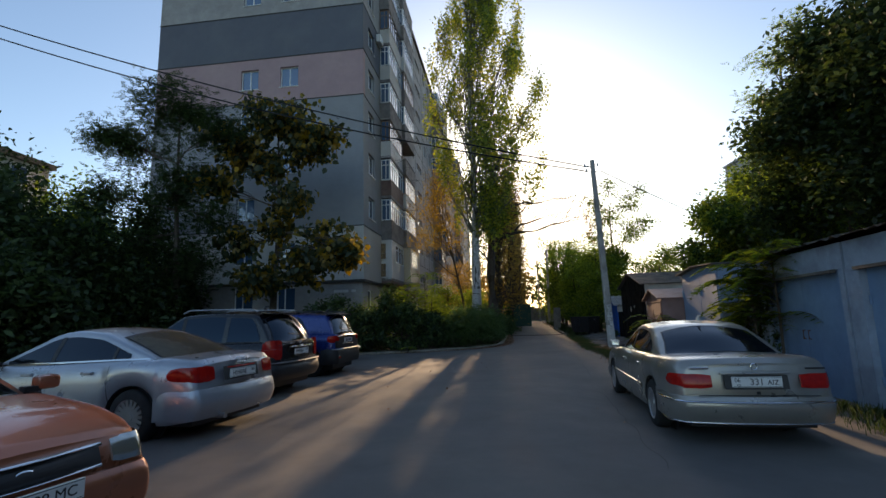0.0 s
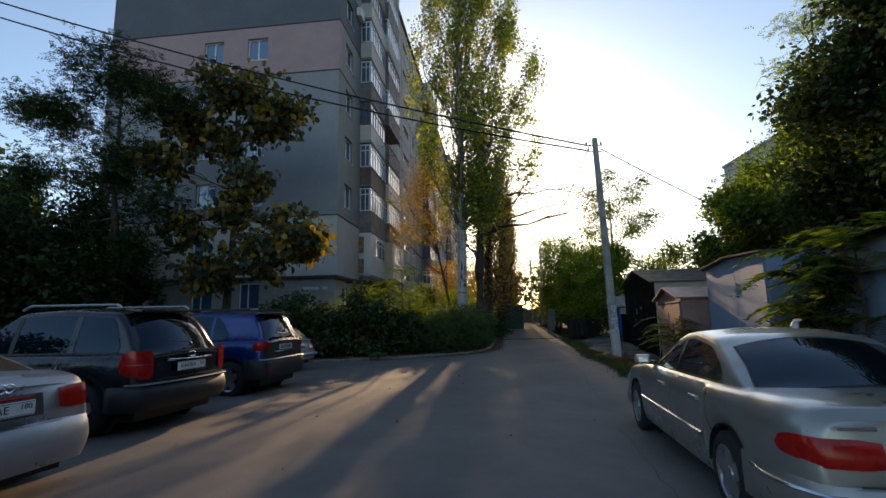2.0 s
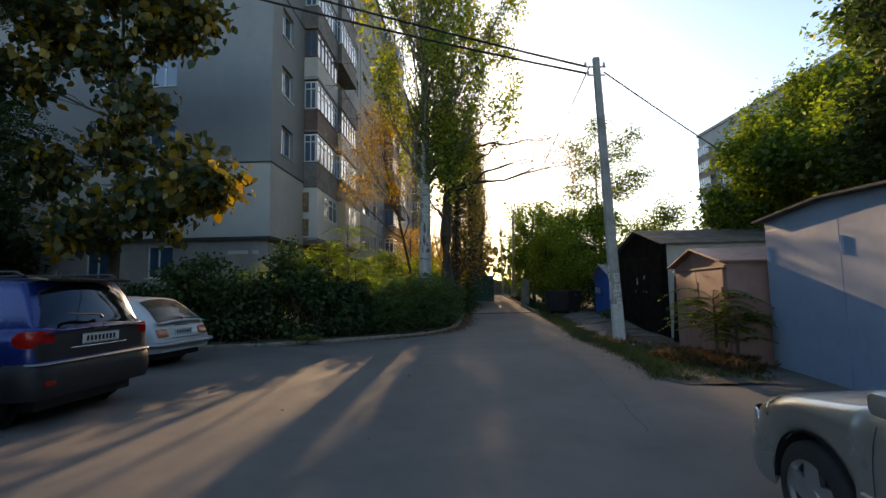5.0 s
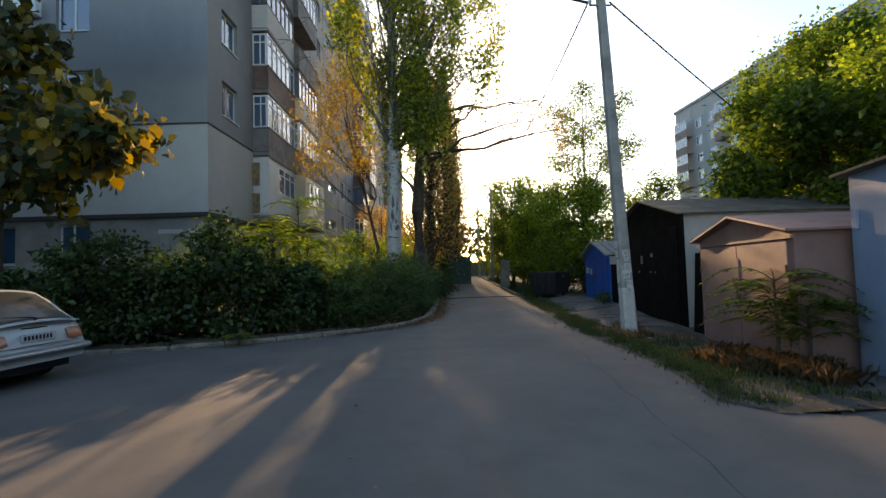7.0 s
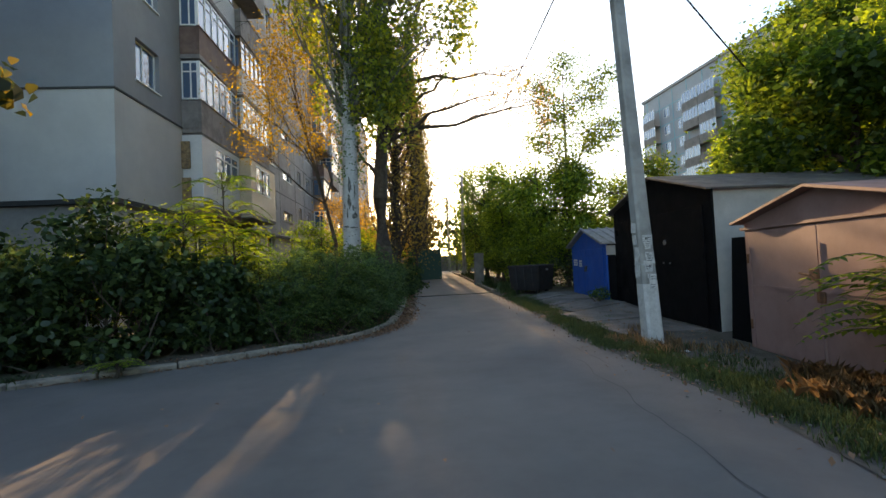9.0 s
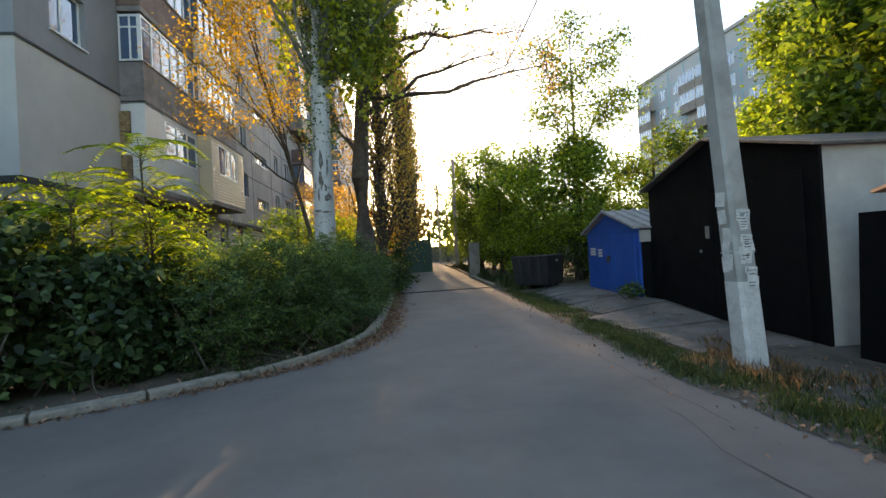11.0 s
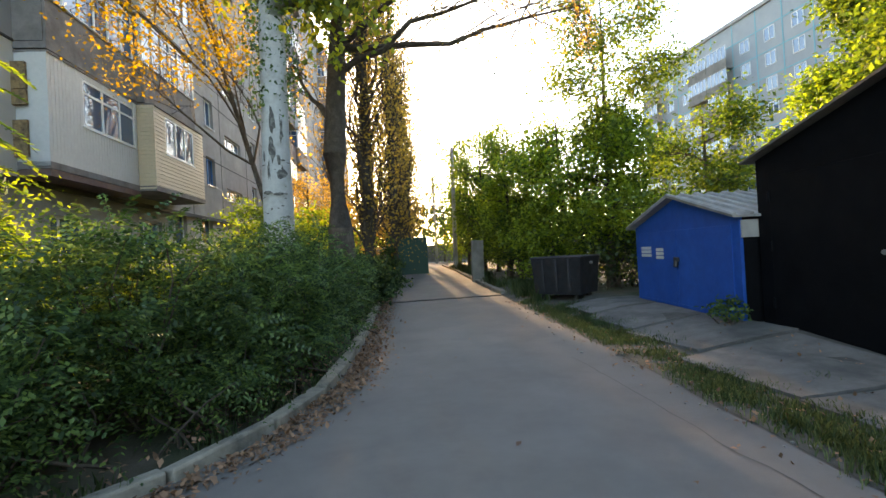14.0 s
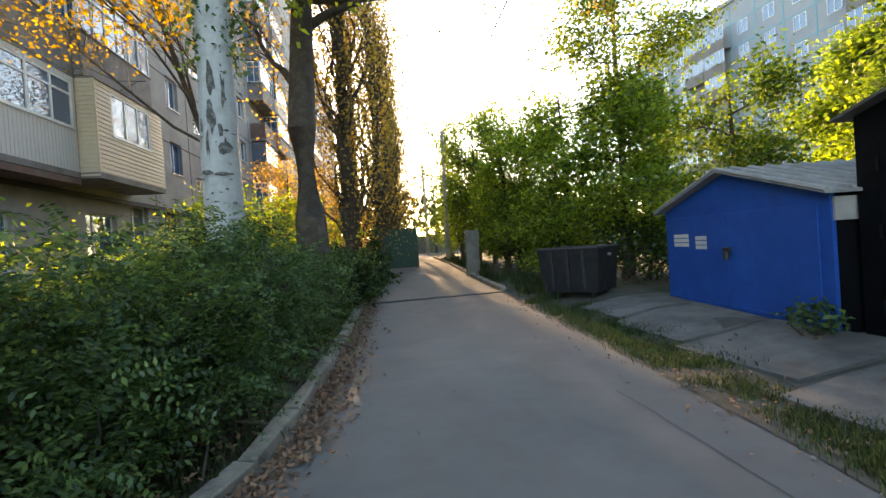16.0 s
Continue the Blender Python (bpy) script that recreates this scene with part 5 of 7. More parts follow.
kinds = {0: ["vertical", "panel", "brown", "siding", "panel", "pale", "pale", "panel", "panel"], 1: ["beige", "panel", "siding", "panel", "panel", "panel", "siding", "panel", "panel"],
         2: ["siding", "panel", "brown", "panel", "panel", "panel", "panel", "panel", "panel"], 3: ["vertical", "panel", "panel", "siding", "panel", "panel", "panel", "panel", "panel"],
         4: ["panel"] * 9, 5: ["panel"] * 9}
for si, (u0, u1) in enumerate(STACKS):
    for k in range(9):
        z = 4.1 + STOREY * k
        out = {0: 0.72, 1: 1.2 if k == 0 else 0.95, 2: 1.0, 3: 1.2, 4: 1.0, 5: 1.0}[si]
        if z + 2.6 < FLAT_H:
            balcony(u0 + 0.02, u1 - 0.02, z, out, kinds[si][k], glazed=(k + si) % 5 != 4 or si < 1, frame_mat=PVC if (k + si) % 3 else BROWNWOOD)
# weathered timber patch at the side of the lowest balcony
bm = B()
for z0, z1 in ((4.2, 4.62), (4.64, 5.05), (5.4, 5.75), (5.77, 6.4)):
    box(bm, 0.0, 3.83, z0, 0.3, 3.9, z1)
part("timber_patch", bm, TIMBER_CLAD, flats, "weathered wooden boards with a flower holder")
# dark brown board that paints in the shadow under the lowest balcony
part("soffit_shadow_board", boxm(0.003, 3.9, 3.76, 0.72, 7.7, 3.92), BALC_BROWN, flats)
# clothes-line brackets
for u, z, o in [(7.0, 12.6, 0.95), (8.2, 9.6, 0.95), (9.6, 12.4, 0.95), (8.1, 15.3, 0.95), (9.5, 7.2, 0.95), (5.2, 12.6, 0.72)]:
    bm = tube(B(), [(o, u, z), (o + 0.75, u, z - 0.03)], 0.012, 5)
    tube(bm, [(o, u, z - 0.3), (o + 0.55, u, z - 0.03)], 0.008, 4)
    part("line_bracket", bm, SEAM, flats)

# ---- flats far to the right ----
far_flats = thing("apartment_building", "distant grey panel block with white balconies and turquoise seams", "building", pose(45.6, 0, 0))
TURQ = mat("turquoise_seam_paint", (0.2, 0.42, 0.46), 0.8, var=0.1)
part("wall", boxm(0, 14, 0, 14, 80.6, 25.9), WALL_FAR, far_flats)
part("roof", boxm(-0.2, 13.8, 25.9, 14.2, 80.8, 26.3), WALL_OLD, far_flats)
bm = B()
for k in range(1, 10):
    box(bm, -0.03, 14, 2.62 * k - 0.08, 0, 80.6, 2.62 * k + 0.04)
for y in frange(15.5, 80, 3.2):
    box(bm, -0.025, y, 0, 0, y + 0.14, 25.9)
part("seams", bm, TURQ, far_flats)
wf = mesh_from("window", box(box(box(box(box(B(), -0.06, -0.65, 0, 0.0, -0.58, 1.4), -0.06, 0.58, 0, 0.0, 0.65, 1.4), -0.06, -0.58, 0, 0.0, 0.58, 0.07), -0.06, -0.58, 1.33, 0.0, 0.58, 1.4), -0.055, -0.04, 0.07, 0.0, 0.04, 1.33), PVC)
wp = mesh_from("pane", boxm(-0.025, -0.58, 0.07, -0.003, 0.58, 1.33), WINDOW)
bal = mesh_from("balcony", box(box(B(), -1.0, -1.55, -0.15, -0.002, 1.55, 0.0), -1.0, -1.55, 0.0, -0.94, 1.55, 1.05), CONCRETE)
balg = mesh_from("glazing_frame", (lambda b: ([box(b, -0.99, -1.53 + i * 0.6, 1.05, -0.93, -1.47 + i * 0.6, 2.5) for i in range(6)], box(b, -0.985, -1.5, 2.44, -0.935, 1.5, 2.5), b)[2])(B()), PVC)
balp = mesh_from("pane", boxm(-0.965, -1.5, 1.06, -0.955, 1.5, 2.44), WINDOW)
for j, y in enumerate(frange(17.1, 79.5, 3.2)):
    col = j % 6 in (3, 4) or j >= 19
    for k in range(9):
        z = 2.62 * k + 0.1
        if col:
            o = part("balcony", bal, CONCRETE, far_flats)
            o.matrix_local = pose(0, y, z + 0.1)
            if (j * 7 + k * 3) % 5 != 0:
                part("glazing_frame", balg, PVC, o)
                part("pane", balp, WINDOW, o)
        else:
            o = part("window", wf, PVC, far_flats)
            o.matrix_local = pose(0, y, z + 0.9)
            part("pane", wp, WINDOW, o)
# low block far to the left
left_flats = thing("apartment_building", "distant pale five-storey block behind trees", "building", pose(-45, 12, 0))
part("wall", boxm(0, 0, 0, 14, 19, 13.4), WALL_LIGHT, left_flats)
part("roof", boxm(-0.3, -0.3, 13.4, 14.3, 19.3, 13.8), FELT, left_flats)
part("roof_mast", tube(B(), [(13.5, 4.5, 13.8), (13.5, 4.5, 22)], 0.06, 8), STEEL, left_flats)
for k in range(5):
    for j in range(6):
        for ax in (0,):
            o = part("window", wf, PVC, left_flats)
            o.matrix_local = pose(14.0, 1.7 + 3.0 * j, 2.65 * k + 1.0, 0, 0, 180)
            part("pane", wp, WINDOW, o)

# ---- garages on the right ----
def sheet_garage(name, label, fr, fl, base, eave, apex, depth, paint, side_paint, roof_mat, kind=""):
    """A gabled sheet-steel garage: fr and fl are the front corners (right and left as one faces it)."""
    fr, fl = Vector((*fr, 0)), Vector((*fl, 0))
    w = (fl - fr).length
    ang = math.degrees(math.atan2(fr.y - fl.y, fr.x - fl.x))
    # local: x from left front corner to right, y into the garage
    g = thing(name, label, "garage", pose(fl.x, fl.y, base, 0, 0, ang))
    front = B()
    prism(front, [(0, 0), (w, 0), (w, eave), (w / 2, apex), (0, eave)], "y", 0.0, 0.05)
    part("front", front, paint, g)
    part("side_wall", boxm(0.0, 0.052, 0, 0.05, depth, eave), side_paint, g)
    part("side_wall", boxm(w - 0.05, 0.052, 0, w, depth, eave), side_paint, g)
    body = B()
    prism(body, [(0.052, 0), (w - 0.052, 0), (w - 0.052, eave - 0.02), (w / 2, apex - 0.03), (0.052, eave - 0.02)], "y", depth - 0.05, depth)
    part("back_wall", body, side_paint, g)
    roof = B()
    th = 0.035
    for s in (-1, 1):
        x0 = w / 2
        x1 = w / 2 + s * (w / 2 + 0.12)
        z1 = eave - (apex - eave) * 0.12 / (w / 2)
        prism(roof, [(x0, apex + 0.01), (x1, z1 + 0.01), (x1, z1 + 0.01 + th), (x0, apex + 0.01 + th)], "y", -0.16, depth + 0.1)
    part("roof", roof, roof_mat, g)
    return g, w


brown, bw = sheet_garage("garage", "small gabled brown steel garage with rusty edges", (7.15, 14.75), (7.76, 17.78), -0.13, 1.97, 2.3, 3.0, METAL_BROWN, METAL_BROWN, METAL_BROWN)
for a, b in ((0.12, bw / 2 - 0.008), (bw / 2 + 0.008, bw - 0.12)):
    d = part("door", boxm(a, -0.03, 0.06, b, -0.002, 1.84, bevel=0.006), METAL_BROWN, brown)
    bm = B()
    box(bm, a + 0.02, -0.042, 0.98, b - 0.02, -0.031, 1.02)
    box(bm, a + 0.015, -0.043, 0.1, a + 0.05, -0.0315, 1.6)
    part("rib", bm, METAL_BROWN, d)
    for z in (0.35, 1.35):
        part("hinge", tube(B(), [((a if a < 1 else b), -0.045, z), ((a if a < 1 else b), -0.045, z + 0.14)], 0.02, 8), RUST, d)
bm = B()
tube(bm, [(bw / 2 - 0.3, -0.06, 1.22), (bw / 2 - 0.1, -0.07, 1.2), (bw / 2 + 0.05, -0.07, 1.1), (bw / 2 + 0.05, -0.07, 0.9)], 0.016, 6)
box(bm, bw / 2 - 0.12, -0.075, 1.14, bw / 2 + 0.02, -0.034, 1.28, bevel=0.01)
box(bm, bw / 2 - 0.02, -0.07, 0.86, bw / 2 + 0.1, -0.034, 1.0, bevel=0.01)
part("lock_bar", bm, RUST, brown, "rusty bolt and padlock")
part("lintel", boxm(-0.05, -0.05, 1.86, bw + 0.02, -0.006, 1.9), METAL_BROWN, brown)

black, kw = sheet_garage("garage", "tall black steel garage with a gabled front", (8.05, 18.85), (8.44, 23.1), -0.05, 2.62, 3.2, 5.5, BLACK_PAINT_AND_SHADE, PALE_WALL, FELT)
for a, b in ((0.25, kw / 2 - 0.006), (kw / 2 + 0.006, kw - 0.25)):
    d = part("door", boxm(a, -0.025, 0.08, b, -0.002, 2.35, bevel=0.006), BLACK_PAINT_AND_SHADE, black)
    for z in (0.5, 1.3, 2.0):
        part("hinge", tube(B(), [((a if a < 1 else b), -0.035, z), ((a if a < 1 else b), -0.035, z + 0.15)], 0.018, 8), BLACK_PAINT_AND_SHADE, d)
for x, z, r in ((kw * 0.62, 1.72, 0.055), (kw * 0.42, 1.28, 0.03), (kw * 0.6, 1.28, 0.02), (kw * 0.66, 1.27, 0.02)):
    part("lock_cover", tube(B(), [(x, -0.028, z), (x, -0.045, z)], r, 14), STEEL, black)
part("bolt", boxm(kw * 0.46, -0.05, 1.5, kw * 0.48, -0.028, 1.72), STEEL, black)
# the dark sheet that leans between the black and the brown garage
leaning = thing("metal_sheet", "dark steel sheet standing between two garages", "metal sheet", pose(7.95, 18.05, -0.1, 0, 0, -86))
part("sheet", boxm(-0.35, 0.0, 0, 0.38, 0.03, 1.75, pose(0, 0, 0, -4)), BLACK_PAINT_AND_SHADE, leaning)

# side walls are coloured black for the shade in the gap beside them
blue, uw = sheet_garage("garage", "bright blue steel garage with a grey slate roof", (8.2, 23.2), (8.72, 26.65), 0.17, 1.62, 2.1, 3.6, METAL_BLUE, BLACK_PAINT_AND_SHADE, SLATE)
for s in (-1, 1):
    n = 14
    for i in range(n):
        y = -0.14 + 3.7 * i / n
        x0, x1 = uw / 2, uw / 2 + s * (uw / 2 + 0.12)
        z1 = 1.62 - 0.48 * 0.12 / (uw / 2)
        part("slate_wave", tube(B(), [(x0, y, 2.155), (x1, y, z1 + 0.05)], 0.035, 6), SLATE, blue)
for a, b in ((0.18, uw / 2 - 0.006), (uw / 2 + 0.006, uw - 0.16)):
    d = part("door", boxm(a, -0.025, 0.06, b, -0.002, 1.5, bevel=0.006), METAL_BLUE, blue)
    part("rib", boxm(a + 0.02, -0.037, 0.1, b - 0.02, -0.026, 0.14), METAL_BLUE, d)
bm = B()
box(bm, uw / 2 - 0.06, -0.075, 0.92, uw / 2 + 0.1, -0.03, 1.0, bevel=0.012)
tube(bm, [(uw / 2 + 0.02, -0.06, 0.95), (uw / 2 + 0.02, -0.075, 0.82)], 0.04, 8)
part("padlock", bm, BLACK_PLASTIC, blue, "dark padlock and hasp")
part("eave_board", boxm(uw + 0.003, 0.02, 1.3, uw + 0.03, 0.5, 1.56), PALE_WALL, blue, "weathered pale board under the eave")
for x0, x1 in ((0.3, 0.75), (0.95, 1.25)):
    bm = B()
    for i in range(3):
        box(bm, x0, -0.03, 1.02 + i * 0.075, x1, -0.0265, 1.08 + i * 0.075, Matrix.Translation((0, 0, -x0 * 0.06)))
    part("painted_mark", bm, SIDING_W, blue, "worn white painted blocks")

# pale blue steel garage
pale, pw = sheet_garage("garage", "pale blue steel garage with a flat sheet roof", (7.05, 10.9), (7.72, 14.45), -0.1, 2.62, 2.72, 5.0, METAL_PALE, METAL_PALE, FELT)
for a, b in ((0.1, pw * 0.56), (pw * 0.56 + 0.012, pw - 0.1)):
    d = part("door", boxm(a, -0.025, 0.05, b, -0.002, 2.45, bevel=0.006), METAL_PALE, pale)
    part("hinge", tube(B(), [(a + 0.06, -0.035, 1.9), (a + 0.06, -0.035, 2.15)], 0.022, 8), METAL_PALE, d)
    part("rib", boxm(a + 0.35, -0.032, 0.3, a + 0.37, -0.026, 0.8), METAL_PALE, d)
# concrete garages with blue doors
BLUE_DOOR = mat("faded_blue_door", (0.17, 0.27, 0.42), 0.55, second=(0.2, 0.3, 0.43), scale=1.1, var=0.1, grime=0.3, bump=0.1, bump_scale=6)
PIER = mat("whitewashed_blue", (0.3, 0.36, 0.44), 0.85, second=(0.22, 0.26, 0.32), scale=1.6, var=0.12, bump=0.3, grime=0.3)
for i in range(6):
    fx, fy = 7.55 - 0.14 * i * 3.2, 10.2 - 3.15 * i
    g = thing("garage", "concrete garage with faded blue steel doors", "garage", pose(fx, fy, -0.17, 0, 0, 261.5 - 360), "concrete garages")
    W_ = 3.15
    part("pier", boxm(0.0, -0.04, 0, 0.34, 0.4, 2.2), PIER, g)
    part("pier", boxm(W_ - 0.12, -0.03, 0, W_, 0.4, 2.2), PIER, g)
    part("lintel", boxm(0.0, -0.02, 2.2, W_, 0.4, 2.62), PIER, g)
    part("ledge", boxm(0.3, -0.1, 2.14, W_ - 0.2, -0.021, 2.19), FELT, g)
    part("side_wall", boxm(0.0, 0.402, 0, 0.25, 5.5, 2.6), CONCRETE, g)
    part("back_wall", boxm(0.252, 5.25, 0, W_, 5.5, 2.6), CONCRETE, g)
    for a, b in ((0.342, 1.68), (1.69, W_ - 0.122)):
        d = part("door", boxm(a, 0.06, 0.03, b, 0.1, 2.195, bevel=0.006), BLUE_DOOR, g)
        part("handle", tube(B(), [(1.6 if a < 1 else 1.78, 0.055, 1.0), (1.6 if a < 1 else 1.78, 0.02, 1.0), (1.6 if a < 1 else 1.78, 0.02, 1.16), (1.6 if a < 1 else 1.78, 0.055, 1.16)], 0.012, 6), RUST, d)
        for z in (0.4, 1.6):
            part("hinge", tube(B(), [(a + 0.03 if a < 1 else b - 0.03, 0.045, z), (a + 0.03 if a < 1 else b - 0.03, 0.045, z + 0.14)], 0.02, 8), BLUE_DOOR, d)
    bm = B()
    n = 26
    ring0 = ring1 = None
    vs = []
    for k in range(n + 1):
        x = W_ * k / n
        for j, y in enumerate((-0.22, 0.2, 5.6)):
            vs.append(bm.verts.new((x, y + (0.06 * noise.noise((k * 0.9, i, 2.0)) if j == 0 else 0), 2.66 + (0.05 * noise.noise((k * 0.8, i * 5, 0.0)) + (0.04 * (k % 2)) if j == 0 else 0.12 + 0.04 * noise.noise((k, j, i))))))
    for k in range(n):
        for j in range(2):
            a = k * 3 + j
            bm.faces.new((vs[a], vs[a + 3], vs[a + 4], vs[a + 1]))
    r = bmesh.ops.solidify(bm, geom=bm.faces[:], thickness=0.05)
    part("roof_felt", bm, FELT, g, "ragged overhanging roofing felt")

# ---- utility poles and wires ----
def pole_thing(name, label, base, top, w0, w1, posters=False):
    p = thing(name, label, "utility pole", pose(*base))
    t = Vector(top) - Vector(base)
    bm = B()
    rings = []
    for k in range(9):
        f = k / 8
        w = (w0 + (w1 - w0) * f) / 2
        c = t * f
        rings.append([bm.verts.new((c.x + sx * w, c.y + sy * w, c.z)) for sx, sy in ((-1, -0.72), (-0.72, -1), (0.72, -1), (1, -0.72), (1, 0.72), (0.72, 1), (-0.72, 1), (-1, 0.72))])
    for a, b in zip(rings, rings[1:]):
        for k in range(8):
            bm.faces.new((a[k], a[(k + 1) % 8], b[(k + 1) % 8], b[k]))
    bm.faces.new(rings[-1])
    part("shaft", bm, POLE, p)
    if posters:
        def ring_band(z0, z1, grow, material, nm, lab=""):
            f0, f1 = z0 / t.z, z1 / t.z
            bm_ = B()
            rr = []
            for f in (f0, f1):
                w = (w0 + (w1 - w0) * f) / 2 + grow
                c = t * f
                rr.append([bm_.verts.new((c.x + sx * w, c.y + sy * w, c.z)) for sx, sy in ((-1, -0.72), (-0.72, -1), (0.72, -1), (1, -0.72), (1, 0.72), (0.72, 1), (-0.72, 1), (-1, 0.72))])
            for k in range(8):
                bm_.faces.new((rr[0][k], rr[0][(k + 1) % 8], rr[1][(k + 1) % 8], rr[1][k]))
            part(nm, bm_, material, p, lab)
        ring_band(-0.1, 1.0, 0.004, WHITEWASH, "whitewash", "whitewashed foot of the pole")
        for k in range(26):
            z = 0.95 + RNG.uniform(0, 1.0)
            f = z / t.z
            w = (w0 + (w1 - w0) * f) / 2
            a, h = RNG.uniform(0.07, 0.16), RNG.uniform(0.06, 0.18)
            side = k % 3
            c = t * f
            off = RNG.uniform(-0.04, 0.04)
            lift = 0.006 + 0.002 * (k % 5)
            bm_ = boxm(-a / 2, -0.001, -h / 2, a / 2, 0.001, h / 2, pose(0, 0, 0, RNG.uniform(-6, 6), RNG.uniform(-8, 8), 0))
            ob = part("poster", bm_, POSTER, p, "torn paper notice")
            if side < 2:
                ob.matrix_local = pose(c.x + off, c.y - w - lift, c.z)
            else:
                ob.matrix_local = pose(c.x - w - lift, c.y + off, c.z, 0, 0, 90)
            ink = B()
            for q in range(3):
                box(ink, -a * 0.38, -0.003, h * (0.28 - 0.25 * q) - 0.005, a * (0.36 - 0.1 * q), -0.0022, h * (0.28 - 0.25 * q) + 0.004)
            part("print_lines", ink, INK, ob)
        ring_band(1.32, 1.335, 0.012, STEEL, "wire_band")
    return p, t


pole, pt = pole_thing("utility_pole", "leaning concrete pole with torn notices", (6.5, 18.42, -0.06), (6.39, 18.88, 7.98), 0.27, 0.17, True)
bm = B()
for z, s in ((7.75, 0.35), (7.5, 0.3)):
    c = pt * (z / pt.z)
    tube(bm, [(c.x - s, c.y - 0.05, z), (c.x + s * 0.7, c.y - 0.05, z)], 0.022, 6)
part("crossarm", bm, STEEL, pole)
for z, x in ((7.83, -0.33), (7.83, 0.2), (7.58, -0.28)):
    c = pt * (z / pt.z)
    part("insulator", tube(B(), [(c.x + x, c.y - 0.05, z - 0.06), (c.x + x, c.y - 0.05, z), (c.x + x, c.y - 0.05, z + 0.07)], [0.03, 0.045, 0.02], 10), SIDING_W, pole)
pole2, _ = pole_thing("utility_pole", "concrete pole beside the lane's kerb", (8.0, 44, 0.35), (8.12, 44, 7.75), 0.24, 0.17)
pole3, _ = pole_thing("utility_pole", "distant concrete pole by the street", (8.9, 57, 0.6), (8.9, 57, 8.2), 0.24, 0.17)


def wire(a, b, sag, r, label):
    a, b = Vector(a), Vector(b)
    pts = [a.lerp(b, i / 24) - Vector((0, 0, sag * 4 * (i / 24) * (1 - i / 24))) for i in range(25)]
    w = thing("overhead_wire", label, "wire", pose(*a))
    part("cable", tube(B(), [p - a for p in pts], r, 6), CABLE, w)


wire((6.05, 18.8, 7.7), (-31.2, 16.6, 19.5), 0.9, 0.03, "thick black overhead cable")
wire((6.05, 18.8, 7.5), (-31.2, 16.4, 19.0), 1.2, 0.03, "thick black overhead cable")
wire((6.6, 18.85, 7.55), (22.5, 28.4, 3.9), 0.25, 0.02, "black overhead cable leading into trees")
wire((6.2, 18.85, 7.75), (8.1, 44.0, 7.4), 0.4, 0.02, "thin overhead wire along the lane")
wire((8.1, 44.0, 7.5), (8.9, 57.0, 8.0), 0.3, 0.013, "thin overhead wire along the lane")

# ---- gate, fences, bins beyond ----
gate = thing("gate", "dark green sheet-metal gate leaf standing open", "gate", pose(4.0, 42, gz(5, 42), 0, 0, 2))
part("gate_frame", (lambda b: (box(b, 0, -0.03, 0.04, 0.06, 0.03, 2.02), box(b, 2.04, -0.03, 0.04, 2.1, 0.03, 2.02), box(b, 0.06, -0.028, 1.96, 2.04, 0.028, 2.02), box(b, 0.06, -0.028, 0.04, 2.04, 0.028, 0.1), box(b, 0.06, -0.026, 1.0, 2.04, 0.026, 1.05), b)[5])(B()), METAL_GREEN, gate)
for i in range(14):
    part("sheet_fold", boxm(0.06 + i * 0.1414, -0.04 if i % 2 else -0.034, 0.06, 0.06 + (i + 1) * 0.1414, -0.031, 2.0), METAL_GREEN, gate)
part("gate_post", boxm(-0.14, -0.06, -0.1, -0.02, 0.06, 2.2), METAL_GREEN, gate)
slab_ = thing("concrete_slab", "upright grey concrete fence slab in the weeds", "concrete slab", pose(7.3, 36.2, gz(7.4, 36), 0, 2, 8))
part("slab", boxm(-0.18, -0.06, -0.1, 0.36, 0.06, 1.75, bevel=0.02), CONCRETE, slab_)
fence = thing("wall_fence", "pale concrete panel fence along the street", "fence", pose(0, 66.5, 0.62), kind="structure")
for i in range(22):
    x = -30 + i * 2.6
    part("panel", boxm(x, 0, 0, x + 2.5, 0.1, 1.85, bevel=0.02), CONCRETE, fence)
    part("post", boxm(x + 2.5, -0.03, 0, x + 2.6, 0.13, 2.0), CONCRETE, fence)


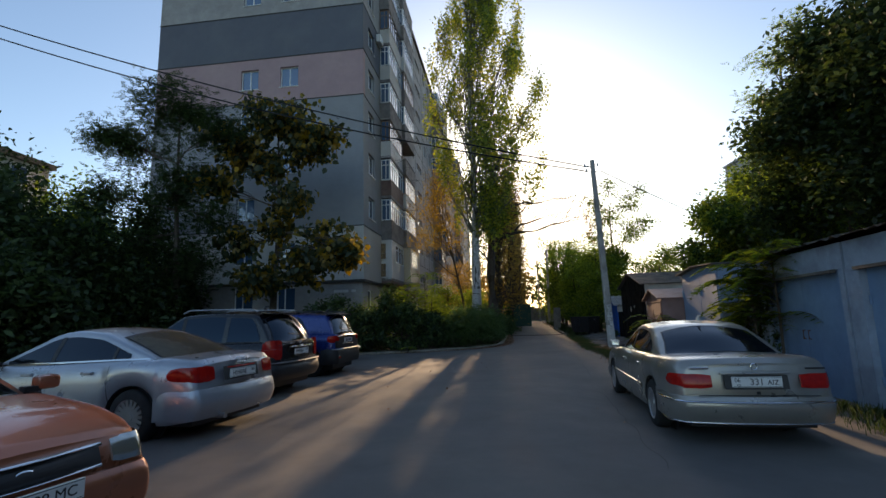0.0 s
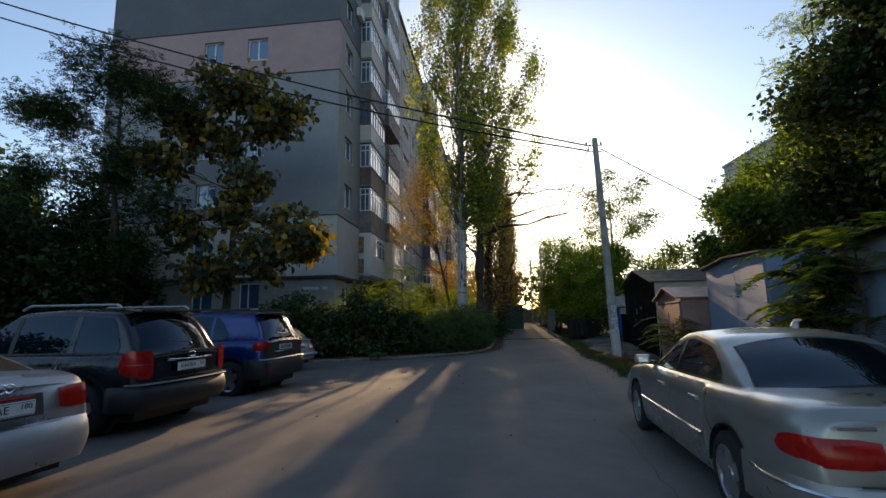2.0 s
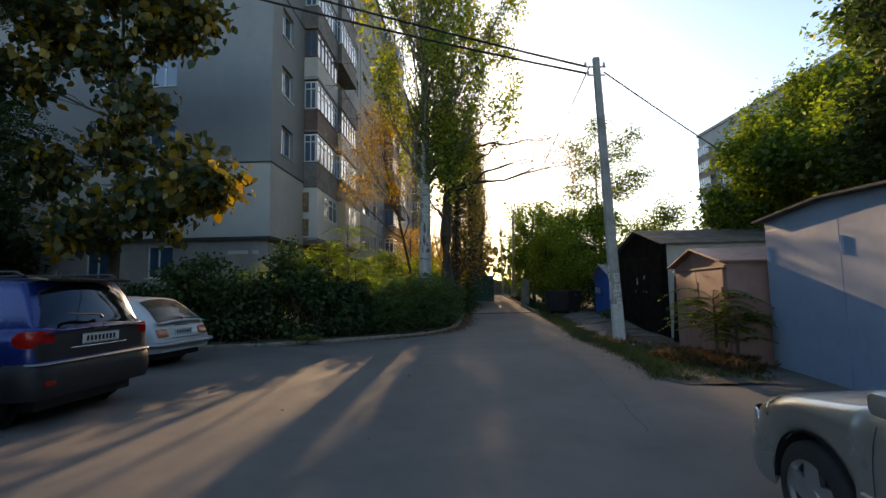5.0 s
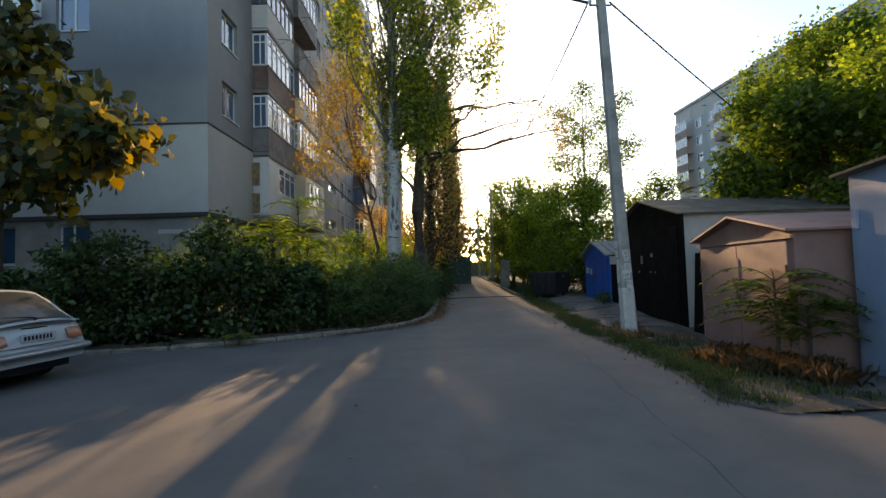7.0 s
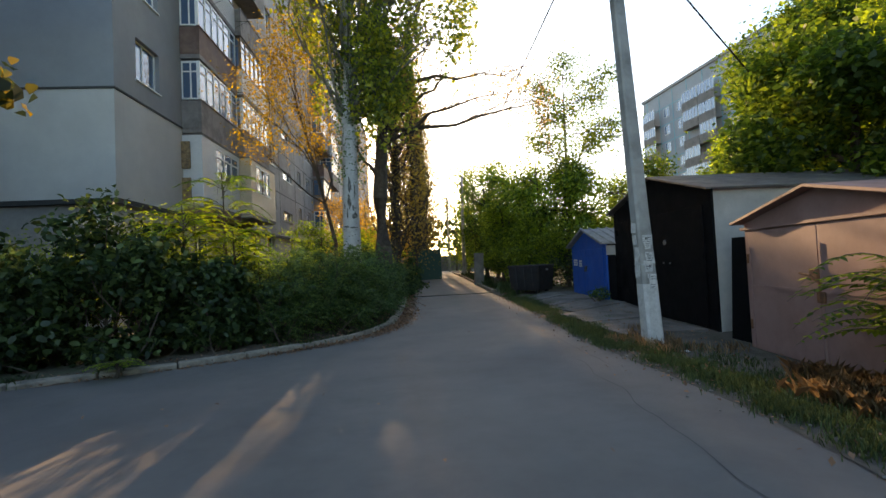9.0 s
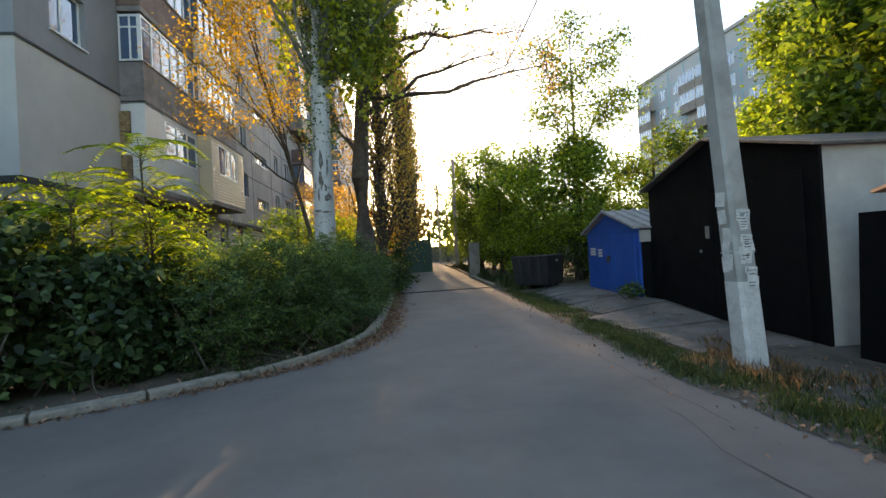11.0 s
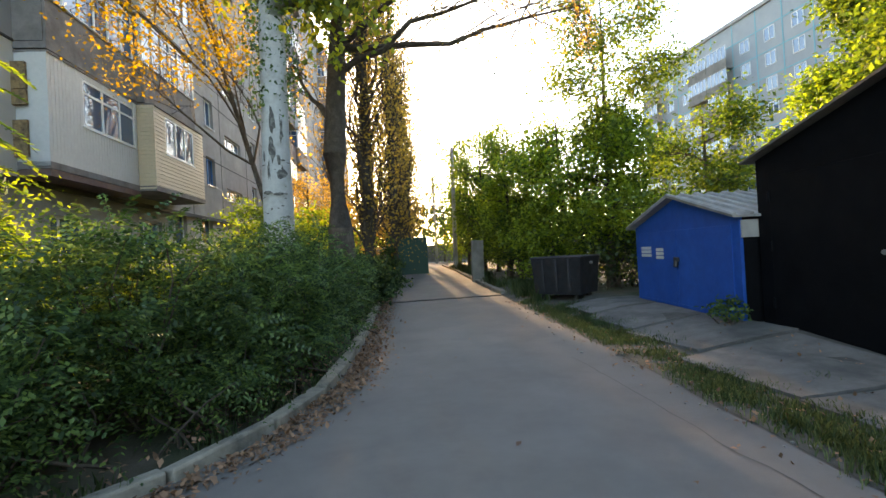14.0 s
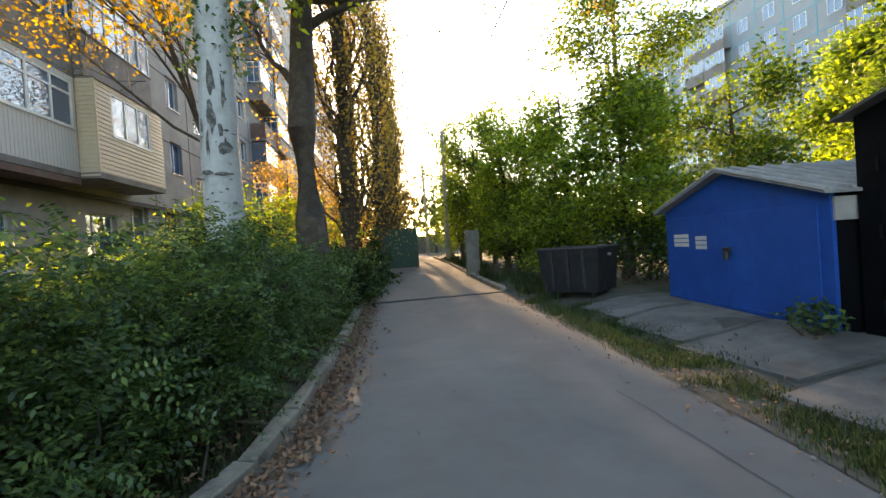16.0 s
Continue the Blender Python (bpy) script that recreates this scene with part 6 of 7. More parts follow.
def dumpster(m):
    d = thing("dumpster", "battered black steel rubbish container on wheels", "dumpster", m)
    bm = B()
    outer = [(-0.61, -0.47, 0.17), (0.61, -0.47, 0.17), (0.61, 0.47, 0.17), (-0.61, 0.47, 0.17)]
    top_ = [(-0.68, -0.53, 1.08), (0.68, -0.53, 1.08), (0.68, 0.53, 1.08), (-0.68, 0.53, 1.08)]
    lo = [bm.verts.new(p) for p in outer]
    hi = [bm.verts.new(p) for p in top_]
    bm.faces.new(lo[::-1])
    for k in range(4):
        bm.faces.new((lo[k], lo[(k + 1) % 4], hi[(k + 1) % 4], hi[k]))
    bmesh.ops.solidify(bm, geom=bm.faces[:], thickness=0.02)
    part("body", bm, DUMPSTER, d)
    bm = B()
    for a, b in zip(top_, top_[1:] + top_[:1]):
        tube(bm, [a, b], 0.03, 6)
    part("rim", bm, DUMPSTER, d)
    for x in (-0.35, 0.0, 0.35):
        bm = B()
        prism(bm, [(-0.475, 0.25), (-0.5, 0.25), (-0.565, 1.04), (-0.54, 1.04)], "x", x - 0.03, x + 0.03)
        part("rib", bm, DUMPSTER, d)
    for x in (-0.45, 0.45):
        for y in (-0.32, 0.32):
            part("wheel", tube(B(), [(x - 0.03, y, 0.09), (x + 0.03, y, 0.09)], 0.09, 12), RUBBER, d)
            part("bracket", boxm(x - 0.045, y - 0.03, 0.1, x - 0.032, y + 0.03, 0.22), STEEL, d)
    for x in (-0.73, 0.73):
        part("trunnion", tube(B(), [(x * 0.9, 0, 0.92), (x, 0, 0.92)], 0.03, 8), STEEL, d)
    return d


d0 = dumpster(pose(7.75, 28.3, gz(7.75, 28.3) - 0.04, 0, 0, -52))
None and copy_thing(d0, pose(9.0, 28.6, gz(9.0, 28.6) - 0.04, 0, 0, -60))

# ---- cars ----
def car(name, label, paint, m, s):
    """A car from its measures: local x forward, y left, z up, origin on the ground at its middle."""
    c = thing(name, label, "car", m)
    L, W = s["L"], s["W"]
    h, half = L / 2, W / 2
    r, axles = s["r"], (s["xr"], s["xf"])
    deck = s["deck"]
    er = s.get("end_round", 0.28)

    def width(x):
        d = max(0.0, h - abs(x))
        k = 1.0 - 0.05 * (abs(x) / h) ** 4
        if d < er:
            k *= 0.86 + 0.14 * math.sqrt(max(0.0, 1 - (1 - d / er) ** 2))
        return half * k

    def bottom(x):
        zb = s.get("sill", 0.24)
        d = h - abs(x)
        if d < 0.5:
            zb += 0.05 * (1 - d / 0.5)
        for a in axles:
            q = (r + 0.055) ** 2 - (x - a) ** 2
            if q > 0:
                zb = max(zb, r + math.sqrt(q) * 0.98)
        return zb

    def lean(x, z):
        """How far the nose or tail falls back with height."""
        d = h - abs(x)
        k = max(0.0, 1 - d / 0.5) ** 1.5
        return -math.copysign(1, x) * k * (s["tail_lean"] if x < 0 else s["nose_lean"]) * max(0.0, (z - 0.5) / 0.5)

    PROF = [(0.0, 0.94), (0.12, 0.972), (0.3, 0.993), (0.5, 1.0), (0.66, 0.996), (0.8, 0.982), (0.9, 0.958), (0.96, 0.928), (1.0, 0.885)]

    def side_pt(x, f, sgn, out=0.0):
        zb, zd = bottom(x), interp(x, deck)
        z = zb + (zd - zb) * f
        k = float(np.interp(f, [p[0] for p in PROF], [p[1] for p in PROF]))
        return Vector((x + lean(x, z), sgn * (width(x) * k + out), z))

    def side_z(x, z):
        zb, zd = bottom(x), interp(x, deck)
        return (z - zb) / (zd - zb)

    xs = sorted(set([round(v, 4) for v in np.linspace(-h, h, 53)] + [round(a + q * (r + 0.055), 4) for a in axles for q in (-1.0, -0.97, -0.9, -0.75, 0.75, 0.9, 0.97, 1.0)] + [round(e * (h - q), 4) for e in (-1, 1) for q in (0.01, 0.03, 0.06, 0.1)]))
    bm = B()
    rings = []
    for x in xs:
        zd = interp(x, deck)
        ring = [side_pt(x, f, -1) for f, _ in PROF]
        w = width(x)
        for q, dz in ((0.8, 0.016), (0.6, 0.026), (0.3, 0.036), (0.0, 0.04), (-0.3, 0.036), (-0.6, 0.026), (-0.8, 0.016)):
            ring.append(Vector((x + lean(x, zd), -w * q, zd + dz)))
        ring += [side_pt(x, f, 1) for f, _ in reversed(PROF)]
        rings.append([bm.verts.new(p) for p in ring])
    for a, b in zip(rings, rings[1:]):
        for k in range(len(a) - 1):
            bm.faces.new((a[k], b[k], b[k + 1], a[k + 1]))
    bm.faces.new(rings[0])
    bm.faces.new(rings[-1][::-1])
    bmesh.ops.recalc_face_normals(bm, faces=bm.faces[:])
    part("body", bm, paint, c, smooth=38)
    # dark floor and wheel housings
    bm = B()
    box(bm, -h + 0.15, -half + 0.24, 0.2, h - 0.15, half - 0.24, 0.55)
    part("underbody", bm, BLACK_PLASTIC, c)
    for a in axles:
        for sg in (-1, 1):
            bm = B()
            tube(bm, [(a, sg * (half - 0.24), r), (a, sg * (half - 0.26), r)], r + 0.06, 24)
            for k in range(16):
                t0, t1 = math.pi * k / 16, math.pi * (k + 1) / 16
                q = r + 0.05
                vs = [bm.verts.new((a + q * math.cos(t), sg * y, r + q * math.sin(t))) for t, y in ((t0, half - 0.25), (t1, half - 0.25), (t1, half - 0.03), (t0, half - 0.03))]
                bm.faces.new(vs)
            part("wheel_housing", bm, BLACK_PLASTIC, c)
    # cabin: a painted shell over the deck, with panes and pillars laid on it
    G = s["cabin"]
    gx0, gx1, gx2, gx3 = G["x0"], G["x1"], G["x2"], G["x3"]
    gxc = (gx0 + gx3) / 2
    belt = interp(gxc, deck)
    line = [(gx0, interp(gx0, deck) - 0.01), (gx0 + (gx1 - gx0) * 0.55, interp(gx0, deck) + (G["z"] - 0.05 - interp(gx0, deck)) * G.get("bulge", 0.62)), (gx1, G["z"] - 0.05), ((gx1 + gx2) / 2 + 0.1, G["z"]), (gx2, G["z"] - 0.035), (gx3, interp(gx3, deck) - 0.01)]
    soft_ = G.get("soft", 0.09)

    def roof_line(x):
        return sum(interp(x + k * soft_, line) for k in (-1, -0.5, 0, 0.5, 1)) / 5

    def half_width(x, z):
        u = (x - gxc) / ((gx3 - gx0) / 2)
        t = min(1.0, max(0.0, (z - belt) / (G["z"] - belt)))
        return G["wb"] * (1 - (0.09 if u < 0 else 0.05) * abs(u) ** 3) + (G["wr"] - G["wb"]) * t ** 1.2

    def section(x):
        """Foot of the shell, top of its side, corner radius, roof edge, roof middle."""
        zd = interp(x, deck) - 0.03
        turn = G.get("bow", 0.16) * (-1 if x < gxc else 1) * min(1.0, abs(x - gxc) / 0.6)
        zm = max(roof_line(x), zd + 0.002)
        ze = max(min(roof_line(x + turn), zm) - 0.035, zd + 0.001)
        rho = min(0.1, 0.6 * (ze - zd))
        return zd, ze - rho, rho, ze, zm

    def roof_at(x, f):
        zd, zs, rho, ze, zm = section(x)
        ye = half_width(x, zs) - rho * 0.9
        return Vector((x, ye * f, ze + (zm - ze) * (1 - f * f)))

    def quad_strip(bm_, rows_):
        for ra, rb in zip(rows_, rows_[1:]):
            for i in range(len(ra) - 1):
                bm_.faces.new((ra[i], rb[i], rb[i + 1], ra[i + 1]))
        return bm_
    bm = B()
    rows = []
    for x in np.linspace(gx0 - 0.04, gx3 + 0.04, 84):
        x = float(x)
        zd, zs, rho, ze, zm = section(x)
        half_ring = [Vector((x, half_width(x, zd + (zs - zd) * f), zd + (zs - zd) * f)) for f in (0, 0.25, 0.5, 0.75, 1)]
        ys = half_ring[-1].y
        half_ring += [Vector((x, ys - rho * 0.9 * (1 - math.cos(q)), zs + rho * math.sin(q))) for q in (0.4, 0.8, 1.2)]
        half_ring += [roof_at(x, f) for f in (1.0, 0.8, 0.6, 0.4, 0.2)]
        ring = [Vector((p.x, -p.y, p.z)) for p in half_ring] + [roof_at(x, 0.0)] + half_ring[::-1]
        rows.append([bm.verts.new(p) for p in ring])
    quad_strip(bm, rows)
    bmesh.ops.recalc_face_normals(bm, faces=bm.faces[:])
    part("cabin_shell", bm, paint, c, smooth=50)

    cut, slope = G["cut"]

    def pane_span(x):
        lo = interp(x, deck) + 0.03
        zd, zs, rho, ze, zm = section(x)
        hi = zs + 0.25 * rho
        k = (x - cut) * slope
        room = zs + 0.25 * rho - lo
        return lo, min(hi, lo + room * math.sin(min(1.0, max(0.0, k)) * math.pi / 2))

    def side_pane(x0, x1, sg, out, grow=0.0, n=40, only=None):
        bm_ = B()
        rows_ = []
        for x in np.linspace(x0, x1, n):
            lo, hi = pane_span(float(x))
            if only:
                hi = lo + only[1]
                lo = lo + only[0]
            elif hi - lo < 0.02:
                continue
            lo, hi = lo - grow, hi + grow
            rows_.append([bm_.verts.new((x, sg * (half_width(float(x), lo + (hi - lo) * f) + out), lo + (hi - lo) * f)) for f in (0, 0.2, 0.4, 0.6, 0.8, 1)])
        return quad_strip(bm_, rows_)

    for sg in (1, -1):
        part("window_seal", side_pane(gx0, gx3, sg, 0.004, 0.014, 60), s.get("seal", BLACK_PLASTIC), c)
        part("side_window", side_pane(gx0, gx3, sg, 0.007, 0.0, 60), s.get("glass", CAR_GLASS), c, "dark tinted side windows", smooth=50)
        part("window_trim", side_pane(cut + 0.02, gx3 - 0.1, sg, 0.011, 0.0, 30, (-0.028, -0.008)), s.get("trim", BLACK_PLASTIC), c)
        for x, wd, mt in s["pillars"]:
            part("pillar", side_pane(x - wd / 2, x + wd / 2, sg, 0.011, 0.004, 5), mt or paint, c)

    def screen(x0, x1, z_lo, z_hi, out, edge, sgn):
        """A pane over the sloping end of the shell between two heights."""
        bm_ = B()
        xs_ = [float(x) for x in np.linspace(x0, x1, 160)]
        good = [x for x in xs_ if z_lo <= roof_line(x) <= z_hi]
        a, b = min(good), max(good)
        rows_ = []
        for x in np.linspace(a, b, 16):
            x = float(x)
            ye = max(0.2, half_width(x, section(x)[1]))
            fm = 1 - edge / ye
            g = (roof_at(x + 0.02, 0).z - roof_at(x - 0.02, 0).z) / 0.04
            nv = Vector((-g, 0, 1)).normalized()
            rows_.append([bm_.verts.new(roof_at(x, f * fm) + nv * out) for f in np.linspace(-1, 1, 15)])
        return quad_strip(bm_, rows_)
    zlo = interp(gx0, deck) + G.get("glass_low", 0.04)
    part("rear_seal", screen(gx0, gx1 + 0.2, zlo - 0.02, G["z"] - 0.075, 0.004, 0.05, -1), BLACK_PLASTIC, c, smooth=50)
    part("rear_window", screen(gx0, gx1 + 0.2, zlo, G["z"] - 0.09, 0.008, 0.07, -1), s.get("rear_glass", s.get("glass", CAR_GLASS)), c, s.get("rear_label", "dark rear window"), smooth=50)
    zlo = interp(gx3, deck) + 0.05
    part("windscreen_seal", screen(gx2 - 0.2, gx3, zlo - 0.02, G["z"] - 0.07, 0.004, 0.05, 1), BLACK_PLASTIC, c, smooth=50)
    part("windscreen", screen(gx2 - 0.2, gx3, zlo, G["z"] - 0.085, 0.008, 0.07, 1), CAR_GLASS, c, "dark windscreen", smooth=50)

    # strips and panels that lie on the flanks
    def flank(x0, x1, z0, z1, out, sg, n=24):
        bm_ = B()
        rows = []
        for i in range(n + 1):
            x = x0 + (x1 - x0) * i / n
            rows.append([bm_.verts.new(side_pt(x, side_z(x, z), sg, o)) for z, o in ((z0, 0.002), (z0 + 0.008, out), (z1 - 0.008, out), (z1, 0.002))])
        for a, b in zip(rows, rows[1:]):
            for k in range(3):
                bm_.faces.new((a[k], b[k], b[k + 1], a[k + 1]))
        return bm_
    for sg in (1, -1):
        for x in s["seams"]:
            bm = B()
            prev = None
            for f in np.linspace(0.02, 1.0, 10):
                p0, p1 = side_pt(x - 0.004, f, sg, 0.0025), side_pt(x + 0.004, f, sg, 0.0025)
                cur = (bm.verts.new(p0), bm.verts.new(p1))
                if prev:
                    bm.faces.new((prev[0], prev[1], cur[1], cur[0]))
                prev = cur
            part("door_seam", bm, SEAM, c)
        for x, z in s["handles"]:
            p = side_pt(x, side_z(x, z), sg, 0.0)
            part("door_handle", boxm(x - 0.09, p.y - 0.012, z - 0.02, x + 0.09, p.y + sg * 0.032, z + 0.02, bevel=0.008), s.get("handle_mat", paint), c)
        if s.get("mould"):
            z0, z1, mm = s["mould"]
            part("side_moulding", flank(axles[0] + r + 0.1, axles[1] - r - 0.1, z0, z1, 0.018, sg), mm or paint, c)
        # mirror
        mx, mz = s["mirror"]
        p = side_pt(mx, 0.98, sg)
        mir = part("mirror", boxm(mx - 0.07, p.y + sg * 0.03, mz - 0.055, mx + 0.06, p.y + sg * 0.2, mz + 0.06, bevel=0.035), paint, c, smooth=40)
        part("mirror_foot", boxm(mx - 0.03, p.y - sg * 0.06, mz - 0.065, mx + 0.04, p.y + sg * 0.06, mz - 0.02), BLACK_PLASTIC, mir)
        part("mirror_glass", boxm(mx - 0.076, p.y + sg * 0.06, mz - 0.03, mx - 0.071, p.y + sg * 0.17, mz + 0.035), CHROME, mir)

    # wraps round nose and tail: bumpers, lamps, strips
    def wrap(e, path, z0, z1, out, taper=False, nz=6):
        """path: list of (kind, value): points along the plan, from centre y on the end to x on the flank."""
        bm_ = B()
        rows = []
        zm, np_ = (z0 + z1) / 2, len(path) - 1

        def zat(z, i):
            if not taper:
                return z
            f = i / np_
            k_ = 0.82 + 0.18 * min(1, f / 0.12)
            if f > 0.6:
                k_ = 0.3 + 0.7 * math.sqrt(max(0.0, 1 - ((f - 0.6) / 0.4) ** 2))
            return zm + (z - zm) * k_
        for j in range(nz + 1):
            o = out * (0.3 + 0.7 * math.sin(math.pi * j / nz) ** 0.6)
            row = []
            for i, (x, y, nxv, nyv) in enumerate(path):
                z = zat(z0 + (z1 - z0) * j / nz, i)
                p = Vector((x + lean(x, z), y, z))
                ends = 1.0 if taper else min(1.0, (min(i, np_ - i) + 0.3) / 5)
                row.append(bm_.verts.new(p + Vector((nxv, nyv, 0)) * o * ends))
            rows.append(row)
        lo = [bm_.verts.new(Vector((x + lean(x, zat(z0, i)), y, zat(z0, i))) - Vector((nxv, nyv, 0)) * 0.01) for i, (x, y, nxv, nyv) in enumerate(path)]
        hi = [bm_.verts.new(Vector((x + lean(x, zat(z1, i)), y, zat(z1, i))) - Vector((nxv, nyv, 0)) * 0.01) for i, (x, y, nxv, nyv) in enumerate(path)]
        rows = [lo] + rows + [hi]
        for a, b in zip(rows, rows[1:]):
            for k in range(len(a) - 1):
                bm_.faces.new((a[k], a[k + 1], b[k + 1], b[k]))
        bm_.faces.new([r_[0] for r_ in rows])
        bm_.faces.new([r_[-1] for r_ in rows][::-1])
        bmesh.ops.recalc_face_normals(bm_, faces=bm_.faces[:])
        return bm_

    def plan(e, y_in, x_in, sg=None, kw=0.985):
        """Plan points on end e (-1 tail, 1 nose) from y_in across the end and round the corner to x_in; sg None: both corners."""
        def half_path(sgn, y0):
            pts = []
            wend = width(e * (h - 0.001)) * kw
            for y in np.linspace(y0, wend, 8):
                pts.append((e * h, sgn * y, e, 0.0))
            for x in np.linspace(h - 0.01, x_in, 14):
                wv = width(e * x) * kw
                d = min(1, (h - x) / er)
                nv = Vector((e * (1 - d) , sgn * (0.25 + d), 0)).normalized()
                pts.append((e * x, sgn * wv, nv.x, nv.y))
            return pts
        if sg is None:
            return half_path(-1, 0.0)[::-1] + half_path(1, 0.02)
        return half_path(sg, y_in)
    for e, z0, z1, out, mt, nm, xin in s["bumpers"]:
        part(nm, wrap(e, plan(e, 0, xin), z0, z1, out), mt or paint, c, smooth=45)
    for e, y_in, x_in, z0, z1, mt, lab in s["lamps"]:
        for sg in (1, -1):
            nm = "tail_lamp" if e < 0 else "headlamp"
            part(nm, wrap(e, plan(e, y_in, x_in, sg), z0, z1, 0.014, s.get("round_lamps", True)), mt, c, lab, smooth=45)
    # wheels
    hubx = s.get("spokes", 5)
    for a in axles:
        for sg in (1, -1):
            y1 = sg * (half - 0.02)
            y0 = sg * (half - 0.23)
            bm = B()
            prof = [(r * 0.66, 0.0), (r * 0.9, 0.005), (r * 0.985, 0.03), (r, 0.06), (r, 0.15), (r * 0.985, 0.18), (r * 0.9, 0.205), (r * 0.66, 0.21)]
            NW = 36
            rg = [[bm.verts.new((a + q * math.cos(6.2832 * k / NW), y1 - sg * d, r + q * math.sin(6.2832 * k / NW))) for q, d in prof] for k in range(NW)]
            for k in range(NW):
                A_, B_ = rg[k], rg[(k + 1) % NW]
                for j in range(len(prof) - 1):
                    bm.faces.new((A_[j], A_[j + 1], B_[j + 1], B_[j]))
            bmesh.ops.recalc_face_normals(bm, faces=bm.faces[:])
            wh = part("wheel", bm, RUBBER, c, "black tyre", smooth=40)
            bm = B()
            rim = r * 0.67
            prof = [(rim, 0.0), (rim, 0.012), (rim * 0.9, 0.03), (rim * 0.88, 0.12), (0.02, 0.13)]
            rg = [[bm.verts.new((a + q * math.cos(6.2832 * k / NW), y1 - sg * (d + 0.004), r + q * math.sin(6.2832 * k / NW))) for q, d in prof[:4]] for k in range(NW)]
            for k in range(NW):
                A_, B_ = rg[k], rg[(k + 1) % NW]
                for j in range(3):
                    bm.faces.new((A_[j], A_[j + 1], B_[j + 1], B_[j]))
            ns = hubx
            for k in range(ns):
                t = 6.2832 * k / ns + 0.3
                d = Vector((math.cos(t), 0, math.sin(t)))
                n = Vector((-math.sin(t), 0, math.cos(t)))
                ws = rim * (1.5 / ns + 0.02)
                q0, q1 = Vector((a, y1 - sg * 0.02, r)) + d * rim * 0.12, Vector((a, y1 - sg * 0.016, r)) + d * rim * 0.95
                vs = [bm.verts.new(p) for p in (q0 - n * ws * 1.1, q1 - n * ws * 0.8, q1 + n * ws * 0.8, q0 + n * ws * 1.1)]
                vs2 = [bm.verts.new(v.co - Vector((0, sg * 0.03, 0))) for v in vs]
                bm.faces.new(vs)
                for j in range(4):
                    bm.faces.new((vs[j], vs[(j + 1) % 4], vs2[(j + 1) % 4], vs2[j]))
            tube(bm, [(a, y1 - sg * 0.05, r), (a, y1 - sg * 0.012, r)], rim * 0.24, 16)
            bmesh.ops.recalc_face_normals(bm, faces=bm.faces[:])
            part("rim", bm, ALLOY, wh, "silver alloy rim")
            part("brake_disc", tube(B(), [(a, y1 - sg * 0.13, r), (a, y1 - sg * 0.14, r)], rim * 0.86, 24), BLACK_PLASTIC, wh)

    # plates
    def number_plate(e, z, text, pw=0.52, ph=0.115, size=0.098, y=0.0, blank=False):
        x = e * (h + s.get("plate_out", 0.01)) + lean(e * h, z)
        pm = pose(x, y, z, 90, 0, 90 if e > 0 else -90)
        pl = part("number_plate", boxm(-pw / 2, -ph / 2, -0.012, pw / 2, ph / 2, 0.004, bevel=0.003), PLATE, c, "white number plate with black figures")
        pl.matrix_local = pm
        for bx in ((-pw / 2 + 0.006, ph / 2 - 0.011, pw / 2 - 0.006, ph / 2 - 0.007), (-pw / 2 + 0.006, -ph / 2 + 0.007, pw / 2 - 0.006, -ph / 2 + 0.011)):
            part("plate_rim", boxm(bx[0], bx[1], 0.0042, bx[2], bx[3], 0.005), INK, pl)
        if blank:
            for i in range(8):
                part("plate_figure", boxm(-pw * 0.42 + i * pw * 0.105, -ph * 0.27, 0.0045, -pw * 0.42 + i * pw * 0.105 + pw * 0.07, ph * 0.27, 0.0055), INK, pl)
        else:
            for body, size_, dx, dy in text:
                lettering("plate_figure", body, size_, INK, pl, pose(dx, dy, 0.005))
        return pl
    for a in s["plates"]:
        number_plate(*a[0], **a[1])

    def on_end(nm, e, y0, z0, y1, z1, out, mt, label="", bev=0.004, parent=None):
        zc = (z0 + z1) / 2
        x = e * h + lean(e * h, zc)
        if y1 - y0 > 0.3:
            return part(nm, wrap(e, [(e * h, float(y), e, 0.0) for y in np.linspace(y0, y1, 13)], z0, z1, out), mt, parent or c, label)
        o = part(nm, boxm(min(x, x + e * out), y0, z0, max(x, x + e * out), y1, z1, bevel=bev), mt, parent or c, label)
        return o
    for a in s.get("details", []):
        on_end(*a)
    for y, z, rr, mt in s.get("emblems", []):
        e = s["emblem_end"]
        x = e * h + lean(e * h, z)
        bm = B()
        pts = [(x + e * 0.012, y + rr[0] * math.cos(6.2832 * k / 20), z + rr[1] * math.sin(6.2832 * k / 20)) for k in range(21)]
        tube(bm, pts, 0.008, 6, caps=False)
        part("emblem_ring", bm, mt, c, "small chrome emblem")
    if s.get("rails"):
        for sg in (1, -1):
            bm = B()
            y = sg * (G["wr"] - 0.03)
            tube(bm, [(G["x1"] + 0.1, y, G["z"] - 0.03), (G["x1"] + 0.2, y, G["z"] + 0.02), (0, y, G["z"] + 0.035), (G["x2"] - 0.15, y, G["z"] + 0.02), (G["x2"] - 0.05, y, G["z"] - 0.03)], 0.018, 6)
            part("roof_rail", bm, s["rails"], c)
    if s.get("spoiler"):
        bm = B()
        x = G["x1"]
        prism(bm, [(x + 0.12, G["z"] - 0.015), (x - 0.16, G["z"] - 0.055), (x - 0.15, G["z"] - 0.09), (x + 0.1, G["z"] - 0.06)], "y", -G["wr"] + 0.08, G["wr"] - 0.08, 0.01)
        part("roof_spoiler", bm, s["spoiler"], c)
    if s.get("wiper"):
        z = s["wiper"]
        x = G["x0"] + (G["x1"] - G["x0"]) * 0.12 - 0.05
        bm = B()
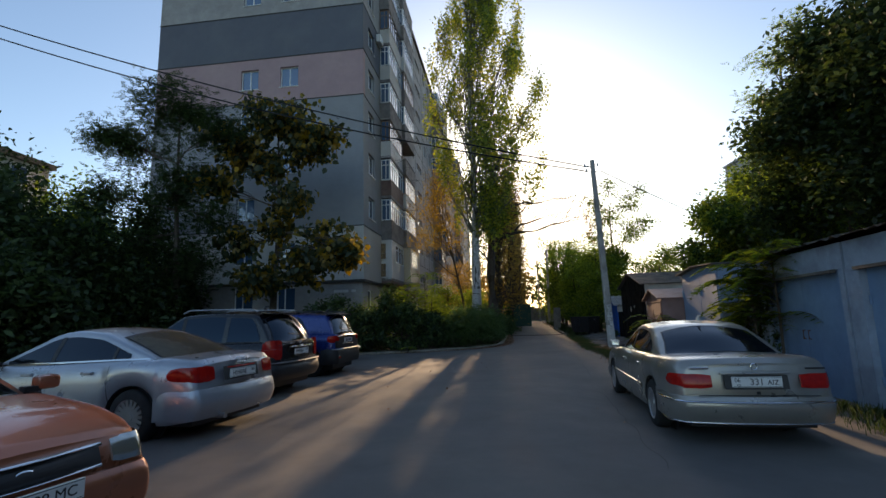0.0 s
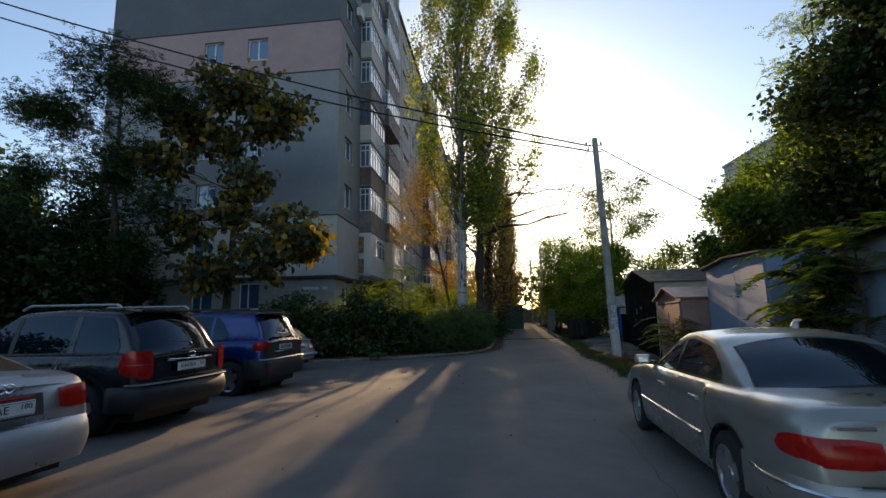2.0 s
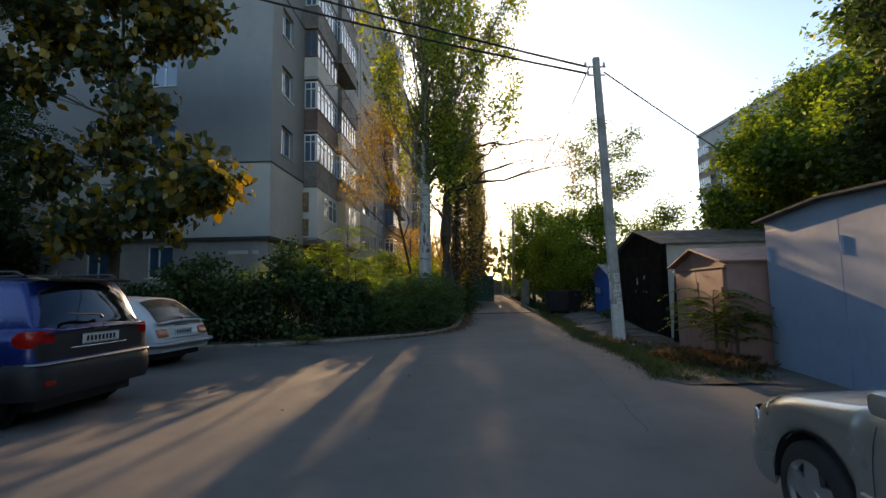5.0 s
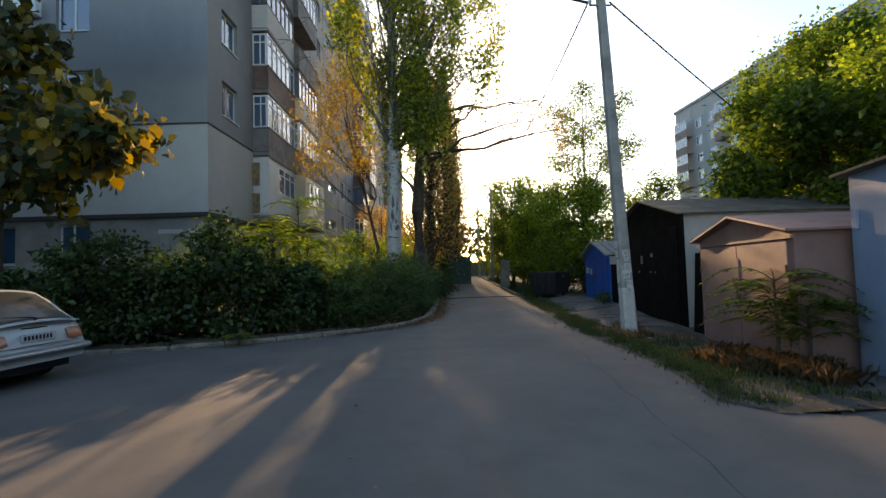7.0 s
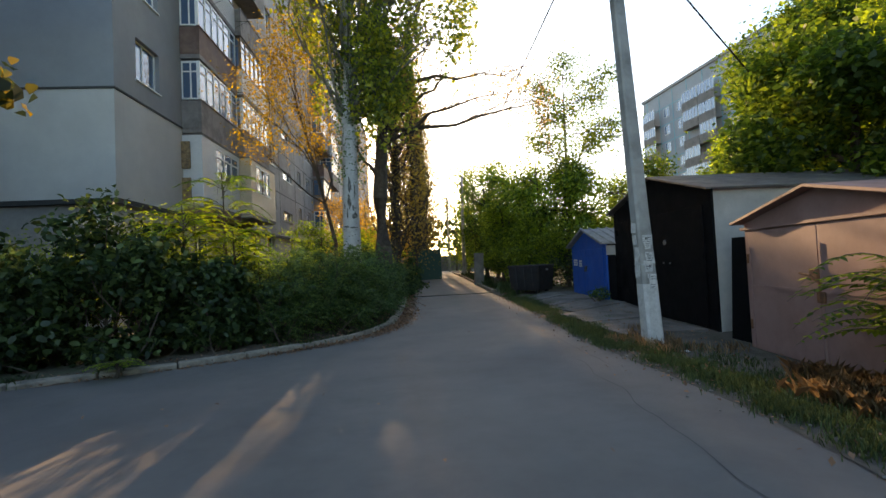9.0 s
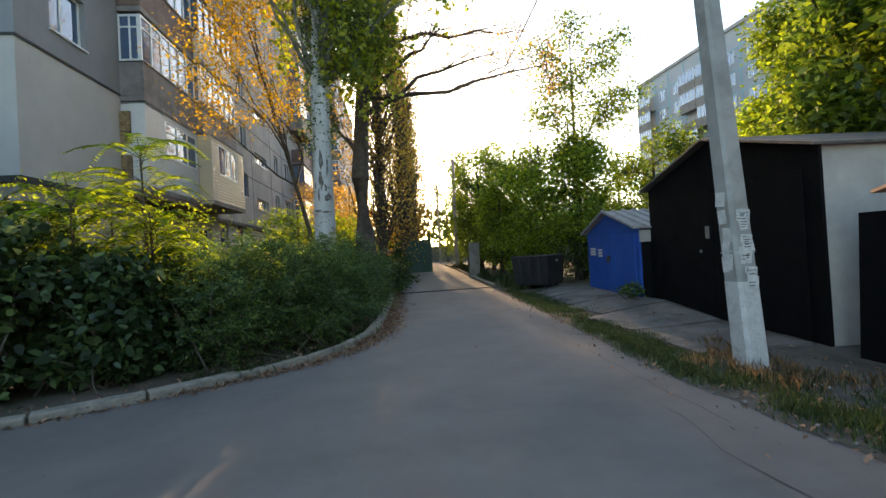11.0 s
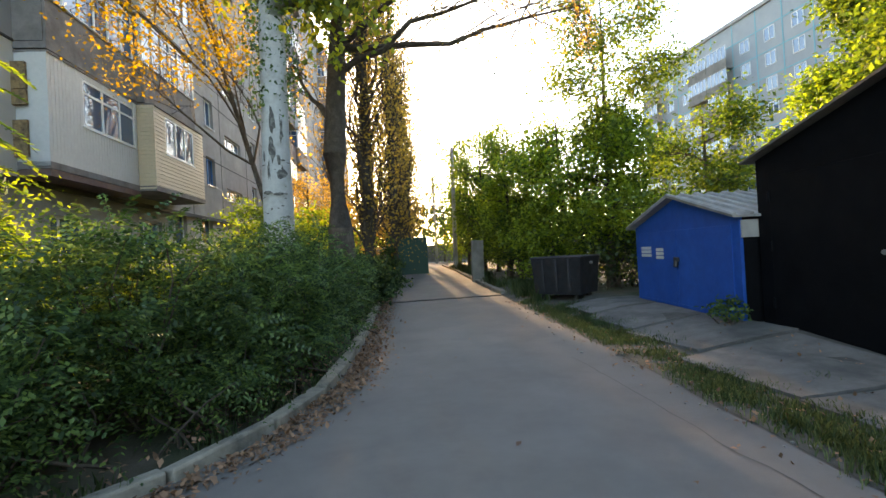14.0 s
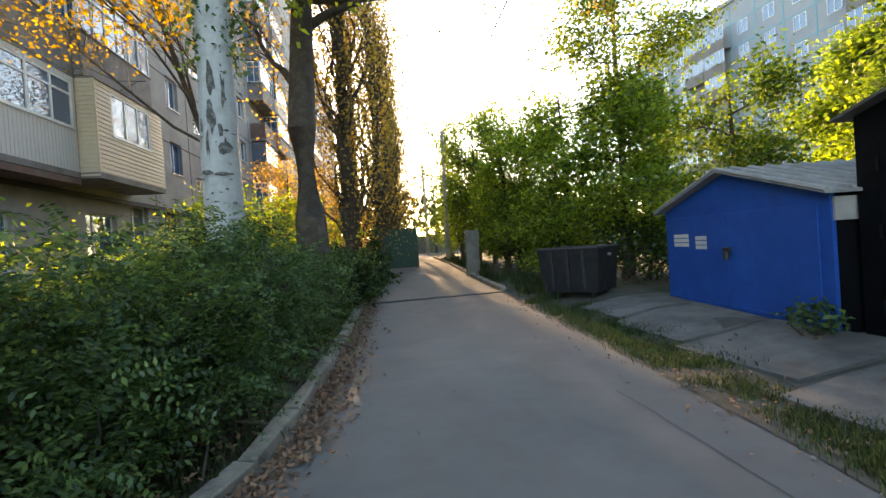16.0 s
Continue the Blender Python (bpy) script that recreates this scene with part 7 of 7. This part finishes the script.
        tube(bm, [(x, 0.0, z), (x - 0.03, 0.06, z + 0.03), (x + 0.0, 0.45, z + 0.06)], [0.02, 0.012, 0.008], 6)
        part("rear_wiper", bm, BLACK_PLASTIC, c)
    if s.get("antenna"):
        ax, az = s["antenna"]
        bm = B()
        tube(bm, [(ax, 0, az), (ax - 0.03, 0, az + 0.05), (ax - 0.12, 0, az + 0.06)], [0.035, 0.02, 0.006], 8)
        part("antenna", bm, s.get("antenna_mat", paint), c)
    if s.get("exhaust"):
        ex, ey, ez = s["exhaust"]
        part("exhaust_pipe", tube(B(), [(-h + 0.2, ey, ez), (-h - 0.02, ey, ez - 0.005)], 0.035, 12), STEEL, c)
    # nose and tail are bowed in plan and tucked in towards the ground
    still = Matrix.Identity(4)
    for ob in c.children_recursive:
        if ob.type != "MESH" or ob.matrix_local != still:
            continue
        for v in ob.data.vertices:
            x, y, z = v.co
            k = max(0.0, 1 - (h - abs(x)) / 0.6)
            v.co.x -= math.copysign(1, x) * (k * s.get("end_bow", 0.11) * (y / half) ** 2 + k * k * 0.07 * max(0.0, (0.5 - z) / 0.25) ** 1.5)
    return c


SEDAN_P = [(0.0, 0.08, BLACK_PLASTIC)]
# silver saloon on the right, its tail to the viewer
car("car", "silver saloon car with dark tinted rear window", CHAMPAGNE, pose(4.52, 7.2, -0.14, 0, 0, 84), dict(
    L=4.8, W=1.8, r=0.315, xr=-1.26, xf=1.57, tail_lean=0.09, nose_lean=0.16, end_round=0.42, sill=0.22,
    deck=[(-2.4, 0.9), (-2.3, 0.955), (-2.0, 0.975), (-1.3, 0.965), (0.9, 0.93), (1.1, 0.93), (1.7, 0.86), (2.15, 0.77), (2.4, 0.66)],
    cabin=dict(x0=-1.66, x1=-0.8, x2=0.25, x3=1.2, wb=0.79, wr=0.58, z=1.41, cut=(-1.12, 3.2), bulge=0.62), pillars=SEDAN_P, glass=CAR_GLASS, trim=CHROME,
    seams=[-0.98, -0.02, 1.08], handles=[(-0.72, 0.8), (0.28, 0.79)], mould=(0.46, 0.53, None), mirror=(0.88, 1.0), handle_mat=CHAMPAGNE,
    bumpers=[(-1, 0.28, 0.575, 0.045, None, "rear_bumper", 1.55), (-1, 0.5, 0.535, 0.052, CHROME, "bumper_strip", 1.6), (1, 0.26, 0.52, 0.04, None, "front_bumper", 1.95), (-1, 0.26, 0.285, 0.03, CHROME, "bumper_edge", 1.7)],
    lamps=[(-1, 0.46, 2.08, 0.66, 0.82, LAMP_RED, "red tail lamp"), (1, 0.42, 2.15, 0.56, 0.68, LAMP_CLEAR, "clear headlamp")],
    plates=[((-1, 0.735, [("331", 0.098, 0.0, 0), ("AIZ", 0.075, 0.165, -0.005), ("06", 0.062, -0.2, 0.018), ("KG", 0.03, -0.19, -0.035)]), dict())], plate_out=0.012,
    details=[("boot_trim", -1, -0.36, 0.815, 0.36, 0.845, 0.03, CHAMPAGNE), ("plate_recess", -1, -0.33, 0.655, 0.33, 0.81, 0.006, SEAM), ("model_badge", -1, 0.48, 0.875, 0.68, 0.9, 0.006, CHROME), ("maker_badge", -1, -0.72, 0.87, -0.52, 0.89, 0.006, BLACK_PLASTIC), ("boot_lock", -1, -0.02, 0.6, 0.02, 0.635, 0.01, BLACK_PLASTIC), ("boot_seam", -1, -0.62, 0.585, 0.62, 0.592, 0.012, SEAM)],
    emblems=[(0.0, 0.9, (0.034, 0.034), CHROME)], emblem_end=-1, antenna=(-0.75, 1.42), antenna_mat=SIDING_W, spokes=5))
# silver saloon on the left
car("car", "silver-blue saloon car parked nose-in, dusty rear window", SILVER, pose(-4.42, 5.98, -0.04, 0, 0, 170), dict(
    L=4.8, W=1.81, r=0.335, xr=-1.4, xf=1.36, tail_lean=0.1, nose_lean=0.2, end_round=0.45, sill=0.24,
    deck=[(-2.4, 0.93), (-2.3, 0.99), (-1.9, 1.03), (-1.2, 1.02), (0.9, 0.95), (1.15, 0.95), (1.7, 0.88), (2.15, 0.78), (2.4, 0.66)],
    cabin=dict(x0=-1.95, x1=-0.85, x2=0.25, x3=1.4, wb=0.81, wr=0.58, z=1.45, cut=(-1.6, 1.35), bulge=0.6, soft=0.14), pillars=[(-0.02, 0.07, BLACK_PLASTIC), (-1.02, 0.05, BLACK_PLASTIC)], glass=CAR_GLASS, rear_glass=CAR_GLASS_DUSTY, rear_label="dusty rear window", trim=CHROME,
    seams=[-1.05, -0.05, 1.1], handles=[(-0.72, 0.87), (0.3, 0.85)], mirror=(0.95, 1.02), handle_mat=SILVER,
    bumpers=[(-1, 0.29, 0.655, 0.035, None, "rear_bumper", 1.76), (1, 0.26, 0.55, 0.04, None, "front_bumper", 1.7)],
    lamps=[(-1, 0.5, 1.98, 0.74, 0.93, LAMP_RED, "red tail lamp"), (1, 0.45, 2.1, 0.6, 0.74, LAMP_CLEAR, "clear headlamp")],
    plates=[((-1, 0.8, [("H590AE", 0.085, -0.075, 0), ("180", 0.06, 0.19, 0.012)]), dict())], plate_out=0.02,
    details=[("plate_recess", -1, -0.34, 0.725, 0.34, 0.9, 0.012, SEAM), ("boot_lip", -1, -0.55, 0.66, 0.55, 0.668, 0.03, CHROME), ("recess_light_strip", -1, -0.3, 0.868, 0.3, 0.892, 0.016, LAMP_RED)],
    emblems=[(-0.081, 0.965, (0.033, 0.033), CHROME), (-0.027, 0.965, (0.033, 0.033), CHROME), (0.027, 0.965, (0.033, 0.033), CHROME), (0.081, 0.965, (0.033, 0.033), CHROME)], emblem_end=-1, exhaust=(0, 0.4, 0.3), spokes=18))
# black estate-bodied off-roader
SUV_P = [(0.02, 0.08, BLACK_PLASTIC), (-0.98, 0.1, None)]
car("car", "black off-road car with red tail lamps", CAR_BLACK, pose(-4.6, 8.98, -0.03, 0, 0, 171), dict(
    L=4.35, W=1.84, r=0.35, xr=-1.28, xf=1.35, tail_lean=0.02, nose_lean=0.14, end_round=0.32, sill=0.32,
    deck=[(-2.17, 1.02), (-2.1, 1.06), (0.8, 1.04), (1.1, 1.05), (1.7, 0.98), (2.0, 0.9), (2.17, 0.78)],
    cabin=dict(x0=-2.14, x1=-1.66, x2=0.2, x3=1.2, wb=0.81, wr=0.64, z=1.69, cut=(-1.82, 2.6), bulge=0.66, soft=0.06, bow=0.1), pillars=SUV_P, glass=CAR_GLASS,
    seams=[-0.95, 0.02, 1.0], handles=[(-0.7, 0.94), (0.3, 0.93)], mirror=(0.85, 1.12), mould=(0.45, 0.62, BLACK_PLASTIC),
    bumpers=[(-1, 0.34, 0.66, 0.07, BLACK_PLASTIC, "rear_bumper", 1.7), (-1, 0.665, 0.69, 0.075, STEEL, "bumper_step", 2.0), (1, 0.3, 0.62, 0.05, BLACK_PLASTIC, "front_bumper", 1.7)],
    lamps=[(-1, 0.62, 1.92, 0.74, 1.1, LAMP_RED, "tall red tail lamp"), (-1, 0.63, 1.95, 0.9, 0.955, LAMP_CLEAR, "clear reversing lens"), (1, 0.5, 1.85, 0.7, 0.85, LAMP_CLEAR, "clear headlamp")],
    plates=[((-1, 0.86, [("K443BA", 0.085, -0.075, 0), ("180", 0.06, 0.19, 0.012)]), dict())], plate_out=0.02,
    details=[("tailgate_bar", -1, -0.42, 0.945, 0.42, 0.975, 0.03, CHROME), ("tailgate_seam", -1, -0.6, 0.72, 0.6, 0.728, 0.012, SEAM)],
    emblems=[(0.0, 1.015, (0.07, 0.035), CHROME)], emblem_end=-1, rails=STEEL, spoiler=CAR_BLACK, wiper=1.16, antenna=(-1.3, 1.72), antenna_mat=BLACK_PLASTIC, spokes=5))
# blue off-roader
car("car", "blue compact off-road car with black tailgate", CAR_BLUE, pose(-4.5, 12.1, -0.03, 0, 0, 174), dict(
    L=4.24, W=1.81, r=0.345, xr=-1.4, xf=1.2, tail_lean=0.02, nose_lean=0.08, end_round=0.3, sill=0.32,
    deck=[(-2.12, 1.05), (-2.05, 1.09), (0.8, 1.06), (1.0, 1.07), (1.7, 1.02), (2.0, 0.96), (2.12, 0.84)],
    cabin=dict(x0=-2.1, x1=-1.84, x2=0.3, x3=1.05, wb=0.8, wr=0.67, z=1.68, cut=(-1.35, 2.6), bulge=0.64, soft=0.05, bow=0.08), pillars=[(0.05, 0.08, BLACK_PLASTIC), (-0.95, 0.06, None)], glass=CAR_GLASS,
    seams=[-0.95, 0.05, 1.0], handles=[(-0.72, 0.97), (0.3, 0.96)], mirror=(0.85, 1.12), mould=(0.36, 0.48, BLACK_PLASTIC),
    bumpers=[(-1, 0.34, 0.72, 0.05, BLACK_PLASTIC, "rear_bumper", 1.72), (-1, 0.74, 1.06, 0.012, BLACK_PLASTIC, "tailgate_panel", 2.08), (1, 0.3, 0.66, 0.05, BLACK_PLASTIC, "front_bumper", 1.7), (-1, 0.69, 0.725, 0.06, STEEL, "bumper_step", 2.0)],
    lamps=[(-1, 0.6, 1.9, 0.88, 1.06, LAMP_RED, "square red tail lamp"), (1, 0.5, 1.9, 0.8, 0.96, LAMP_CLEAR, "round clear headlamp")],
    plates=[((-1, 0.93, []), dict(blank=True))], plate_out=0.03,
    details=[("tailgate_bar", -1, -0.5, 0.835, 0.5, 0.855, 0.04, CHROME), ("maker_badge", -1, -0.1, 1.03, 0.1, 1.06, 0.024, CHROME), ("reflector", -1, 0.62, 0.48, 0.74, 0.53, 0.06, LAMP_RED)],
    rails=BLACK_PLASTIC, spoiler=CAR_BLACK, wiper=1.17, antenna=(-1.5, 1.7), antenna_mat=BLACK_PLASTIC, spokes=5))
# old white estate
car("car", "old white hatchback with a chrome bumper", CAR_WHITE, pose(-5.3, 15.85, -0.02, 0, 0, 172), dict(
    L=4.0, W=1.62, r=0.29, xr=-1.2, xf=1.22, tail_lean=0.22, nose_lean=0.05, end_round=0.16, sill=0.28,
    deck=[(-2.0, 0.84), (-1.92, 0.9), (0.7, 0.88), (0.95, 0.9), (1.8, 0.84), (2.0, 0.74)],
    cabin=dict(x0=-1.9, x1=-1.3, x2=0.05, x3=0.85, wb=0.73, wr=0.58, z=1.4, cut=(-1.35, 2.4), soft=0.05, bow=0.06), pillars=[(-0.5, 0.09, None)], glass=CAR_GLASS_DUSTY,
    seams=[-0.75, 0.6], handles=[(-0.55, 0.72)], mirror=(0.6, 0.98), handle_mat=BLACK_PLASTIC,
    bumpers=[(-1, 0.42, 0.52, 0.1, STEEL, "rear_bumper", 1.75), (1, 0.42, 0.52, 0.1, STEEL, "front_bumper", 1.75)],
    lamps=[(-1, 0.45, 1.97, 0.6, 0.76, LAMP_AMBER, "faded red and amber tail lamp"), (1, 0.5, 1.95, 0.58, 0.72, LAMP_CLEAR, "headlamp")],
    plates=[((-1, 0.68, []), dict(blank=True))], plate_out=0.01, details=[("tailgate_seam", -1, -0.6, 0.57, 0.6, 0.576, 0.01, SEAM), ("vent_slots", -1, -0.2, 0.8, 0.2, 0.82, 0.01, BLACK_PLASTIC)], wiper=0.93, spokes=8))
# copper saloon, nose out
car("car", "copper-brown saloon car with chrome-edged grille", COPPER, pose(-3.42, 2.34, -0.03, 0, 0, -15), dict(
    L=4.2, W=1.68, r=0.29, xr=-1.25, xf=1.27, tail_lean=0.1, nose_lean=0.2, end_round=0.5, sill=0.24,
    deck=[(-2.1, 0.86), (-2.0, 0.94), (-1.2, 0.96), (0.7, 0.92), (0.95, 0.93), (1.5, 0.865), (1.85, 0.8), (2.03, 0.745), (2.1, 0.7)],
    cabin=dict(x0=-1.62, x1=-0.8, x2=0.1, x3=1.05, wb=0.73, wr=0.55, z=1.4, cut=(-1.1, 3.0)), pillars=SEDAN_P, glass=CAR_GLASS,
    seams=[-0.95, 0.0, 0.95], handles=[(-0.7, 0.8), (0.25, 0.79)], mirror=(0.72, 1.0),
    bumpers=[(1, 0.24, 0.53, 0.06, None, "front_bumper", 1.6), (-1, 0.26, 0.55, 0.05, None, "rear_bumper", 1.6)],
    lamps=[(1, 0.5, 1.84, 0.555, 0.715, LAMP_CLEAR, "clear rounded headlamp"), (-1, 0.5, 1.9, 0.68, 0.85, LAMP_RED, "red tail lamp")],
    plates=[((1, 0.495, [("AH0688 MC", 0.085, 0.0, 0)]), dict())], plate_out=0.08,
    details=[("grille", 1, -0.43, 0.575, 0.43, 0.675, 0.03, BLACK_PLASTIC), ("grille_trim_top", 1, -0.45, 0.675, 0.45, 0.7, 0.045, CHROME), ("grille_trim_low", 1, -0.43, 0.557, 0.43, 0.575, 0.045, CHROME)],
    emblems=[(0.0, 0.615, (0.055, 0.033), CHROME)], emblem_end=1, spokes=7))

# ---- grass, weeds, fallen leaves, litter ----
def blades(name, label, pos, height, material, category="grass", width=0.009, lean=0.5):
    pos = np.asarray(pos, dtype=np.float64)
    n = len(pos)
    a = RNG.uniform(0, 2 * np.pi, n)
    d = np.stack([np.cos(a), np.sin(a), np.zeros(n)], 1)
    s = np.stack([-np.sin(a), np.cos(a), np.zeros(n)], 1)
    h = height * RNG.uniform(0.4, 1.2, n)[:, None]
    k = RNG.uniform(0.05, lean, n)[:, None]
    up = np.array([0, 0, 1.0])
    p1 = pos + up * h * 0.55 + d * h * k * 0.35
    p2 = pos + up * h * (1 - 0.35 * k) + d * h * k
    w = s * width * 0.5
    v = np.stack([pos - w, pos + w, p1 + w * 0.8, p2, p1 - w * 0.8], 1).reshape(-1, 3)
    me = bpy.data.meshes.new(name)
    me.vertices.add(len(v))
    me.vertices.foreach_set("co", v.ravel())
    me.loops.add(len(v))
    me.loops.foreach_set("vertex_index", np.arange(len(v), dtype=np.int32))
    me.polygons.add(n)
    me.polygons.foreach_set("loop_start", np.arange(0, n * 5, 5, dtype=np.int32))
    me.polygons.foreach_set("loop_total", np.full(n, 5, dtype=np.int32))
    me.materials.append(material)
    me.update(calc_edges=True)
    return tagged(new(name, me), label, category, kind="stuff")


def tufts(spots, per, spread):
    out = []
    for x, y in spots:
        q = RNG.normal(0, spread, (per, 2))
        for dx, dy in q:
            out.append((x + dx, y + dy, gz(x + dx, y + dy) + 0.008))
    return np.array(out)


spots = []
for k in range(520):
    y = RNG.uniform(13.2, 29)
    x = road_span(y)[1] + 0.08 + abs(RNG.normal(0, 0.3))
    if noise.noise((y * 0.55, 7.0, 0.0)) > RNG.uniform(-1.0, 0.1):
        spots.append((x, y))
blades("grass", "short dark green grass along the lane's edge", tufts(spots, 70, 0.1), 0.085, GRASS)
spots = [(RNG.uniform(5.5, 7.0), RNG.uniform(13.3, 18.2)) for k in range(90)]
blades("grass", "thin grass on the dirt by the garages", tufts(spots, 45, 0.12), 0.1, GRASS)
spots = [(6.75 + RNG.normal(0, 0.3), 14.7 + RNG.normal(0, 0.4)) for k in range(26)]
blades("dry_grass", "tall dry straw-coloured grass by the garage", tufts(spots, 150, 0.14), 0.26, GRASS_DRY, width=0.004, lean=0.9)
spots = [(6.6 + RNG.normal(0, 0.4), 18.2 + RNG.normal(0, 0.5)) for k in range(18)]
blades("dry_grass", "dry grass round the foot of the pole", tufts(spots, 45, 0.1), 0.17, GRASS_DRY)
spots = [(RNG.uniform(7.2, 8.0) + 0.06 * (y - 31), y) for y in RNG.uniform(28.5, 46, 55)]
blades("weeds", "sunlit yellow-green weeds behind the kerb", tufts(spots, 60, 0.12), 0.38, GRASS, "weeds", 0.02)
spots = [(RNG.uniform(5.9, 7.0), RNG.uniform(2.0, 10.8)) for k in range(50)]
blades("grass", "rough green grass beside the concrete garages", tufts([(x, y) for x, y in spots if x > 6.1], 90, 0.14), 0.16, GRASS)
spots = [(interp(y, LEFT_EDGE) - 0.25 - abs(RNG.normal(0, 0.3)), y) for y in RNG.uniform(18.0, 34, 90)]
blades("grass", "sparse grass under the shrubs", tufts(spots, 30, 0.1), 0.16, GRASS)


def fallen(name, label, pts, size):
    pts = np.array(pts)
    root = tagged(leaves(name, pts, size, LITTER, None, up=2.2, aspect=0.6, jitter=0.5, droop=0.0), label, "fallen leaves", kind="stuff")
    return root


pts = []
for k in range(6500):
    y = RNG.uniform(18.2, 36) if RNG.uniform() < 0.8 else RNG.uniform(19.5, 25)
    x = interp(y, LEFT_EDGE) + 0.05 + abs(RNG.normal(0, 0.2))
    pts.append((x, y, road_z(x, y) + 0.012))
for k in range(900):
    y = RNG.uniform(18.1, 34)
    x = interp(y, LEFT_EDGE) - 0.2 - abs(RNG.normal(0, 0.35))
    pts.append((x, y, gz(x, y) + 0.11))
fallen("fallen_leaves", "brown fallen leaves drifted against the kerb", pts, 0.052)
pts = []
for k in range(1300):
    y = RNG.uniform(12.8, 30)
    x = road_span(y)[1] + RNG.normal(0.25, 0.3)
    pts.append((x, y, gz(x, y) + 0.03))
for k in range(160):
    x, y = RNG.uniform(-3, 6), RNG.uniform(6, 34)
    if interp(y, LEFT_EDGE) < x < interp(y, RIGHT_EDGE) or y < 17:
        pts.append((x, y, road_z(x, y) + 0.01))
for k in range(500):
    x, y = RNG.uniform(6.0, 8.0), RNG.uniform(13.5, 24)
    pts.append((x, y, gz(x, y) + 0.04))
fallen("fallen_leaves", "scattered dry leaves on asphalt and dirt", pts, 0.05)
thicket("corner_weed", "leafy green weeds at the corner of the blue garage", [((7.95, 23.25, gz(7.95, 23.25) + 0.22), (0.24, 0.24, 0.17), 240)], LEAF_HEDGE, 0.09, "weeds", stems=6, tight=0.25, subs=14)
# pebbles and scraps on the verge
bm = B()
for k in range(240):
    y = RNG.uniform(13, 30)
    x = road_span(y)[1] + RNG.normal(0.12, 0.25)
    r = RNG.uniform(0.01, 0.028)
    m = Matrix.Translation((x, y, gz(x, y) + r * 0.4 + 0.012)) @ Matrix.Diagonal((r, r * RNG.uniform(0.6, 1), r * 0.6, 1))
    bmesh.ops.create_icosphere(bm, subdivisions=1, radius=1.0, matrix=m)
tagged(part("pebbles", bm, CONCRETE), "grey pebbles and rubble along the asphalt edge", "pebbles", kind="stuff")
for k, (x, y, a) in enumerate([(7.35, 35.2, 20), (6.5, 17.6, 50), (7.0, 29.8, 80), (5.9, 15.2, 10)]):
    sc = thing("litter", "crumpled pale scrap of paper on the ground", "litter", pose(x, y, gz(x, y) + 0.03, 0, 0, a))
    bm = B()
    vs = [[bm.verts.new((0.03 * i - 0.06, 0.03 * j - 0.06, 0.025 * abs(noise.noise((i * 0.9 + k, j * 0.9, 0))) )) for j in range(5)] for i in range(5)]
    for i in range(4):
        for j in range(4):
            bm.faces.new((vs[i][j], vs[i + 1][j], vs[i + 1][j + 1], vs[i][j + 1]))
    part("paper", bm, POSTER, sc)
